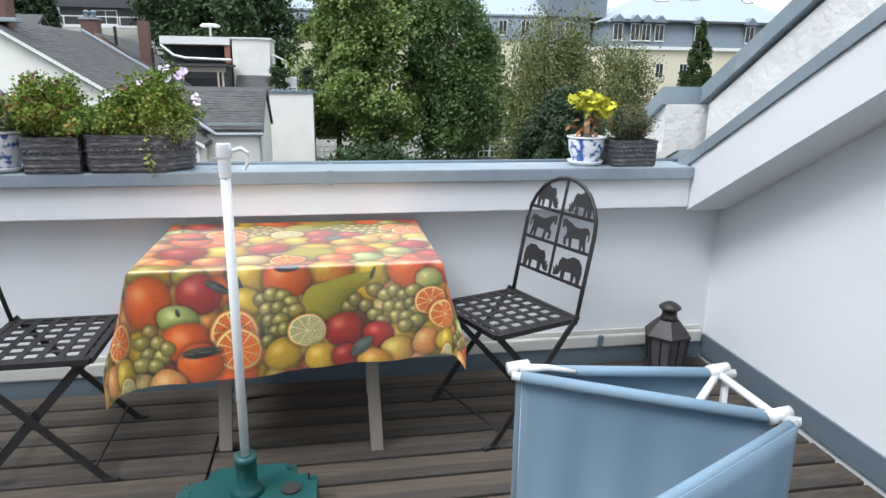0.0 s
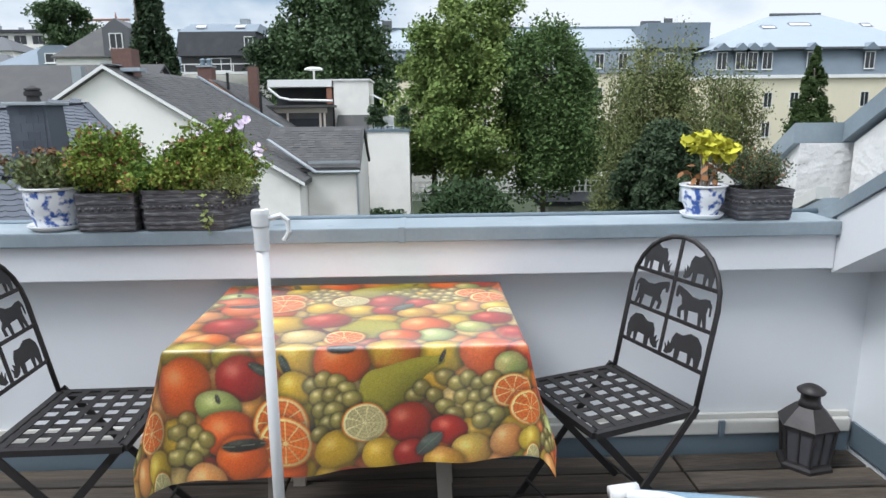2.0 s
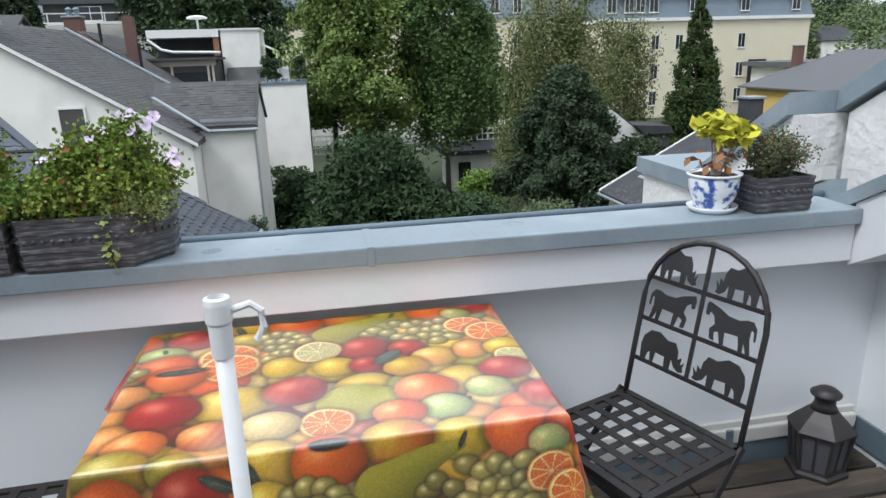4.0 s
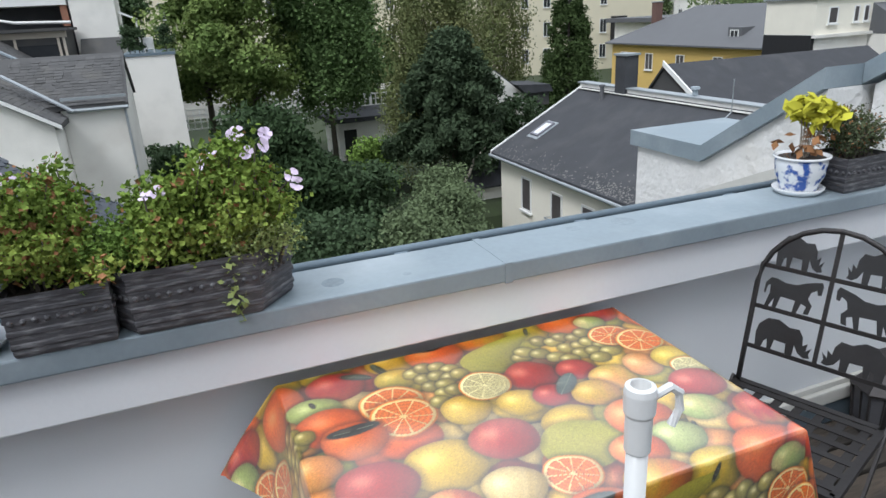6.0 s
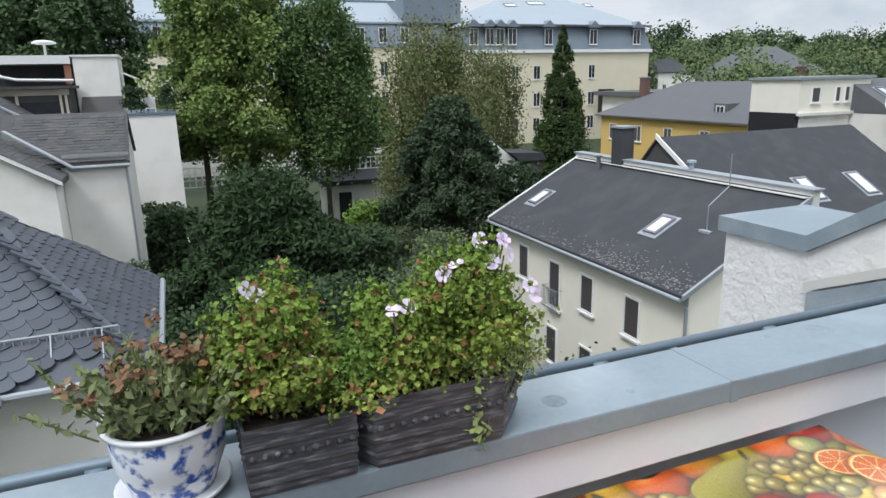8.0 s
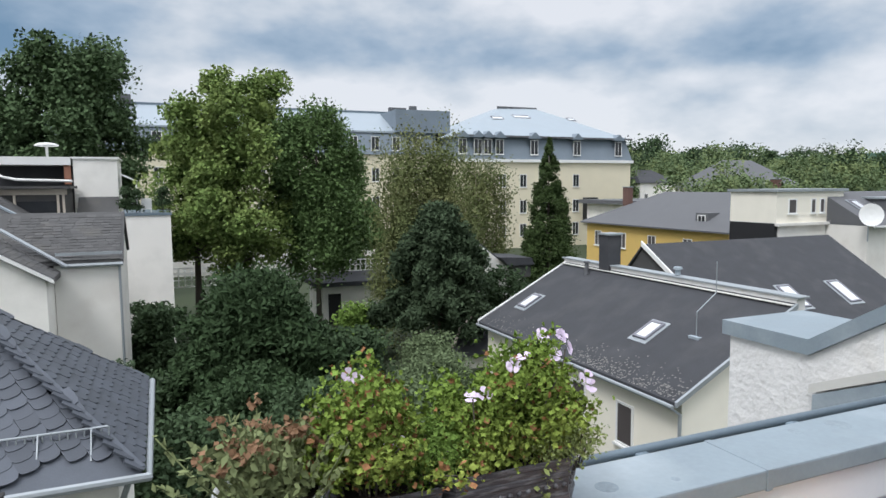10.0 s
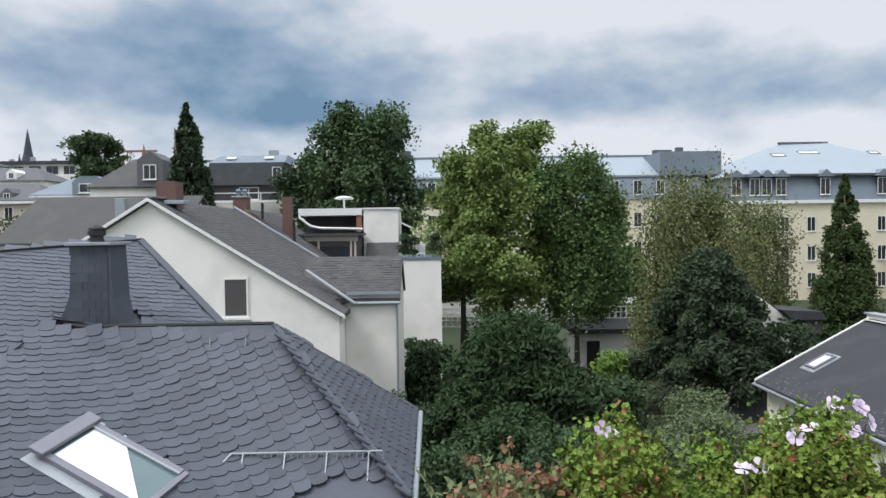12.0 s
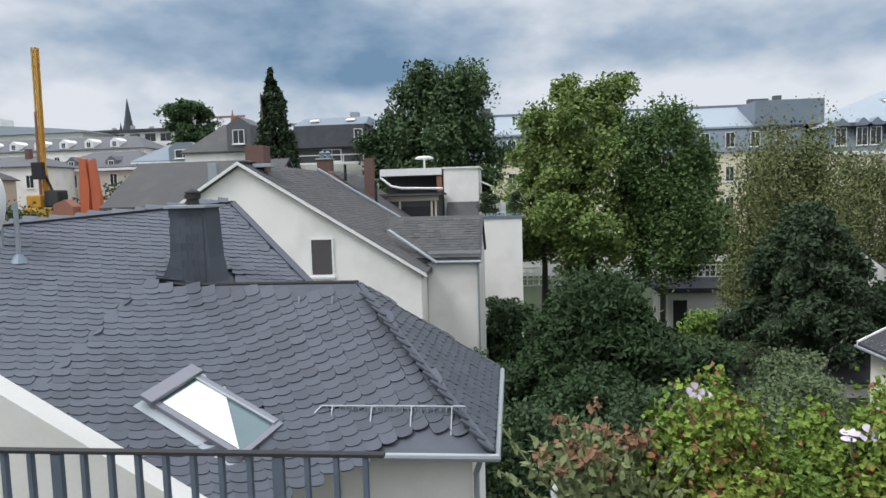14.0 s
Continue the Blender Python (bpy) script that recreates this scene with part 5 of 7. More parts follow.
dr = thing("dark_roof_house", "house with plain dark brown roof", "house")
part("wall", gable_walls(B(), -23.2, -14.5, 36, 44, 1.6, 4.0, "x"), M_WHITEW, dr)
part("roof", gable_roof(B(), -23.2, -14.5, 36, 44, 1.6, 4.0, "x", 0.3, 0.15), M_ROOFSL, dr)
part("house_wall", box(B(), -22.9, -14.8, 36.4, 43.6, G, 1.55), M_WHITEW, dr)
bd = villa("blue_roofed_house", "white house with blue-grey roof and glazed dormer", -44, -34, 74, 82, G, 6.4, 8.7, M_WHITEW, M_LEAD, 4, (3.0,), 2.5)
part("dormer", prism(B(), [(-39.6, 73.4, 6.5), (-36.2, 73.4, 6.5), (-36.2, 73.4, 7.9), (-37.0, 73.4, 8.5), (-38.8, 73.4, 8.5), (-39.6, 73.4, 7.9)], (0, 0, 0), (0, 4, 0)), M_LEAD, bd)
window(bd, -37.9, 73.36, 6.7, 1.9, 1.0, 0)
part("roof_edge", box(B(), -44.3, -33.7, 73.5, 73.62, 6.28, 6.44), M_FRAMEW, bd)
fl = thing("flat_roof_house", "dark grey mansard house with set-back light roof", "house")
part("wall", box(B(), -26.0, -17.6, 76, 86, G, 5.6), M_CREAM2, fl)
part("attic", prism(B(), [(-26.2, 75.6, 7.5), (-17.5, 75.6, 7.5), (-17.7, 76.6, 10.1), (-26.0, 76.6, 10.1)], (0, 0, 0), (0, 9, 0)), M_FELT, fl)
part("terrace_front", box(B(), -25.8, -17.6, 76.2, 85, 5.605, 7.495), M_ROOFSL, fl)
part("upper_roof", prism(B(), [(-26.1, 76.6, 10.105), (-17.5, 76.6, 10.105), (-17.9, 80, 11.3), (-25.7, 80, 11.3)], (0, 0, 0), (0, 4, 0)), M_LEAD, fl)
part("balcony", box(B(), -25.4, -17.2, 74.6, 75.6, 5.5, 5.75), M_FRAMEW, fl)
part("balcony_rail", box(B(), -25.4, -17.2, 74.6, 74.66, 6.5, 6.6), M_FRAMEW, fl)
for xx in (-25.0, -22.4, -19.8, -17.5):
    part("balcony_post", box(B(), xx - 0.05, xx + 0.05, 74.6, 74.66, 5.755, 6.495), M_FRAMEW, fl)
for xx in (-23.9, -19.6):
    part("roof_light", prism(B(), [(xx - 0.5, 77.6, 10.56), (xx + 0.5, 77.6, 10.56), (xx + 0.5, 78.4, 10.84), (xx - 0.5, 78.4, 10.84)], (0, 0, 0), (0, -0.05, 0.12)), M_FRAMEW, fl)
part("roof_hut", box(B(), -20.4, -19.4, 81, 82, 11.305, 12.0), M_PIPE, fl)
window(fl, -18.3, 75.9, 8.0, 1.0, 1.5, 0)
window(fl, -21.5, 76.16, 5.9, 2.2, 1.4, 0)
gd = thing("gabled_dormer_house", "grey-roofed house with white window gable", "house")
part("wall", box(B(), -36.0, -28.0, 70, 78, G, 6.9), M_WHITEW, gd)
part("roof", hip_roof(B(), -36.0, -28.0, 70, 78, 6.905, 10.3, 3.2, 0.3), M_ROOFSL, gd)
part("gable", prism(B(), [(-30.9, 69.4, 6.95), (-28.3, 69.4, 6.95), (-28.3, 69.4, 9.7), (-29.6, 69.4, 10.6), (-30.9, 69.4, 9.7)], (0, 0, 0), (0, 4, 0)), M_ROOFGR, gd)
window(gd, -29.6, 69.36, 7.7, 1.3, 1.5, 0)
bv = villa("beige_villa", "beige villa with grey hipped roof beside the building site", -78, -60.5, 104, 118, -8, 7.7, 10.9, M_OCHRE, M_ROOFGR, 5, (4.6, 0.8), 5.0, win=(1.3, 2.2))
for xx in (-73.5, -66.5):
    part("dormer", prism(B(), [(xx - 1.0, 104.8, 7.9), (xx + 1.0, 104.8, 7.9), (xx + 1.0, 104.8, 9.0), (xx, 104.8, 9.8), (xx - 1.0, 104.8, 9.0)], (0, 0, 0), (0, 4, 0)), M_ROOFGR, bv)
    window(bv, xx, 104.76, 8.1, 1.0, 0.9, 0)
part("cornice", box(B(), -78.3, -60.2, 103.5, 103.62, 7.3, 7.68), M_FRAMEW, bv)
wv = villa("white_villa", "white villa with grey hipped roof", -90, -72.5, 96, 108, -8, 7.8, 9.9, M_WHITEW, M_ROOFGR, 5, (4.6, 0.8), 5.0, win=(1.3, 2.0))
for xx in (-85, -77.5):
    part("chimney", box(B(), xx - 0.4, xx + 0.4, 100, 100.8, 8.8, 10.9), M_BRICK, wv)
nv_ = villa("dark_roofed_villa", "villa with dark hipped roof among trees", -86, -71.8, 80, 90, -8, 5.5, 9.0, M_OCHRE, M_ROOFSL, 4, (2.0,), 5.0)
lr = villa("long_row_house", "long white row of houses with dormered roof", -152, -81, 140, 154, -8, 13.9, 17.4, M_WHITEW, M_ROOFGR, 19, (10.6, 6.4), 6.0, win=(1.3, 2.0))
for k in range(11):
    xx = -148 + 6.0 * k
    d_ = part("dormer", prism(B(), [(xx - 1.0, 140.3, 14.2), (xx + 1.0, 140.3, 14.2), (xx + 1.0, 140.3, 15.8), (xx, 140.3, 16.5), (xx - 1.0, 140.3, 15.8)], (0, 0, 0), (0, 4, 0)), M_FRAMEW, lr)
    window(lr, xx, 140.26, 14.5, 1.0, 1.2, 0)
hl = thing("modern_block", "long pale building with curved metal roof", "building")
part("wall", box(B(), -210, -119, 175, 195, -8, 21.9), M_CREAM2, hl)
part("roof", prism(B(), [(-212, 174, 21.95), (-117.5, 174, 21.95), (-117.5, 174, 22.4), (-128, 174, 23.4), (-140, 174, 24.3), (-155, 174, 25.0), (-175, 174, 25.4), (-212, 174, 25.6)], (0, 0, 0), (0, 22, 0)), M_LIGHTZ, hl)
part("roof_plant_room", box(B(), -200, -151, 178, 190, 25.2, 28.0), M_CREAM2, hl)
for k in range(14):
    window(hl, -205 + 6.2 * k, 174.96, 17.6, 3.2, 2.2, 0)
rw = thing("roof_terrace_row", "long white building with dark roof band", "building")
part("wall", box(B(), -125, -99, 188, 200, -8, 19.4), M_CREAM2, rw)
part("storey", box(B(), -124, -100, 189, 199, 19.405, 22.9), M_WHITEW, rw)
part("roof", box(B(), -125.5, -98.5, 187.5, 200.5, 22.905, 23.7), M_FELT, rw)
for k in range(5):
    window(rw, -121.5 + 4.8 * k, 188.96, 20.0, 3.4, 2.4, 0)
for k in range(4):
    part("roof_vent", box(B(), -121 + 6 * k, -120 + 6 * k, 192, 193, 23.705, 24.8 + 0.5 * (k % 2)), M_PIPE, rw)
for k, (x0, x1, y0, ev, rg) in enumerate(((-97, -84, 196, 17.5, 21.5), (-80, -66, 190, 17.0, 21.0), (-62, -50, 150, 11.5, 14.8), (-52, -40, 130, 9.0, 12.0))):
    villa("town_house", "distant pale house with grey hipped roof", x0, x1, y0, y0 + 12, -8, ev, rg, M_WHITEW if k % 2 else M_CREAM2, M_ROOFGR, 4, (ev - 3.2,), 4.0, win=(1.2, 1.9))
chh = thing("church", "distant church with pointed green spire", "church")
part("tower", box(B(), -183.4, -178.8, 299, 303.4, -8, 36), M_OCHRE, chh)
part("spire", lathe(B(), [(3.0, 36.005), (2.0, 39.5), (0.08, 51.5)], 8, -181.1, 301), M_SLATE_D, chh)
for s in (-1, 1):
    part("pinnacle", lathe(B(), [(0.8, 36.005), (0.1, 40.0)], 6, -181.1 + s * 2.8, 299.2), M_SLATE_D, chh)
dg = thing("drilling_rig", "yellow drilling rig with tall lattice mast", "drilling rig")
MB, MT = Vector((-67.6, 90, -3.0)), Vector((-67.3, 90, 24.0))
for sx_ in (-0.27, 0.27):
    for sy_ in (-0.27, 0.27):
        o_ = Vector((sx_, sy_, 0))
        part("mast_chord", flatbar(B(), MB + o_, MT + o_, 0.20, 0.20, (0, 1, 0)), M_YELLOWM, dg)
for k in range(26):
    f0, f1 = k / 26, (k + 1) / 26
    s = 0.27 if k % 2 else -0.27
    part("mast_brace", flatbar(B(), MB.lerp(MT, f0) + Vector((-s, -0.27, 0)), MB.lerp(MT, f1) + Vector((s, -0.27, 0)), 0.16, 0.1, (0, 1, 0)), M_YELLOWM, dg)
part("mast_rail", flatbar(B(), MB + Vector((0, 0.2, 0)), MT + Vector((0, 0.2, 0)), 0.5, 0.2, (0, 1, 0)), M_YELLOWM, dg)
part("drill_rod", tube(B(), [(-67.6, 89.1, -6), (-67.3, 89.1, 15)], 0.16), M_TERRA, dg)
part("rotary_head", box(B(), -68.4, -66.7, 88.8, 89.5, 5.6, 8.0, 0.1), M_BLACK, dg)
part("body", box(B(), -69.6, -64.8, 88, 92, -1.4, 1.6, 0.3), M_YELLOWM, dg)
part("engine_cover", box(B(), -69.2, -67.0, 88.4, 91.6, 1.605, 3.4, 0.25), M_YELLOWM, dg)
part("cab", box(B(), -66.3, -64.2, 88.2, 90.4, 1.605, 4.0, 0.2), M_DARKGLASS, dg)
part("boom", flatbar(B(), (-66.6, 90, 1.7), (-67.4, 90, 9.0), 0.4, 0.4, (0, 1, 0)), M_YELLOWM, dg)
part("ram", flatbar(B(), (-65.2, 89.8, 1.7), (-67.2, 89.8, 6.6), 0.24, 0.24, (0, 1, 0)), M_BLACK, dg)
for y_ in (88.2, 90.8):
    part("track", box(B(), -71, -63.6, y_, y_ + 1.1, -8.0, -1.42, 0.3), M_BLACK, dg)
eg = thing("excavator", "orange excavator with folded arm", "excavator")
part("arm", prism(B(), [(-59.5, 86, -2.0), (-58.5, 86, -2.0), (-58.0, 86, 4.0), (-58.3, 86, 8.0), (-59.2, 86, 8.2), (-59.4, 86, 4.0)], (0, 0, 0), (0, 0.7, 0)), M_ORANGE, eg)
part("arm", prism(B(), [(-57.7, 86.2, -2.0), (-56.5, 86.2, -2.0), (-56.7, 86.2, 3.0), (-57.3, 86.2, 8.0), (-58.1, 86.2, 7.6), (-57.9, 86.2, 3.0)], (0, 0, 0), (0, 0.7, 0)), M_ORANGE, eg)
part("body", box(B(), -60, -55.5, 84.5, 88, -8.0, -2.005, 0.2), M_ORANGE, eg)
part("bucket", prism(B(), [(-63.0, 85, 0.4), (-59.8, 85, 0.4), (-59.9, 85, 1.6), (-61.0, 85, 2.6), (-62.6, 85, 2.0)], (0, 0, 0), (0, 2, 0)), M_TERRA, eg)
part("bucket_arm", flatbar(B(), (-60.2, 85.9, -3.0), (-61.2, 85.9, 0.6), 0.5, 0.5, (0, 1, 0)), M_ORANGE, eg)
for x, y, h in ((-112, 260, 35.2),):
    ck = thing("tower_crane", "distant orange tower crane", "crane")
    part("mast", box(B(), x - 0.6, x + 0.6, y - 0.6, y + 0.6, -8, h - 0.01), M_TERRA, ck)
    part("jib", box(B(), x - 14, x + 5, y - 0.5, y + 0.5, h, h + 0.7), M_TERRA, ck)
    part("peak", tube(B(), [(x, y, h + 0.7), (x, y, h + 3)], 0.5, 6, 0.1), M_TERRA, ck)
# roofs beyond the cream building
vi = villa("far_villa", "distant white villa with grey hipped roof", 108, 130, 104, 122, -8, 0.5, 7.0, M_WHITEW, M_ROOFGR, 5, (-3.0,), 7.0)
villa("far_house", "distant white house with dark roof", 96, 106, 118, 128, -8, 2.0, 5.0, M_WHITEW, M_FELT, 3, (-2.0,), 3.0)
cr = thing("low_roof_building", "long low white building with grey flat roof", "building")
part("wall", box(B(), 62, 120, 78, 90, -8, -1.2), M_WHITEW, cr)
part("roof", box(B(), 61, 121, 77, 91, -1.195, -0.6), M_ROOFGR, cr)
chimney(cr, 92, 80, -0.6, 2.4, 1.2, 1.2, M_BRICK, 0)

# plants, chair and pergola on the white block
wc = thing("roof_chair", "white plastic garden chair on the block's roof", "chair", -1.9, 47.0, 0.0)
part("seat", box(B(), -0.3, 0.3, -0.3, 0.3, 0.40, 0.45, 0.02), M_FRAMEW, wc)
part("backrest", box(B(), -0.3, 0.3, 0.26, 0.32, 0.45, 1.1, 0.02), M_FRAMEW, wc)
for sx_ in (-0.26, 0.26):
    for sy_ in (-0.26, 0.26):
        part("leg", box(B(), sx_ - 0.03, sx_ + 0.03, sy_ - 0.03, sy_ + 0.03, 0.06, 0.40), M_FRAMEW, wc)
for x, s in ((-3.0, 51), (-0.95, 52), (-2.5, 53)):
    tree("potted_shrub", "green potted shrub on the roof terrace", x, 46.9, 0.06, 1.7, 0.5, L_SHRUB, 900, 0.13, s, shape="dome", clump=0.18, bare=0.15, trunk=0.03, cat="shrub", clumps=14)

# ---- table with printed cloth ----
TX0, TX1, TY0, TY1, TZ = -0.385, 0.602, 2.535, 3.205, 0.757
tb = thing("garden_table", "weathered grey wooden folding garden table", "table")
part("tabletop", box(B(), TX0 + 0.02, TX1 - 0.02, TY0 + 0.02, TY1 - 0.02, TZ - 0.035, TZ - 0.006, 0.005), M_TABLEWOOD, tb)
for x, y in ((-0.168, 2.72), (0.389, 2.64), (-0.16, 3.10), (0.40, 3.10)):
    part("leg", flatbar(B(), (x, y, 0.0), (x + (0.03 if x < 0 else -0.03), y + (0.05 if y < 2.9 else -0.05), TZ - 0.036), 0.045, 0.03, (0, 1, 0)), M_TABLEWOOD, tb)
part("stretcher", box(B(), -0.15, 0.40, 2.86, 2.89, 0.30, 0.35), M_TABLEWOOD, tb)
part("stretcher", box(B(), -0.15, 0.40, 2.66, 2.685, 0.42, 0.47), M_TABLEWOOD, tb)


def cloth_colours(us, vs):
    """The printed fruit on a grid: us across, vs down over the front edge, in metres."""
    rng = np.random.default_rng(5)
    col = np.empty((len(vs), len(us), 3))
    col[:] = (0.16, 0.09, 0.025)

    def window_of(cu, cv, r):
        i0, i1 = np.searchsorted(us, (cu - r, cu + r))
        j0, j1 = np.searchsorted(vs, (cv - r, cv + r))
        return i0, i1, j0, j1

    def ball(cu, cv, ru, rv, ang, rgb, lit=0.35, rim=0.4, blush=None, amount=0.7, shade=True):
        i0, i1, j0, j1 = window_of(cu, cv, max(ru, rv) * 1.25)
        if i1 <= i0 or j1 <= j0:
            return None
        p, q = np.meshgrid(us[i0:i1] - cu, vs[j0:j1] - cv)
        ca, sa = math.cos(ang), math.sin(ang)
        a, b = (p * ca + q * sa) / ru, (-p * sa + q * ca) / rv
        th = np.arctan2(b, a)
        d = np.hypot(a, b) * (1 + 0.018 * np.sin(3 * th + cu * 50) + 0.012 * np.sin(5 * th + cv * 70))
        view = col[j0:j1, i0:i1]
        if shade:
            ring = np.clip((d - 0.98) / 0.24, 0, 1)
            view *= np.where(d > 0.98, 0.55 + 0.45 * ring, 1.0)[..., None]
        h = np.sqrt(np.clip(1 - d ** 2, 0, 1))[..., None]
        hi = np.exp(-(((p / ru + 0.30) ** 2 + (q / rv + 0.36) ** 2) / 0.09))[..., None]
        side = (0.90 - 0.22 * (p / ru) - 0.16 * (q / rv))[..., None]
        base = np.broadcast_to(np.array(rgb, float), p.shape + (3,))
        if blush is not None:
            f = np.clip(0.45 + 0.8 * np.sin(a * 1.9 + cu * 40) * np.cos(b * 1.6 + cv * 30) + 0.12 * np.sin(a * 17 + 3 * b), 0, 1)[..., None] * amount
            base = base * (1 - f) + np.array(blush) * f
        c = base * (rim + (1 - rim) * h ** 0.8) * side + hi * lit * np.array([0.62, 0.56, 0.42])
        al = np.clip((1 - d) / 0.035, 0, 1)[..., None]
        view[:] = view * (1 - al) + np.clip(c, 0.003, 1) * al
        return a, b, d, th, view

    def slice_(cu, cv, r, flesh=(0.86, 0.27, 0.03), pith=(0.88, 0.68, 0.34), n=10, ang=0.0):
        g = ball(cu, cv, r, r * 0.97, 0, (0.80, 0.30, 0.03), 0.0, 0.9)
        if g is None:
            return
        ball(cu, cv, r * 0.94, r * 0.91, 0, pith, 0.0, 0.97, shade=False)
        a, b, d, th, view = g
        seg = (np.abs(np.sin((th + ang) * n / 2)) > 0.10 + 0.05 / np.maximum(d, 0.1)) & (d < 0.83) & (d > 0.09)
        tone = 0.84 + 0.16 * np.sin(th * 43 + 4 * np.sin(d * 21)) + 0.10 * np.sin(d * 37)
        view[seg] = np.array(flesh) * tone[seg][:, None]

    def grapes(spots, r):
        for gu, gv in spots:
            g = 0.75 + 0.5 * rng.random()
            ball(gu, gv, r * (0.9 + 0.2 * rng.random()), r, 0, (0.46 * g, 0.40 * g, 0.13 * g), 0.65, 0.22, (0.50, 0.36, 0.10), 0.35)

    def leaf(cu, cv, r, ang, rgb=(0.055, 0.075, 0.05), wide=0.34):
        g = ball(cu, cv, r, r * wide, ang, rgb, 0.12, 0.5, (0.22, 0.26, 0.22), 0.5)
        if g is not None:
            a, b, d, th, view = g
            view[(d < 1) & (np.abs(b) < 0.05)] = (0.24, 0.27, 0.21)

    def pear(cu, cv, r, du, dv, rgb):
        for k in range(15):
            f = k / 14
            rr = r * (1 - 0.80 * f ** 0.8)
            ball(cu + du * f, cv + dv * f - 0.012 * math.sin(3.1 * f), rr, rr * 0.95, 0, rgb, 0.0, 0.82, (0.50, 0.40, 0.05), 0.25, shade=k == 0)
        leaf(cu + du * 1.04, cv + dv * 1.12, 0.024, -1.2, (0.05, 0.03, 0.015), 0.25)

    apple_g, apple_r, quince, peach = (0.50, 0.56, 0.20), (0.52, 0.035, 0.02), (0.70, 0.46, 0.05), (0.86, 0.42, 0.14)
    lemon, pear_g, orange_, pale = (0.78, 0.55, 0.05), (0.45, 0.41, 0.06), (0.84, 0.21, 0.012), (0.80, 0.62, 0.30)
    fill = (quince, orange_, peach, lemon, pear_g, peach, (0.40, 0.06, 0.03), pale)
    for i in range(-5, 18):
        for j in range(-11, 7):
            ball(i * 0.115 + 0.055 * (j % 2) + rng.normal(0, 0.012), j * 0.100 + rng.normal(0, 0.012), 0.072 + 0.012 * rng.random(), 0.068 + 0.010 * rng.random(), rng.random() * 3, fill[int(rng.integers(len(fill)))], 0.3, 0.25, quince, 0.3)
    for row_ in (-2, -1, 0, 1):
        for cell_u in (-1.09, 0.0, 1.09):
            ou, ov = cell_u + 0.078 * row_, 0.685 * row_

            def at_(cu, cv, r, rgb, blush=None, squash=0.93, lit=0.4, rim=0.36):
                ball(ou + cu, ov + cv, r, r * squash, 0.2, rgb, lit, rim, blush)

            # the part of the repeat above the front row
            pear(ou + 0.545, ov - 0.15, 0.088, 0.24, 0.05, pear_g)
            at_(0.267, -0.205, 0.090, lemon, quince)
            at_(0.410, -0.235, 0.078, apple_r, (0.70, 0.20, 0.10))
            at_(0.120, -0.20, 0.085, apple_r, (0.62, 0.16, 0.05))
            at_(0.712, -0.178, 0.078, orange_, peach)
            at_(0.920, -0.235, 0.068, apple_r, (0.65, 0.14, 0.06))
            at_(0.856, -0.153, 0.055, apple_g, pale)
            at_(0.742, -0.085, 0.060, apple_g, (0.60, 0.62, 0.30))
            at_(0.640, -0.080, 0.062, orange_, peach)
            slice_(ou + 0.480, ov - 0.075, 0.062, n=11)
            at_(0.36, -0.09, 0.066, pale, quince)
            at_(0.23, -0.08, 0.062, peach, apple_r)
            at_(0.09, -0.07, 0.066, peach, orange_)
            at_(0.985, -0.09, 0.072, apple_r, quince)
            # front row
            at_(0.065, 0.010, 0.075, quince, pear_g)
            at_(0.180, 0.025, 0.055, pear_g, quince)
            at_(0.363, 0.033, 0.070, quince, lemon)
            at_(0.760, 0.030, 0.070, lemon, pear_g)
            at_(0.622, 0.018, 0.078, quince, orange_)
            at_(0.480, 0.048, 0.080, orange_, (0.80, 0.26, 0.02))
            leaf(ou + 0.480, ov + 0.006, 0.042, 0.0, (0.030, 0.028, 0.015), 0.42)
            at_(0.890, 0.028, 0.086, orange_, (0.86, 0.28, 0.03))
            at_(1.000, 0.030, 0.060, apple_r, orange_)
            at_(0.045, 0.110, 0.078, orange_, (0.82, 0.28, 0.02), 1.15)
            at_(0.203, 0.089, 0.074, apple_r, (0.66, 0.16, 0.05))
            leaf(ou + 0.262, ov + 0.066, 0.042, 0.5)
            leaf(ou + 0.325, ov + 0.055, 0.036, 1.2)
            at_(0.350, 0.121, 0.055, lemon, pear_g)
            at_(0.135, 0.171, 0.068, apple_g, (0.60, 0.62, 0.28), 0.78)
            leaf(ou + 0.135, ov + 0.145, 0.014, 1.3, (0.05, 0.05, 0.02), 0.5)
            pear(ou + 0.597, ov + 0.140, 0.074, 0.155, -0.090, pear_g)
            at_(0.947, 0.070, 0.046, apple_g, pale)
            at_(0.715, 0.230, 0.070, (0.24, 0.10, 0.03))
            at_(0.30, 0.36, 0.08, orange_)
            at_(0.161, 0.252, 0.088, orange_, (0.72, 0.16, 0.01), 0.85)
            slice_(ou + 0.309, ov + 0.221, 0.080, n=10)
            slice_(ou + 0.318, ov + 0.282, 0.080, n=10, ang=0.3)
            at_(0.195, 0.320, 0.075, orange_, (0.86, 0.30, 0.03))
            leaf(ou + 0.200, ov + 0.283, 0.062, -0.05, (0.035, 0.038, 0.028), 0.30)
            grapes([(ou + a, ov + b) for a, b in ((0.400, 0.115), (0.430, 0.100), (0.465, 0.110), (0.490, 0.135), (0.415, 0.150), (0.450, 0.150), (0.480, 0.170), (0.420, 0.190), (0.455, 0.195), (0.505, 0.165), (0.440, 0.232), (0.415, 0.262), (0.468, 0.228))], 0.027)
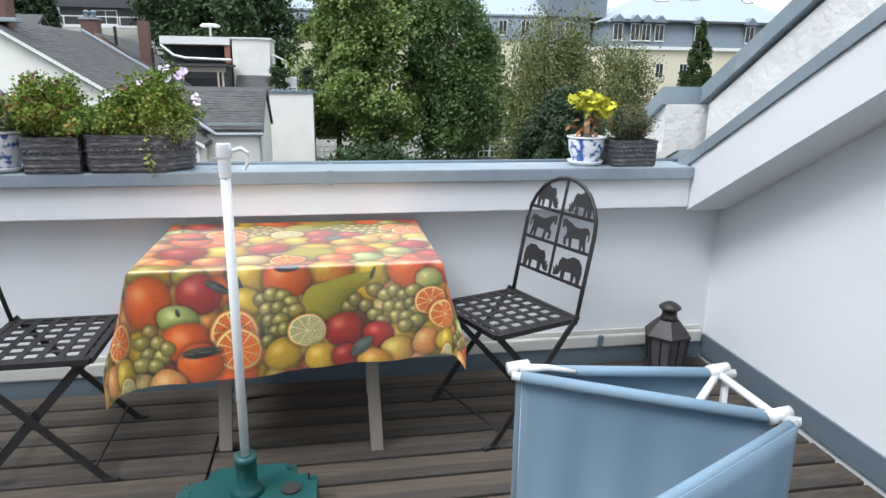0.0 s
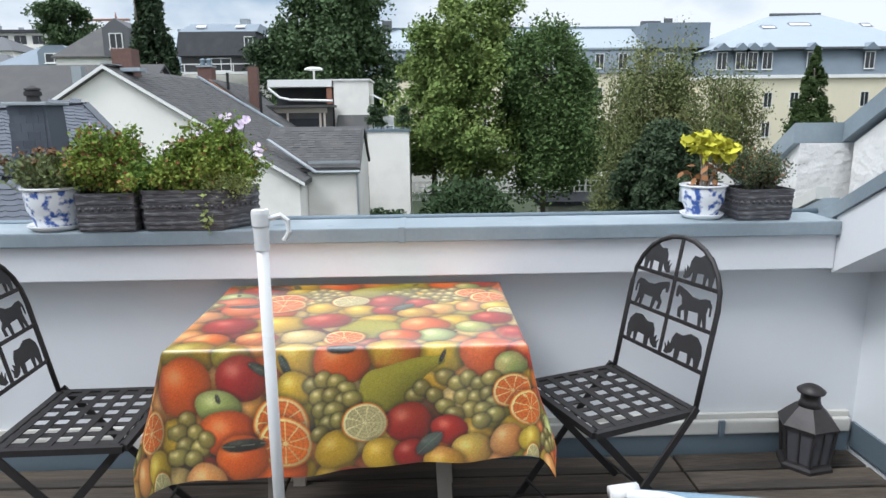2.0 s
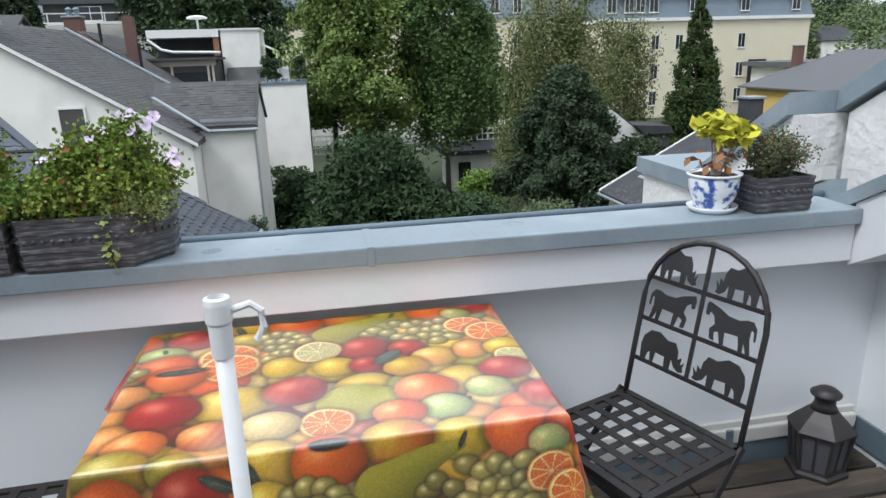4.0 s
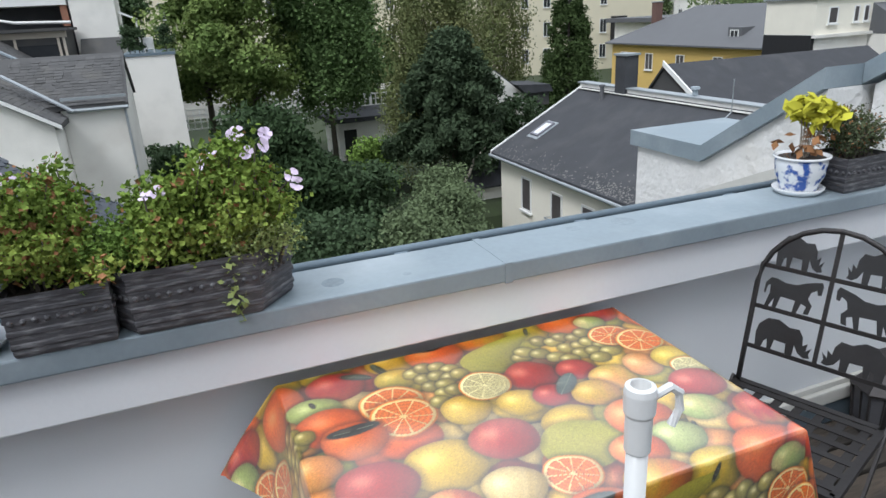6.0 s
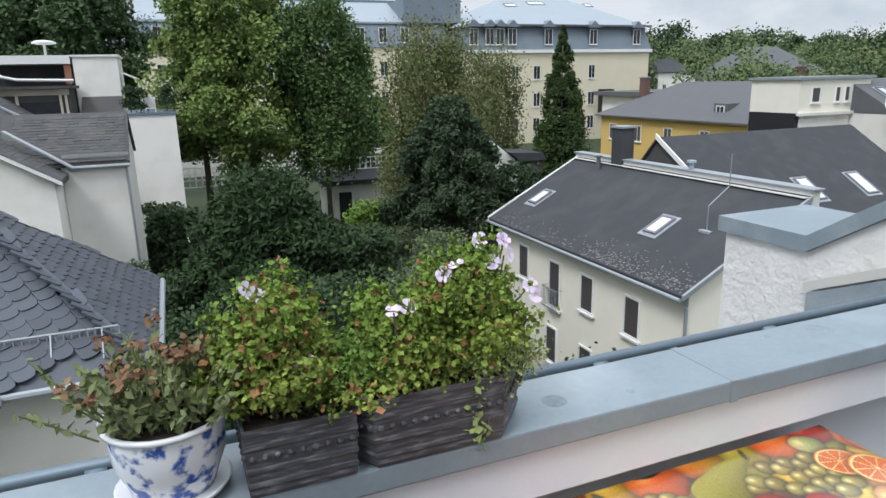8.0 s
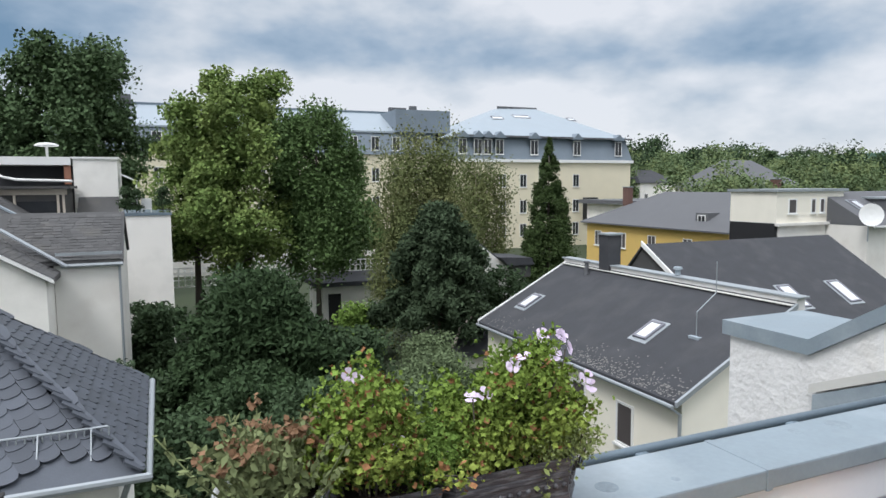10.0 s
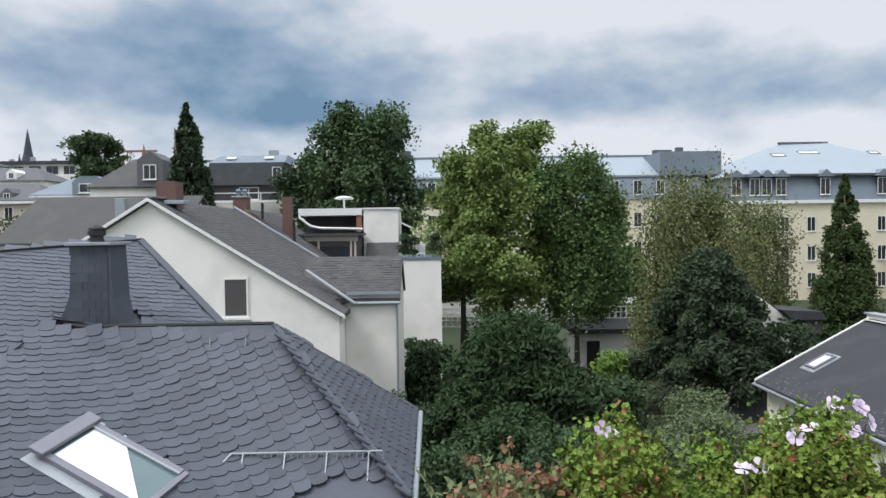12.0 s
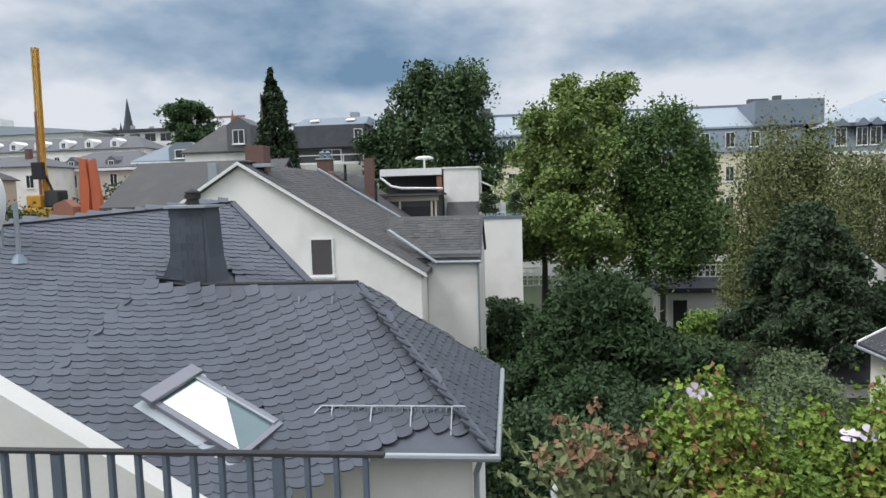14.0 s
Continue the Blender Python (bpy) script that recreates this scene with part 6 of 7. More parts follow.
            grapes([(ou + a, ov + b) for a, b in ((0.680, 0.165), (0.700, 0.140), (0.735, 0.165), (0.765, 0.105), (0.800, 0.125), (0.830, 0.110), (0.862, 0.130), (0.895, 0.115), (0.815, 0.170), (0.850, 0.175), (0.885, 0.165), (0.905, 0.195), (0.835, 0.210), (0.870, 0.215), (0.765, 0.200), (0.790, 0.225), (0.905, 0.235), (0.865, 0.250))], 0.027)
            grapes([(ou + a, ov + b) for a, b in ((0.045, 0.205), (0.020, 0.240), (0.065, 0.245), (0.035, 0.280), (0.075, 0.290), (0.015, 0.310), (0.055, 0.320), (0.095, 0.265))], 0.026)
            slice_(ou + 0.955, ov + 0.160, 0.060, n=9)
            slice_(ou + 1.010, ov + 0.218, 0.066, n=9)
            at_(0.661, 0.250, 0.068, apple_r, (0.60, 0.10, 0.03), 1.0)
            at_(0.775, 0.274, 0.053, (0.60, 0.05, 0.02), apple_r)
            at_(0.458, 0.317, 0.060, lemon, quince, 1.0)
            slice_(ou + 0.539, ov + 0.242, 0.066, (0.66, 0.58, 0.32), (0.84, 0.76, 0.44), n=9)
            at_(0.584, 0.345, 0.058, lemon, quince)
            at_(0.665, 0.350, 0.050, apple_r)
            at_(0.838, 0.345, 0.062, (0.82, 0.60, 0.16), peach)
            at_(0.760, 0.385, 0.060, quince, peach)
            at_(0.939, 0.325, 0.050, peach, (0.84, 0.52, 0.22), 1.15)
            leaf(ou + 0.718, ov + 0.322, 0.050, -0.8, (0.16, 0.19, 0.17), 0.46)
            at_(0.09, 0.390, 0.062, peach, (0.85, 0.55, 0.25))
            at_(1.03, 0.330, 0.060, (0.78, 0.60, 0.10), lemon)
            slice_(ou + 1.035, ov + 0.385, 0.050, (0.70, 0.62, 0.34), (0.84, 0.76, 0.44), n=8)
    col *= 1 + 0.07 * rng.normal(size=col.shape[:2])[..., None]
    return np.clip(col * 1.08, 0.004, 0.95) ** 1.42


W, D = TX1 - TX0, TY1 - TY0
SO, FO, BO, ST = 0.235, 0.385, 0.05, 0.0027
ss = np.arange(-SO, W + SO + 1e-6, ST)
tt = np.arange(-FO, D + BO + 1e-6, ST)
S, T = np.meshgrid(ss, tt)
a = np.maximum(np.maximum(-S, S - W), 0)
b = np.maximum(np.maximum(-T, T - D), 0)
sx = np.where(S < 0, -1, np.where(S > W, 1, 0))
sy = np.where(T < 0, -1, np.where(T > D, 1, 0))
b = b * (1.04 - 0.17 * np.clip(S / W, 0, 1))
hang = np.hypot(a, b)
corner = np.where(hang > 0, 2 * a * b / np.maximum(hang, 1e-6) ** 2, 0)
edge = np.minimum(hang / 0.012, 1)
X = TX0 + np.clip(S, 0, W) + sx * (0.006 * edge + 0.10 * a + 0.16 * corner * hang) + 0.006 * np.sin(T * 21) * np.minimum(a * 6, 1) * sx
Y = TY0 + np.clip(T, 0, D) + sy * (0.006 * edge + 0.06 * b + 0.10 * corner * hang) + (0.010 * np.sin(S * 12 + 0.6) + 0.006 * np.sin(S * 29)) * np.minimum(b * 4, 1)
flare = np.clip((T - 0.55 * D) / (0.45 * D), 0, 1) ** 1.5 * (S < 0)
X = X - 0.55 * a * flare
Y = np.minimum(Y, 3.258)
Z = TZ - np.maximum(hang - 0.006, 0) * (0.985 - 0.05 * corner) + 0.0009 * np.sin(S * 40) * np.sin(T * 33) * (hang == 0) - 0.0012 * (hang > 0)
nv, nu = S.shape
idx = np.arange(nv * nu).reshape(nv, nu)
faces = np.stack([idx[:-1, :-1], idx[:-1, 1:], idx[1:, 1:], idx[1:, :-1]], -1).reshape(-1, 4)
verts = np.stack([X, Y, Z], -1).reshape(-1, 3)
me = bpy.data.meshes.new("tablecloth")
me.vertices.add(len(verts))
me.vertices.foreach_set("co", verts.ravel())
me.loops.add(len(faces) * 4)
me.loops.foreach_set("vertex_index", faces.ravel().astype(np.int32))
me.polygons.add(len(faces))
me.polygons.foreach_set("loop_start", np.arange(0, len(faces) * 4, 4, dtype=np.int32))
me.polygons.foreach_set("use_smooth", np.ones(len(faces), dtype=bool))
me.update(calc_edges=True)
cols = cloth_colours(ss, -tt[::-1])[::-1].reshape(-1, 3)
at = me.color_attributes.new("print", "FLOAT_COLOR", "POINT")
at.data.foreach_set("color", np.concatenate([cols, np.ones((len(cols), 1))], 1).ravel().astype(np.float32))
m = bpy.data.materials.new("printed_oilcloth")
m.use_nodes = True
t = m.node_tree
ca = t.nodes.new("ShaderNodeVertexColor")
ca.layer_name = "print"
bs_ = t.nodes["Principled BSDF"]
bs_.inputs["Roughness"].default_value = 0.34
bs_.inputs["Specular IOR Level"].default_value = 0.9
bs_.inputs["Coat Weight"].default_value = 1.0
bs_.inputs["Coat IOR"].default_value = 2.2
bs_.inputs["Coat Roughness"].default_value = 0.22
t.links.new(ca.outputs["Color"], bs_.inputs["Base Color"])
nz_ = t.nodes.new("ShaderNodeTexNoise")
nz_.inputs["Scale"].default_value = 14
bp_ = t.nodes.new("ShaderNodeBump")
bp_.inputs["Strength"].default_value = 0.12
bp_.inputs["Distance"].default_value = 0.01
t.links.new(nz_.outputs["Fac"], bp_.inputs["Height"])
t.links.new(bp_.outputs["Normal"], bs_.inputs["Normal"])
me.materials.append(m)
cloth = new("tablecloth", me)
tagged(cloth, "glossy oilcloth with colourful fruit print on the table", "tablecloth")


# ---- folding chairs ----
def bistro_chair(x, y, rz, label):
    """Folding iron chair, its front along local +x."""
    c = thing("folding_chair", label, "chair", x, y, 0, rz, "chairs at the table")
    w, d, z = 0.205, 0.19, 0.45
    bm = B()
    for p, q in (((-d, -w), (d, -w)), ((d, -w), (d, w)), ((d, w), (-d, w)), ((-d, w), (-d, -w))):
        flatbar(bm, (*p, z - 0.008), (*q, z - 0.008), 0.022, 0.020)
    part("seat_frame", bm, M_IRON, c)
    for k in range(7):
        yy = -w + 2 * w * (k + 0.5) / 7
        part("seat_strip", box(B(), -d + 0.008, d - 0.008, yy - 0.012, yy + 0.012, z - 0.004, z - 0.001), M_IRON, c)
    for k in range(6):
        xx = -d + 2 * d * (k + 0.5) / 6
        part("seat_strip", box(B(), xx - 0.012, xx + 0.012, -w + 0.008, w - 0.008, z - 0.0005, z + 0.0025), M_IRON, c)

    def back(s, h):
        return (-d - 0.005 - 0.14 * (h - z) / 0.53 * 0.75, s, h)

    pts = [back(-w, z - 0.03), back(-w, z + 0.15), back(-w, z + 0.32)]
    for k in range(1, 12):
        th = math.pi * k / 12
        pts.append(back(-w * math.cos(th), z + 0.32 + 0.195 * math.sin(th)))
    pts += [back(w, z + 0.32), back(w, z + 0.15), back(w, z - 0.03)]
    part("back_frame", tube(B(), pts, 0.0085, 8), M_IRON, c, smooth=True)
    for h in (0.115, 0.245, 0.375):
        part("crossbar", flatbar(B(), back(-w, z + h), back(w, z + h), 0.005, 0.013, (0, 0, 1)), M_IRON, c)
    part("centre_bar", flatbar(B(), back(0, z + 0.115), back(0, z + 0.52), 0.012, 0.006, (1, 0, 0)), M_IRON, c)
    # cut-out plates standing on the crossbars
    for s in (-1, 1):
        for h, hw in ((0.115, 0.082), (0.245, 0.082), (0.375, 0.066)):
            out = [(-0.95, 0), (-0.72, 0), (-0.66, 0.22), (-0.55, 0.30), (-0.50, 0.0), (-0.36, 0), (-0.30, 0.34), (0.12, 0.32), (0.16, 0.0), (0.40, 0), (0.42, 0.36), (0.58, 0.14), (0.80, 0.04),
                   (1.0, 0.08), (0.94, 0.20), (1.02, 0.40), (0.84, 0.26), (0.86, 0.50), (0.70, 0.40), (0.66, 0.66), (0.50, 0.86), (0.15, 0.84), (-0.25, 1.0), (-0.65, 0.96), (-0.92, 0.74), (-1.0, 0.45)]
            if h == 0.245:
                out = [(-1.0, 0.42), (-0.98, 0.75), (-0.82, 0.92), (-0.60, 0.92), (-0.30, 0.84), (0.10, 0.86), (0.40, 0.98), (0.72, 1.06), (0.92, 1.10), (0.98, 0.98), (0.96, 0.72), (0.84, 0.70), (0.80, 0.84),
                       (0.62, 0.74), (0.55, 0.52), (0.72, 0.34), (0.66, 0.06), (0.48, 0.04), (0.54, 0.28), (0.36, 0.34), (0.24, 0.0), (0.10, 0.0), (0.14, 0.38), (-0.38, 0.40), (-0.48, 0.0), (-0.62, 0.0),
                       (-0.60, 0.30), (-0.76, 0.0), (-0.90, 0.0), (-0.78, 0.44), (-0.80, 0.70), (-0.90, 0.66), (-0.94, 0.40)]
            flip = -s
            pl = [back(s * (w * 0.48) + flip * p * hw, z + h + 0.006 + q * 0.098) for p, q in out]
            part("ornament_plate", prism(B(), [(p[0] - 0.0012, p[1], p[2]) for p in pl], (0, 0, 0), (0.0024, 0, 0)), M_SILH, c)
    for s in (-1, 1):
        part("leg", flatbar(B(), (-d, s * (w + 0.012), z + 0.01), (d + 0.015, s * (w + 0.012), 0.004), 0.008, 0.024, (0, 0, 1)), M_IRON, c)
        part("leg", flatbar(B(), (d - 0.02, s * (w - 0.018), z - 0.018), (-d - 0.02, s * (w - 0.018), 0.004), 0.008, 0.024, (0, 0, 1)), M_IRON, c)
        part("foot", flatbar(B(), (d + 0.0, s * (w + 0.012), 0.006), (d + 0.05, s * (w + 0.012), 0.006), 0.02, 0.01), M_IRON, c)
    for xx, zz in ((d - 0.02, 0.06), (-d + 0.02, 0.07)):
        part("stretcher", tube(B(), [(xx, -w - 0.01, zz), (xx, w + 0.01, zz)], 0.006, 6), M_IRON, c)
    return c


bistro_chair(0.928, 2.852, 201.3, "dark iron folding chair with cut-out animal-plate back, beside the lantern")
bistro_chair(-0.748, 2.786, 1.5, "dark iron folding chair with woven strap seat beside the table")

# ---- parasol stand ----
ps = thing("parasol_stand", "green plastic parasol base with white pole", "parasol stand", -0.035, 2.195, 0)
bm = B()
box(bm, -0.21, 0.21, -0.24, 0.24, 0.0, 0.12)
vert = [e for e in bm.edges if abs(e.verts[0].co.z - e.verts[1].co.z) > 0.1]
bmesh.ops.bevel(bm, geom=vert, offset=0.07, segments=5, affect="EDGES")
topf = [e for e in bm.edges if e.verts[0].co.z > 0.11 and e.verts[1].co.z > 0.11]
bmesh.ops.bevel(bm, geom=topf, offset=0.03, segments=3, affect="EDGES")
part("base", bm, M_GREENPL, ps)
part("collar", lathe(B(), [(0.052, 0.119), (0.042, 0.135), (0.033, 0.15), (0.031, 0.225), (0.034, 0.227), (0.034, 0.247), (0.024, 0.248)], 20, 0, 0.07), M_GREENPL, ps, smooth=True)
part("pole", tube(B(), [(0, 0.07, 0.125), (0, 0.07, 1.12)], 0.0138, 16), M_WHITETUBE, ps, "white enamelled pole", True)
fit_ = part("joint", lathe(B(), [(0.0165, 1.09), (0.017, 1.14), (0.0195, 1.145), (0.020, 1.172), (0.0185, 1.18), (0.0125, 1.182), (0.012, 1.165)], 36, 0, 0.07), M_WHITEPL, ps, "white plastic tilt joint")
part("hook", tube(B(), [(0.02, 0.07, 1.16), (0.045, 0.07, 1.167), (0.06, 0.07, 1.155), (0.062, 0.07, 1.13), (0.05, 0.07, 1.11)], 0.006, 8), M_WHITEPL, fit_)
part("filler_cap", lathe(B(), [(0.03, 0.119), (0.03, 0.128), (0.018, 0.13)], 16, 0.13, 0.06), M_GAP, ps)
for s in (-1, 1):
    part("handle_recess", box(B(), s * 0.19 - 0.02, s * 0.19 + 0.02, 0.0, 0.10, 0.07, 0.1225, 0.004), M_GREENPL, ps)

# ---- canvas screen on white tubes ----
cs = thing("canvas_screen", "blue canvas folding screen on white tube frame", "windbreak")
P1, P2, P3, P4 = Vector((0.775, 2.155, 0)), Vector((1.358, 2.05, 0)), Vector((1.362, 1.78, 0)), Vector((0.80, 1.455, 0))
HZ = 0.52
for k, (p, q) in enumerate(((P1, P2), (P1 + Vector((0.0, -0.045, 0)), P3), (P3 + Vector((0.0, -0.04, 0)), P4))):
    d_ = (q - p).normalized()
    nrm = Vector((-d_.y, d_.x, 0))
    part("top_tube", tube(B(), [p - d_ * 0.03 + Vector((0, 0, HZ)), q + d_ * 0.05 + Vector((0, 0, HZ))], 0.013, 12), M_WHITETUBE, cs, smooth=True)
    bm = B()
    rows_, cols_ = 10, 26
    grid = []
    for j in range(rows_ + 1):
        r_ = []
        for i in range(cols_ + 1):
            f = -0.005 + 0.985 * i / cols_
            zz = HZ + 0.012 - (HZ - 0.03) * j / rows_
            sag = 0.012 * math.sin(i * 0.9 + k) * (j / rows_) + 0.02 * math.sin(math.pi * i / cols_) * math.sin(math.pi * j / rows_)
            pt = p.lerp(q, f) + nrm * (sag + (0.017 if j == 0 else 0.015))
            r_.append(bm.verts.new((pt.x, pt.y, zz)))
        grid.append(r_)
    for j in range(rows_):
        for i in range(cols_):
            bm.faces.new((grid[j][i], grid[j][i + 1], grid[j + 1][i + 1], grid[j + 1][i]))
    ob = part("canvas", bm, M_BLUECLOTH, cs, smooth=True)
    sm = ob.modifiers.new("thickness", "SOLIDIFY")
    sm.thickness = 0.003
    hem = tube(B(), [p.lerp(q, -0.005) + Vector((0, 0, HZ)), p.lerp(q, 0.97) + Vector((0, 0, HZ))], 0.0165, 12)
    part("hem", hem, M_BLUECLOTH, cs, smooth=True)
    part("bottom_tube", tube(B(), [p + Vector((0, 0, 0.02)), q + Vector((0, 0, 0.02))], 0.012, 8), M_WHITETUBE, cs, smooth=True)
for p in (P2, P3, P4, P1):
    part("post", tube(B(), [p + Vector((0.02, -0.012, 0.0)), p + Vector((0.02, -0.012, HZ - 0.012))], 0.011, 8), M_WHITETUBE, cs, smooth=True)
    part("connector", tube(B(), [p + Vector((-0.03, 0.0, HZ + 0.006)), p + Vector((0.035, 0.01, HZ + 0.012))], 0.021, 10, 0.017), M_WHITEPL, cs, smooth=True)
part("brace", tube(B(), [P2 + Vector((0.0, 0, HZ)), P3 + Vector((0, 0, HZ))], 0.012, 8), M_WHITETUBE, cs, smooth=True)
part("brace", tube(B(), [P2 + Vector((0.0, 0, HZ)), Vector((1.21, 1.93, HZ - 0.05))], 0.012, 8), M_WHITETUBE, cs, smooth=True)
part("cord", tube(B(), [P3 + Vector((-0.06, -0.06, HZ + 0.01)), P3 + Vector((-0.055, -0.075, HZ - 0.06)), P3 + Vector((-0.05, -0.07, HZ - 0.15))], 0.003, 6), M_WHITEPL, cs)
part("tie_cloth", tube(B(), [P1 + Vector((0.0, -0.02, HZ + 0.016)), P1 + Vector((0.08, -0.035, HZ + 0.02)), P1 + Vector((0.16, -0.05, HZ + 0.008))], 0.015, 8, 0.006), M_WHITEPL, cs, smooth=True)

# ---- lantern ----
la = thing("lantern", "dark metal garden lantern with glass sides", "lantern", 1.825, 3.155, 0, 12)
part("base", lathe(B(), [(0.105, 0.0), (0.105, 0.015), (0.092, 0.022), (0.09, 0.03)], 6), M_LANTERN, la)
part("glass", lathe(B(), [(0.082, 0.03), (0.098, 0.17)], 6), M_LANGLASS, la, "smoky glass panes")
part("candle", lathe(B(), [(0.03, 0.03), (0.03, 0.09)], 14), M_REDGLASS, la, "dark red candle")
for k in range(6):
    t_ = math.pi / 3 * k
    part("corner_bar", tube(B(), [(0.088 * math.cos(t_), 0.088 * math.sin(t_), 0.025), (0.104 * math.cos(t_), 0.104 * math.sin(t_), 0.175)], 0.006, 6), M_LANTERN, la)
    t_ += math.pi / 6
    part("pane_bar", tube(B(), [(0.074 * math.cos(t_), 0.074 * math.sin(t_), 0.03), (0.088 * math.cos(t_), 0.088 * math.sin(t_), 0.17)], 0.004, 6), M_LANTERN, la)
part("roof", lathe(B(), [(0.112, 0.172), (0.114, 0.182), (0.085, 0.215), (0.055, 0.245), (0.05, 0.25)], 6), M_LANTERN, la)
part("chimney", lathe(B(), [(0.045, 0.25), (0.036, 0.27), (0.034, 0.30), (0.05, 0.305), (0.052, 0.313), (0.03, 0.33), (0.01, 0.338)], 16), M_LANTERN, la, smooth=True)

# ---- planters ----
def pottery():
    m = mat("blue_white_china", (0.78, 0.80, 0.82), 0.15, var=0.01, bump=0.0, tint=(0.045, 0.105, 0.36), tint_scale=30, tint_lo=0.50, tint_hi=0.60)
    return m


M_CHINA = pottery()
M_CHINAW = mat("white_china", (0.78, 0.79, 0.80), 0.15, var=0.01, bump=0.0)


def china_pot(x, y, r, h, label):
    p = thing("flower_pot", label, "flower pot", x, y, COP_Z)
    part("saucer", lathe(B(), [(r * 0.78, 0.001), (r * 0.90, 0.012), (r * 0.96, 0.022), (r * 0.90, 0.02), (r * 0.5, 0.012)], 28), M_CHINAW, p, "white china saucer", True)
    part("pot", lathe(B(), [(r * 0.68, 0.014), (r * 0.72, 0.03), (r * 0.90, h * 0.5), (r * 0.95, h * 0.85), (r * 0.93, h * 0.93)], 28), M_CHINA, p, smooth=True)
    part("rim", lathe(B(), [(r * 0.93, h * 0.925), (r * 1.03, h * 0.95), (r * 1.04, h), (r * 0.95, h), (r * 0.88, h * 0.93)], 28), M_CHINAW, p, "white rim", True)
    part("soil", lathe(B(), [(r * 0.88, h * 0.90), (r * 0.86, h * 0.94)], 20), M_SOIL, p)
    return p


def box_planter(plan, h, label, x, y):
    """A moulded trough: a plan outline in bands of different reach, with a beaded frieze."""
    p = thing("planter_box", label, "planter", x, y, COP_Z)
    n = len(plan)

    def ring(bm, s, z):
        return [bm.verts.new((q[0] * s, q[1] * s, z)) for q in plan]

    prof = [(0.93, 0.002), (0.96, 0.012), (0.955, 0.02), (0.975, 0.024), (0.972, 0.032), (0.955, 0.035), (0.965, h * 0.36), (0.985, h * 0.38), (0.982, h * 0.44), (0.965, h * 0.46),
            (0.975, h * 0.70), (0.995, h * 0.72), (0.99, h * 0.78), (0.975, h * 0.80), (0.985, h * 0.90), (1.0, h * 0.92), (1.0, h), (0.95, h), (0.93, h * 0.86)]
    bm = B()
    rings = [ring(bm, s, z) for s, z in prof]
    for a_, b_ in zip(rings, rings[1:]):
        for k in range(n):
            bm.faces.new((a_[k], a_[(k + 1) % n], b_[(k + 1) % n], b_[k]))
    bm.faces.new(rings[0][::-1])
    part("trough", bm, M_PLANTER, p)
    bm = B()
    bm.faces.new(ring(bm, 0.94, h * 0.88))
    part("soil", bm, M_SOIL, p)
    bm = B()
    for k in range(n):
        p0, p1 = Vector((*plan[k], 0)) * 0.972, Vector((*plan[(k + 1) % n], 0)) * 0.972
        cnt = int((p1 - p0).length / 0.022)
        for j in range(cnt):
            q = p0.lerp(p1, (j + 0.5) / max(cnt, 1))
            bmesh.ops.create_icosphere(bm, subdivisions=1, radius=0.0075, matrix=Matrix.Translation((q.x, q.y, h * 0.59)))
    part("beading", bm, M_PLANTER, p, smooth=True)
    return p


POT_L = china_pot(-1.032, 3.272, 0.108, 0.160, "blue and white china pot with succulent on the coping")
POT_R = china_pot(1.405, 3.30, 0.086, 0.13, "blue and white china pot with yellow-leaved plant")
box_planter([(-0.105, -0.085), (0.105, -0.085), (0.105, 0.085), (-0.105, 0.085)], 0.140, "small dark grey moulded planter box on the coping", -0.807, 3.255)
box_planter([(-0.155, -0.095), (0.13, -0.095), (0.22, 0.01), (0.22, 0.09), (-0.22, 0.09), (-0.22, 0.0)], 0.148, "long dark grey faceted planter with beaded frieze", -0.52, 3.266)
box_planter([(-0.105, -0.085), (0.105, -0.085), (0.105, 0.085), (-0.105, 0.085)], 0.118, "small dark grey moulded planter with heather", 1.602, 3.285)


def flower(parent, x, y, z, r, rng):
    """Five rounded petals with a dark mark."""
    bm = B()
    tilt = Euler((rng.normal(0.9, 0.35), 0, rng.normal(0, 0.7))).to_matrix()
    for k in range(5):
        t_ = 2 * math.pi * k / 5 + rng.random()
        vs = []
        for f, wd in ((0.12, 0.0), (0.5, 0.36), (0.85, 0.45), (1.0, 0.22), (1.0, -0.22), (0.85, -0.45), (0.5, -0.36)):
            q = Vector((f * math.cos(t_) - wd * math.sin(t_), f * math.sin(t_) + wd * math.cos(t_), 0.15 * f * f + 0.05 * rng.normal())) * r
            vs.append(bm.verts.new(tilt @ q + Vector((x, y, z))))
        bm.faces.new(vs)
    return part("flower", bm, M_PETAL, parent)


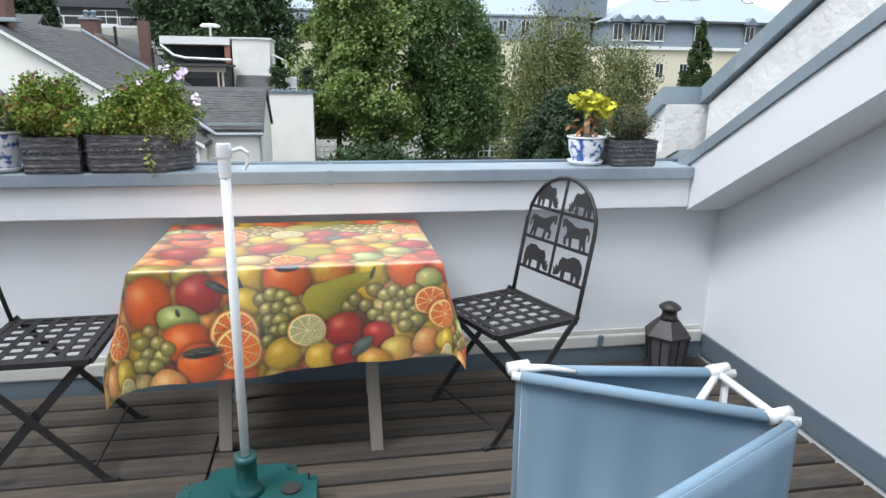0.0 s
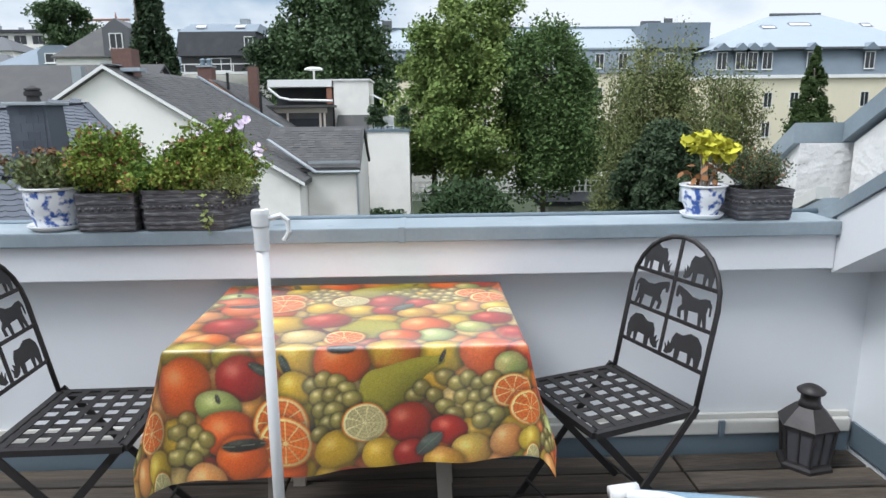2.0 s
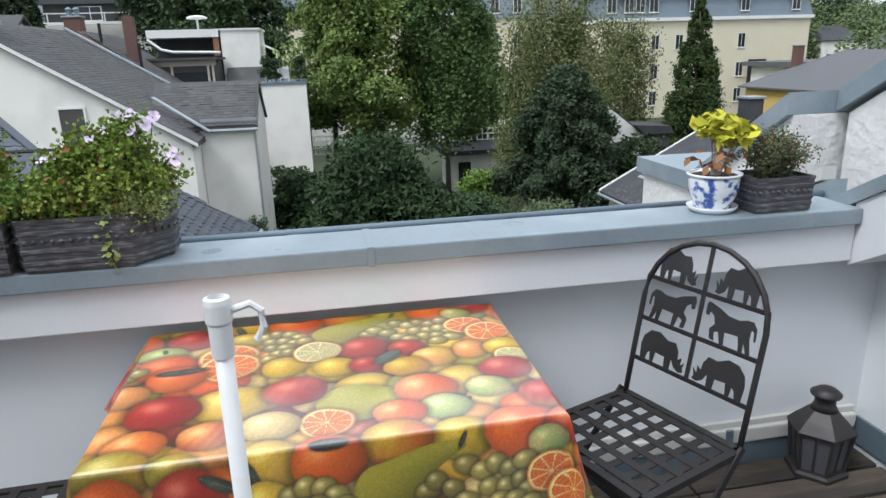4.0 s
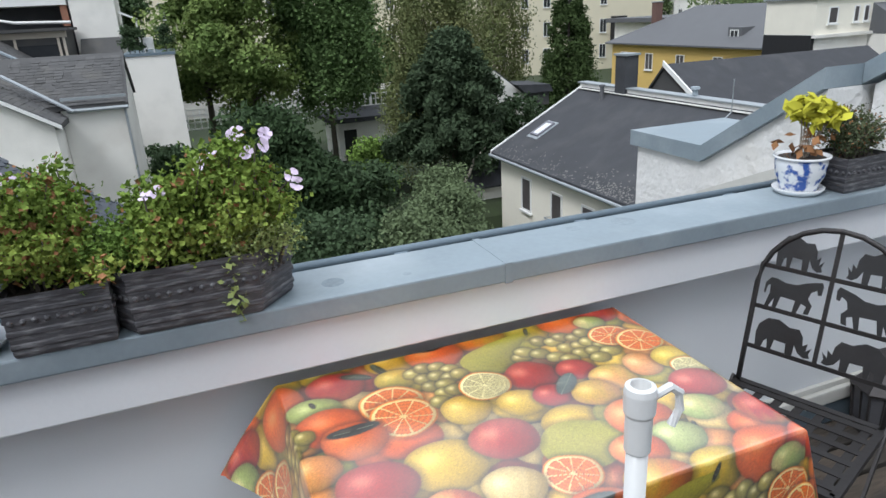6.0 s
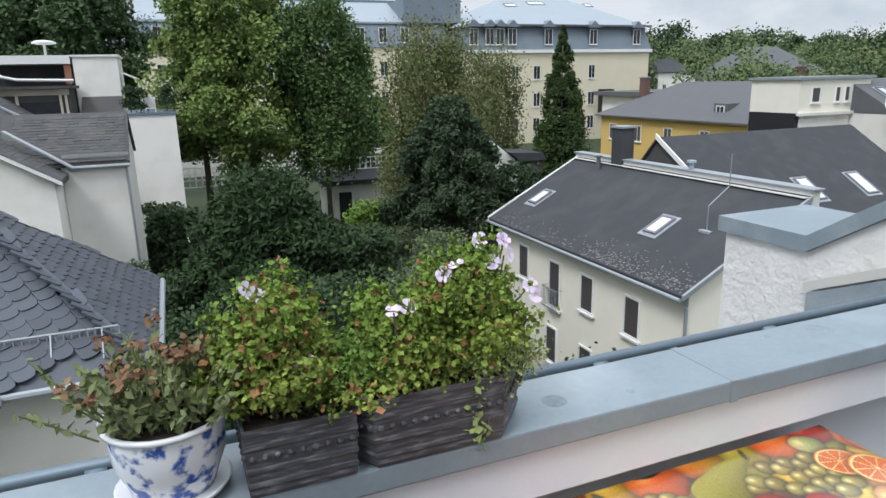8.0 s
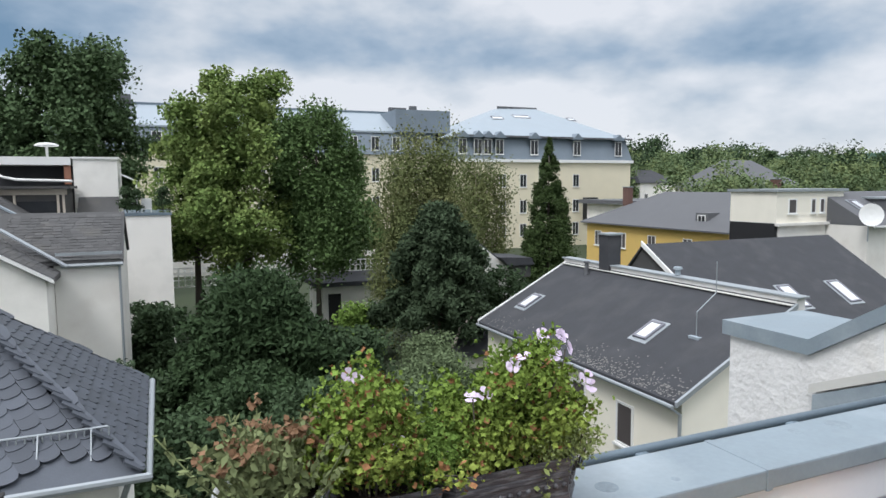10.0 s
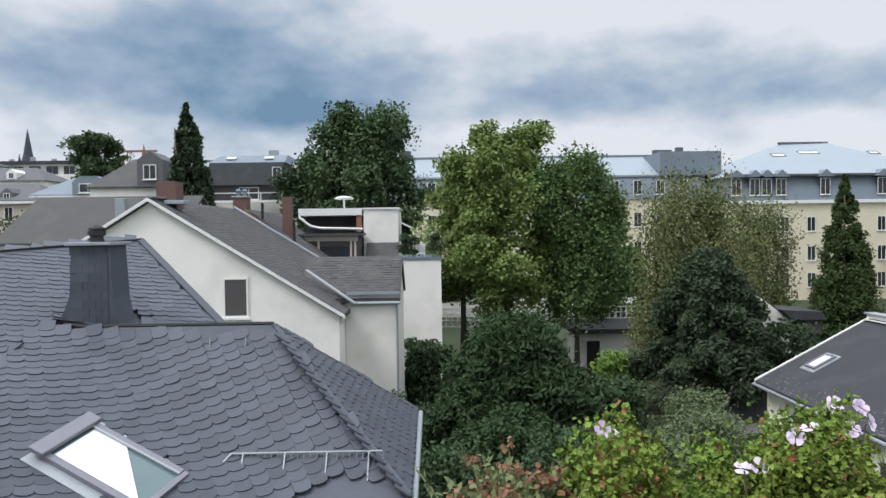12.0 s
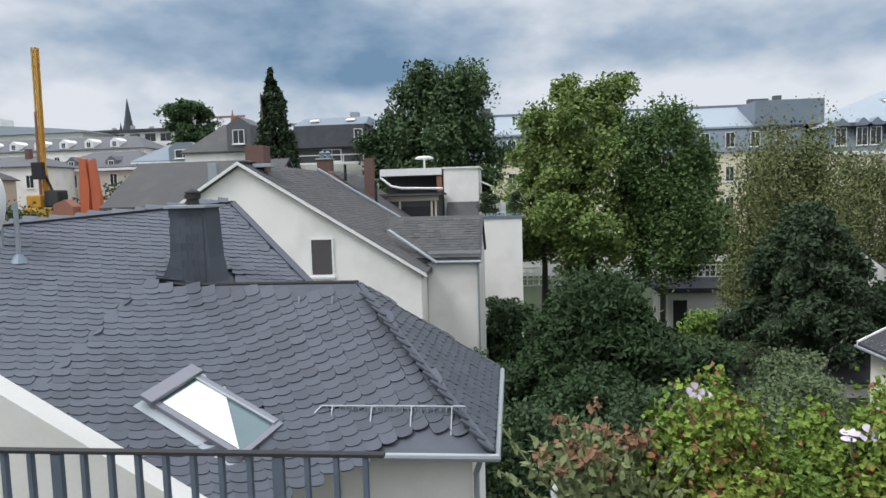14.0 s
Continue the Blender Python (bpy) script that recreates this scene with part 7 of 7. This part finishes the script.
def geranium(name, label, x, y, z, w, d, h, n, seed, leafm, brown=0.05, leaf=0.021, flowers=(), group="balcony plants"):
    """Branching stems with clusters of small lobed leaves and single flowers."""
    rng = np.random.default_rng(seed)
    t = thing(name, label, "plant", x, y, z, group=group)
    bm = B()
    tips = []
    k = max(14, min(60, n // 120))
    for i in range(k):
        px, py = rng.uniform(-w, w) * 0.75, rng.uniform(-d, d) * 0.7
        out_x, out_y = px + rng.normal(0, 0.25) * w, py + rng.normal(0, 0.6) * d
        hh = h * (0.35 + 0.65 * rng.random()) * (1 - 0.35 * (abs(out_x) / max(w, 1e-3)) ** 3)
        hh = max(hh, h * 0.18)
        tube(bm, [(px * 0.8, py * 0.8, -0.02), (px, py, hh * 0.5), (out_x, out_y, hh)], 0.0032, 5, 0.0015)
        tips.append((px, py, hh * 0.5))
        tips.append((out_x, out_y, hh))
        tips.append((0.5 * (px + out_x), 0.5 * (py + out_y), hh * 0.78))
    part("stem", bm, M_BARK, t)
    tips = np.array(tips)
    per = int(1.4 * n) // len(tips) + 1
    pts = (tips[:, None, :] + rng.normal(size=(len(tips), per, 3)) * np.array([0.020, 0.019, 0.017])).reshape(-1, 3)
    pts[:, 2] = np.maximum(pts[:, 2], -0.015)
    nb = int(len(pts) * brown)
    rng.shuffle(pts)
    lobed_part("leaves", pts[nb:], leaf * 0.60, rng, leafm, t)
    if nb:
        lobed_part("dry_leaves", pts[:nb], leaf * 0.7, rng, L_GERB, t)
    for fx, fy, fz in flowers:
        part("stalk", tube(B(), [(fx * 0.7, fy, h * 0.5), (fx, fy, fz - 0.03)], 0.0018, 5), M_BARK, t)
        for q in range(2):
            flower(t, fx + rng.normal(0, 0.012), fy + rng.normal(0, 0.01), fz - 0.03 + rng.normal(0, 0.008), 0.0175, rng)
    return t


PZ = COP_Z + 0.12
geranium("geranium_plant", "bushy green pelargonium with pale pink flowers", -0.425, 3.29, PZ, 0.125, 0.10, 0.262, 7500, 11, L_GER, 0.03, flowers=((-0.05, -0.02, 0.265), (0.02, 0.0, 0.315), (0.07, -0.04, 0.285), (0.15, -0.01, 0.20), (0.10, 0.02, 0.30)))
geranium("geranium_plant", "bushy green pelargonium with few pink flowers", -0.585, 3.28, PZ, 0.075, 0.10, 0.175, 4500, 13, L_GER, 0.04, flowers=((-0.02, -0.05, 0.205),))
geranium("geranium_plant", "yellow-green pelargonium with some browned leaves", -0.83, 3.28, PZ, 0.115, 0.10, 0.24, 7500, 17, L_GER, 0.09, flowers=((-0.03, -0.02, 0.275), (0.04, -0.06, 0.14)))
geranium("trailing_plant", "light green low trailing plant at the planter's edge", -0.705, 3.245, PZ, 0.08, 0.05, 0.11, 2600, 19, L_LIGHT, 0.0, 0.016)
geranium("trailing_plant", "pale green trailing plant spilling over the planter", -0.405, 3.215, PZ, 0.11, 0.035, 0.09, 1500, 23, L_IVY, 0.0, 0.013)
iv = thing("ivy_strand", "thin pale trailing strand over the planter's front", "plant", -0.455, 3.178, PZ - 0.01)
part("stem", tube(B(), [(0, 0.02, 0.02), (-0.01, 0.0, -0.04), (0.005, -0.006, -0.09), (0.015, -0.012, -0.12)], 0.0016, 5), L_IVY, iv)
rr_ = np.random.default_rng(29)
leaf_part("leaves", np.stack([rr_.normal(0, 0.012, 70), rr_.normal(-0.002, 0.006, 70), rr_.uniform(-0.125, 0.03, 70)], 1), 0.014, rr_, L_IVY, iv, 1.3)
sd = thing("sedum_plant", "grey-green succulent with dry red-brown heads", "plant", -1.032, 3.272, COP_Z + 0.145)
rr_ = np.random.default_rng(31)
stems = rr_.normal(size=(170, 2)) * 0.055
bm = B()
gp, rp = [], []
for sx_, sy_ in stems:
    hh = 0.05 + 0.085 * rr_.random()
    tx, ty = sx_ * 1.35, sy_ * 1.25
    tube(bm, [(sx_ * 0.7, sy_ * 0.7, 0.0), (tx, ty, hh)], 0.002, 4)
    for f in np.linspace(0.2, 1.0, 13):
        gp.append((sx_ * 0.7 + (tx - sx_ * 0.7) * f + rr_.normal(0, 0.006), sy_ * 0.7 + (ty - sy_ * 0.7) * f + rr_.normal(0, 0.006), hh * f))
    if rr_.random() < 0.25:
        for j in range(16):
            rp.append((tx + rr_.normal(0, 0.008), ty + rr_.normal(0, 0.008), hh + 0.012 + rr_.normal(0, 0.006)))
part("stem", bm, L_SED, sd)
leaf_part("leaves", gp, 0.012, rr_, L_SED, sd, 1.8)
tagged(leaf_part("dry_head", rp, 0.011, rr_, L_SEDR, sd, 1.2), kind="stuff")
yp = thing("yellow_leaved_plant", "upright plant with yellow-green pointed leaves", "plant", 1.405, 3.30, COP_Z + 0.12)
rr_ = np.random.default_rng(37)
bm = B()
lp, up_ = [], []
for k in range(9):
    t_ = rr_.random() * 6.28
    hh = 0.11 + 0.09 * rr_.random()
    rx_ = 0.055 * rr_.random() + 0.015
    tip = (rx_ * math.cos(t_) * 1.3, rx_ * math.sin(t_), hh)
    tube(bm, [(0.01 * math.cos(t_), 0.01 * math.sin(t_), -0.01), (tip[0] * 0.5, tip[1] * 0.5, hh * 0.5), tip], 0.003, 5, 0.002)
    for j in range(26):
        lp.append((tip[0] + rr_.normal(0, 0.022), tip[1] + rr_.normal(0, 0.020), hh + rr_.normal(0.004, 0.014)))
for j in range(30):
    up_.append((rr_.normal(0, 0.04), rr_.normal(0, 0.035), rr_.uniform(0.0, 0.09)))
part("stem", bm, M_PALEBARK, yp)
leaf_part("leaves", lp, 0.024, rr_, L_YEL, yp, 2.0)
leaf_part("dry_leaves", up_, 0.022, rr_, L_GERB, yp, 1.8)
geranium("heather_plant", "dark green heather in the small planter", 1.602, 3.285, COP_Z + 0.11, 0.085, 0.075, 0.14, 3600, 41, L_HEATH, 0.06, 0.013)

# ---- slates, the last and smallest pieces ----
def slate_mesh(w, h, th, kind):
    """One slate with a rounded lower edge; its foot lies at the origin, +y runs up the slope."""
    if kind == "round":
        out = [(-w / 2, h), (-w / 2, h * 0.22), (-w * 0.42, h * 0.10), (-w * 0.2, 0.01), (w * 0.15, 0.0), (w * 0.38, h * 0.06), (w / 2, h * 0.24), (w / 2, h)]
    else:
        out = [(-w / 2, h), (-w / 2, h * 0.10), (-w * 0.40, 0.0), (w * 0.42, 0.0), (w / 2, h * 0.30), (w / 2, h)]
    n = len(out)
    v = [(x, y, th * (1 - y / h) + 0.002) for x, y in out] + [(x, y, th * (1 - y / h) + 0.002 - th) for x, y in out]
    f = [tuple(range(n))[::-1]] + [(k, (k + 1) % n, n + (k + 1) % n, n + k) for k in range(n)]
    return v, f


def slate_field(parent, o, u, v, uw, vh, inside, w=0.30, step=0.19, seed=1, near=None, slant=0.0, count=300):
    """Cover a slope; the courses nearest to the terrace are single pieces, the others one joined part."""
    rng = np.random.default_rng(seed)
    o, u = Vector(o), Vector(u).normalized()
    n = u.cross(Vector(v)).normalized()
    if n.z < 0:
        n = -n
    vv_ = n.cross(u).normalized()
    if vv_.z < 0:
        vv_ = -vv_
    uu = vv_.cross(n).normalized()
    basis = Matrix((uu, vv_, n)).transposed()
    sgn = 1 if uu.dot(u) > 0 else -1
    sv, sf = slate_mesh(w * 1.03, step * 1.75, 0.034, "round")
    me = bpy.data.meshes.new("slate")
    me.from_pydata(sv, [], sf)
    me.materials.append(M_SLATE)
    sv = np.array(sv)
    spots = []
    for j in range(int(vh / step)):
        for i in range(int(uw / w) + 1):
            p = o + uu * sgn * ((i + 0.5 * (j % 2)) * w) + vv_ * (j * step + slant * i * w)
            if inside(p):
                spots.append((p, rng.normal(0, 0.012), rng.normal(0, 0.003)))
    if near is not None:
        spots.sort(key=lambda s: (s[0] - Vector(near)).length)
    for p, r, dz in spots[:count]:
        ob = new("slate", me)
        ob.parent = parent
        m = (basis @ Euler((0, 0, r)).to_matrix()).to_4x4()
        m.translation = p + n * (0.012 + dz)
        ob.matrix_basis = m
    V, F, base = [], [], 0
    for p, r, dz in spots[count:]:
        m = np.array(basis @ Euler((0, 0, r)).to_matrix())
        V.append(sv @ m.T + np.array(p + n * (0.012 + dz)))
        F += [tuple(k + base for k in f) for f in sf]
        base += len(sv)
    if V:
        ob = raw_mesh("slate_rest", np.concatenate(V).tolist(), F, M_SLATE)
        ob.parent = parent
        tagged(ob, kind="stuff")


def roof_z(x, y):
    """The main slope swept into the wing with a rounded valley."""
    wing = EZ + sw * (y - EYN) if y < RY else RZ - (RZ - EZ) / (EYF - RY) * (y - RY)
    m_ = main_z(x, y)
    if x > HX - 4.6 and y < RY + 0.4:
        return 0.5 * (m_ + wing + math.sqrt((m_ - wing) ** 2 + 0.16))
    return max(m_, wing)


def roof_part(x, y):
    """Which slope covers this spot: main, wing or none."""
    if EYN + 0.12 < y < RY - 0.30 and EZ + sw * (y - EYN) > main_z(x, y):
        edge = HX + (RY - y) / (RY - EYN) * (EX - HX)
        return "wing" if -9.0 < x < edge - 0.02 else ""
    if y >= RY - 0.30 and RZ - (RZ - EZ) / (EYF - RY) * max(y - RY, 0) > main_z(x, y) - 0.02:
        return ""
    hipline = (x + 9.2) * (17.2 - 20.2) - (y - 20.2) * (-6.0 + 9.2)
    top = (x + 9.5) * (15.8 - 20.0) - (y - 20.0) * (-13.2 + 9.5)
    if hipline < 0.55 or top > -0.25 or main_z(x, y) < EZ - 0.35 or y < 9.5:
        return ""
    if -8.85 < x < -7.45 and 15.75 < y < 16.7:
        return ""
    du, dv = x + 7.34, y - 12.20
    a_ = (du * MU.x + dv * MU.y) / (MU.x ** 2 + MU.y ** 2) ** 0.5
    b_ = (du * MV.x + dv * MV.y) / (MV.x ** 2 + MV.y ** 2) ** 0.5
    return "" if 0.0 < a_ < 1.94 and 0.02 < b_ < 0.93 else "main"


def swept_slates(lean, step, w, seed):
    """Courses that run on from the main slope through the valley and up the wing."""
    rng = np.random.default_rng(seed)
    sv, sf = slate_mesh(w * 1.04, step * 1.9, 0.026, "round")
    me = bpy.data.meshes.new("slate")
    me.from_pydata(sv, [], sf)
    me.materials.append(M_SLATE)
    sv = np.array(sv)
    spots = {"main": [], "wing": []}
    k = 0
    for c in np.arange(9.0, 27.0, step):
        k += 1
        x = -19.0 + (-0.10 * k) % (w * 0.90)
        while x < EX:
            y = c + lean * x
            if x > (9.57 - y) / 0.671:
                y = (c + (lean + 0.02) * x - 0.285) / 0.970
            x_, x = x, x + w * 0.90
            if not 5.0 < y < 20.3:
                continue
            where = roof_part(x_, y)
            if not where:
                continue
            e_ = 0.04
            gx_ = (roof_z(x_ + e_, y) - roof_z(x_ - e_, y)) / (2 * e_)
            gy_ = (roof_z(x_, y + e_) - roof_z(x_, y - e_)) / (2 * e_)
            n = Vector((-gx_, -gy_, 1)).normalized()
            t_ = Vector((1, lean, gx_ + lean * gy_)).normalized()
            basis = Matrix((t_, n.cross(t_), n)).transposed() @ Euler((float(rng.normal(0, 0.010)), 0, float(rng.normal(0, 0.018)))).to_matrix()
            spots[where].append((Vector((x_, y, roof_z(x_, y))) + n * (0.014 + float(rng.normal(0, 0.0025))), basis))
    for where, parent, near in (("main", sn_main, Vector((-6.5, 11.5, -2))), ("wing", sn_wing, Vector((-2.5, 12.4, -2)))):
        lot = sorted(spots[where], key=lambda q: (q[0] - near).length)
        for p, basis in lot[:270]:
            ob = new("slate", me)
            ob.parent = parent
            m = basis.to_4x4()
            m.translation = p
            ob.matrix_basis = m
        V, F, base = [], [], 0
        for p, basis in lot[270:]:
            V.append(sv @ np.array(basis).T + np.array(p))
            F += [tuple(q + base for q in f) for f in sf]
            base += len(sv)
        if V:
            ob = raw_mesh("slate_rest", np.concatenate(V).tolist(), F, M_SLATE)
            ob.parent = parent
            tagged(ob, kind="stuff")


swept_slates(0.46, 0.20, 0.275, 3)
slate_field(sn_wing, (EX + 0.03, EYN + 0.05, EZ), (0, 1, 0), (-1, 0, (RZ - EZ) / (EX - HX)), 6.2, 4.0,
            lambda p: abs(p.y - RY) < (p.x - HX) / (EX - HX) * ((RY - EYN) if p.y < RY else (EYF - RY)) - 0.02 and p.x > HX, 0.30, 0.19, 7, count=0)
# chimney front, and the straight hip towards the next gable
part("verge_strip", flatbar(B(), (-9.2, 20.2, main_z(-9.2, 20.2) + 0.05), (-6.0, 17.2, main_z(-6.0, 17.2) + 0.05), 0.20, 0.03), M_SLATE, sn)
part("eave_course", prism(B(), [(-4.45, EYN - 0.10, EZ - 0.045), (EX + 0.06, EYN - 0.10, EZ - 0.045), (EX - 0.38, EYN + 0.36, EZ + sw * 0.36 + 0.012), (-4.85, EYN + 0.36, EZ + sw * 0.36 + 0.012)], (0, 0, 0), (0, -0.008, 0.014)), M_SLATE, sn)
# courses on the chimney's face
for j in range(11):
    z0 = -0.45 + 0.185 * j
    x = -8.70 + 0.13 * (j % 2)
    while x < -7.91:
        x1 = min(x + 0.26, -7.91)
        if x1 - x > 0.03:
            part("slate", box(B(), x + 0.003, x1 - 0.003, 15.738, 15.749, z0, z0 + 0.183), M_SLATE, slate_chimney)
        x = x1
# front hip of the wing
part("hip_cap", flatbar(B(), (HX, RY, RZ + 0.04), (EX, EYN, EZ + 0.06), 0.12, 0.03), M_SLATE, sn)
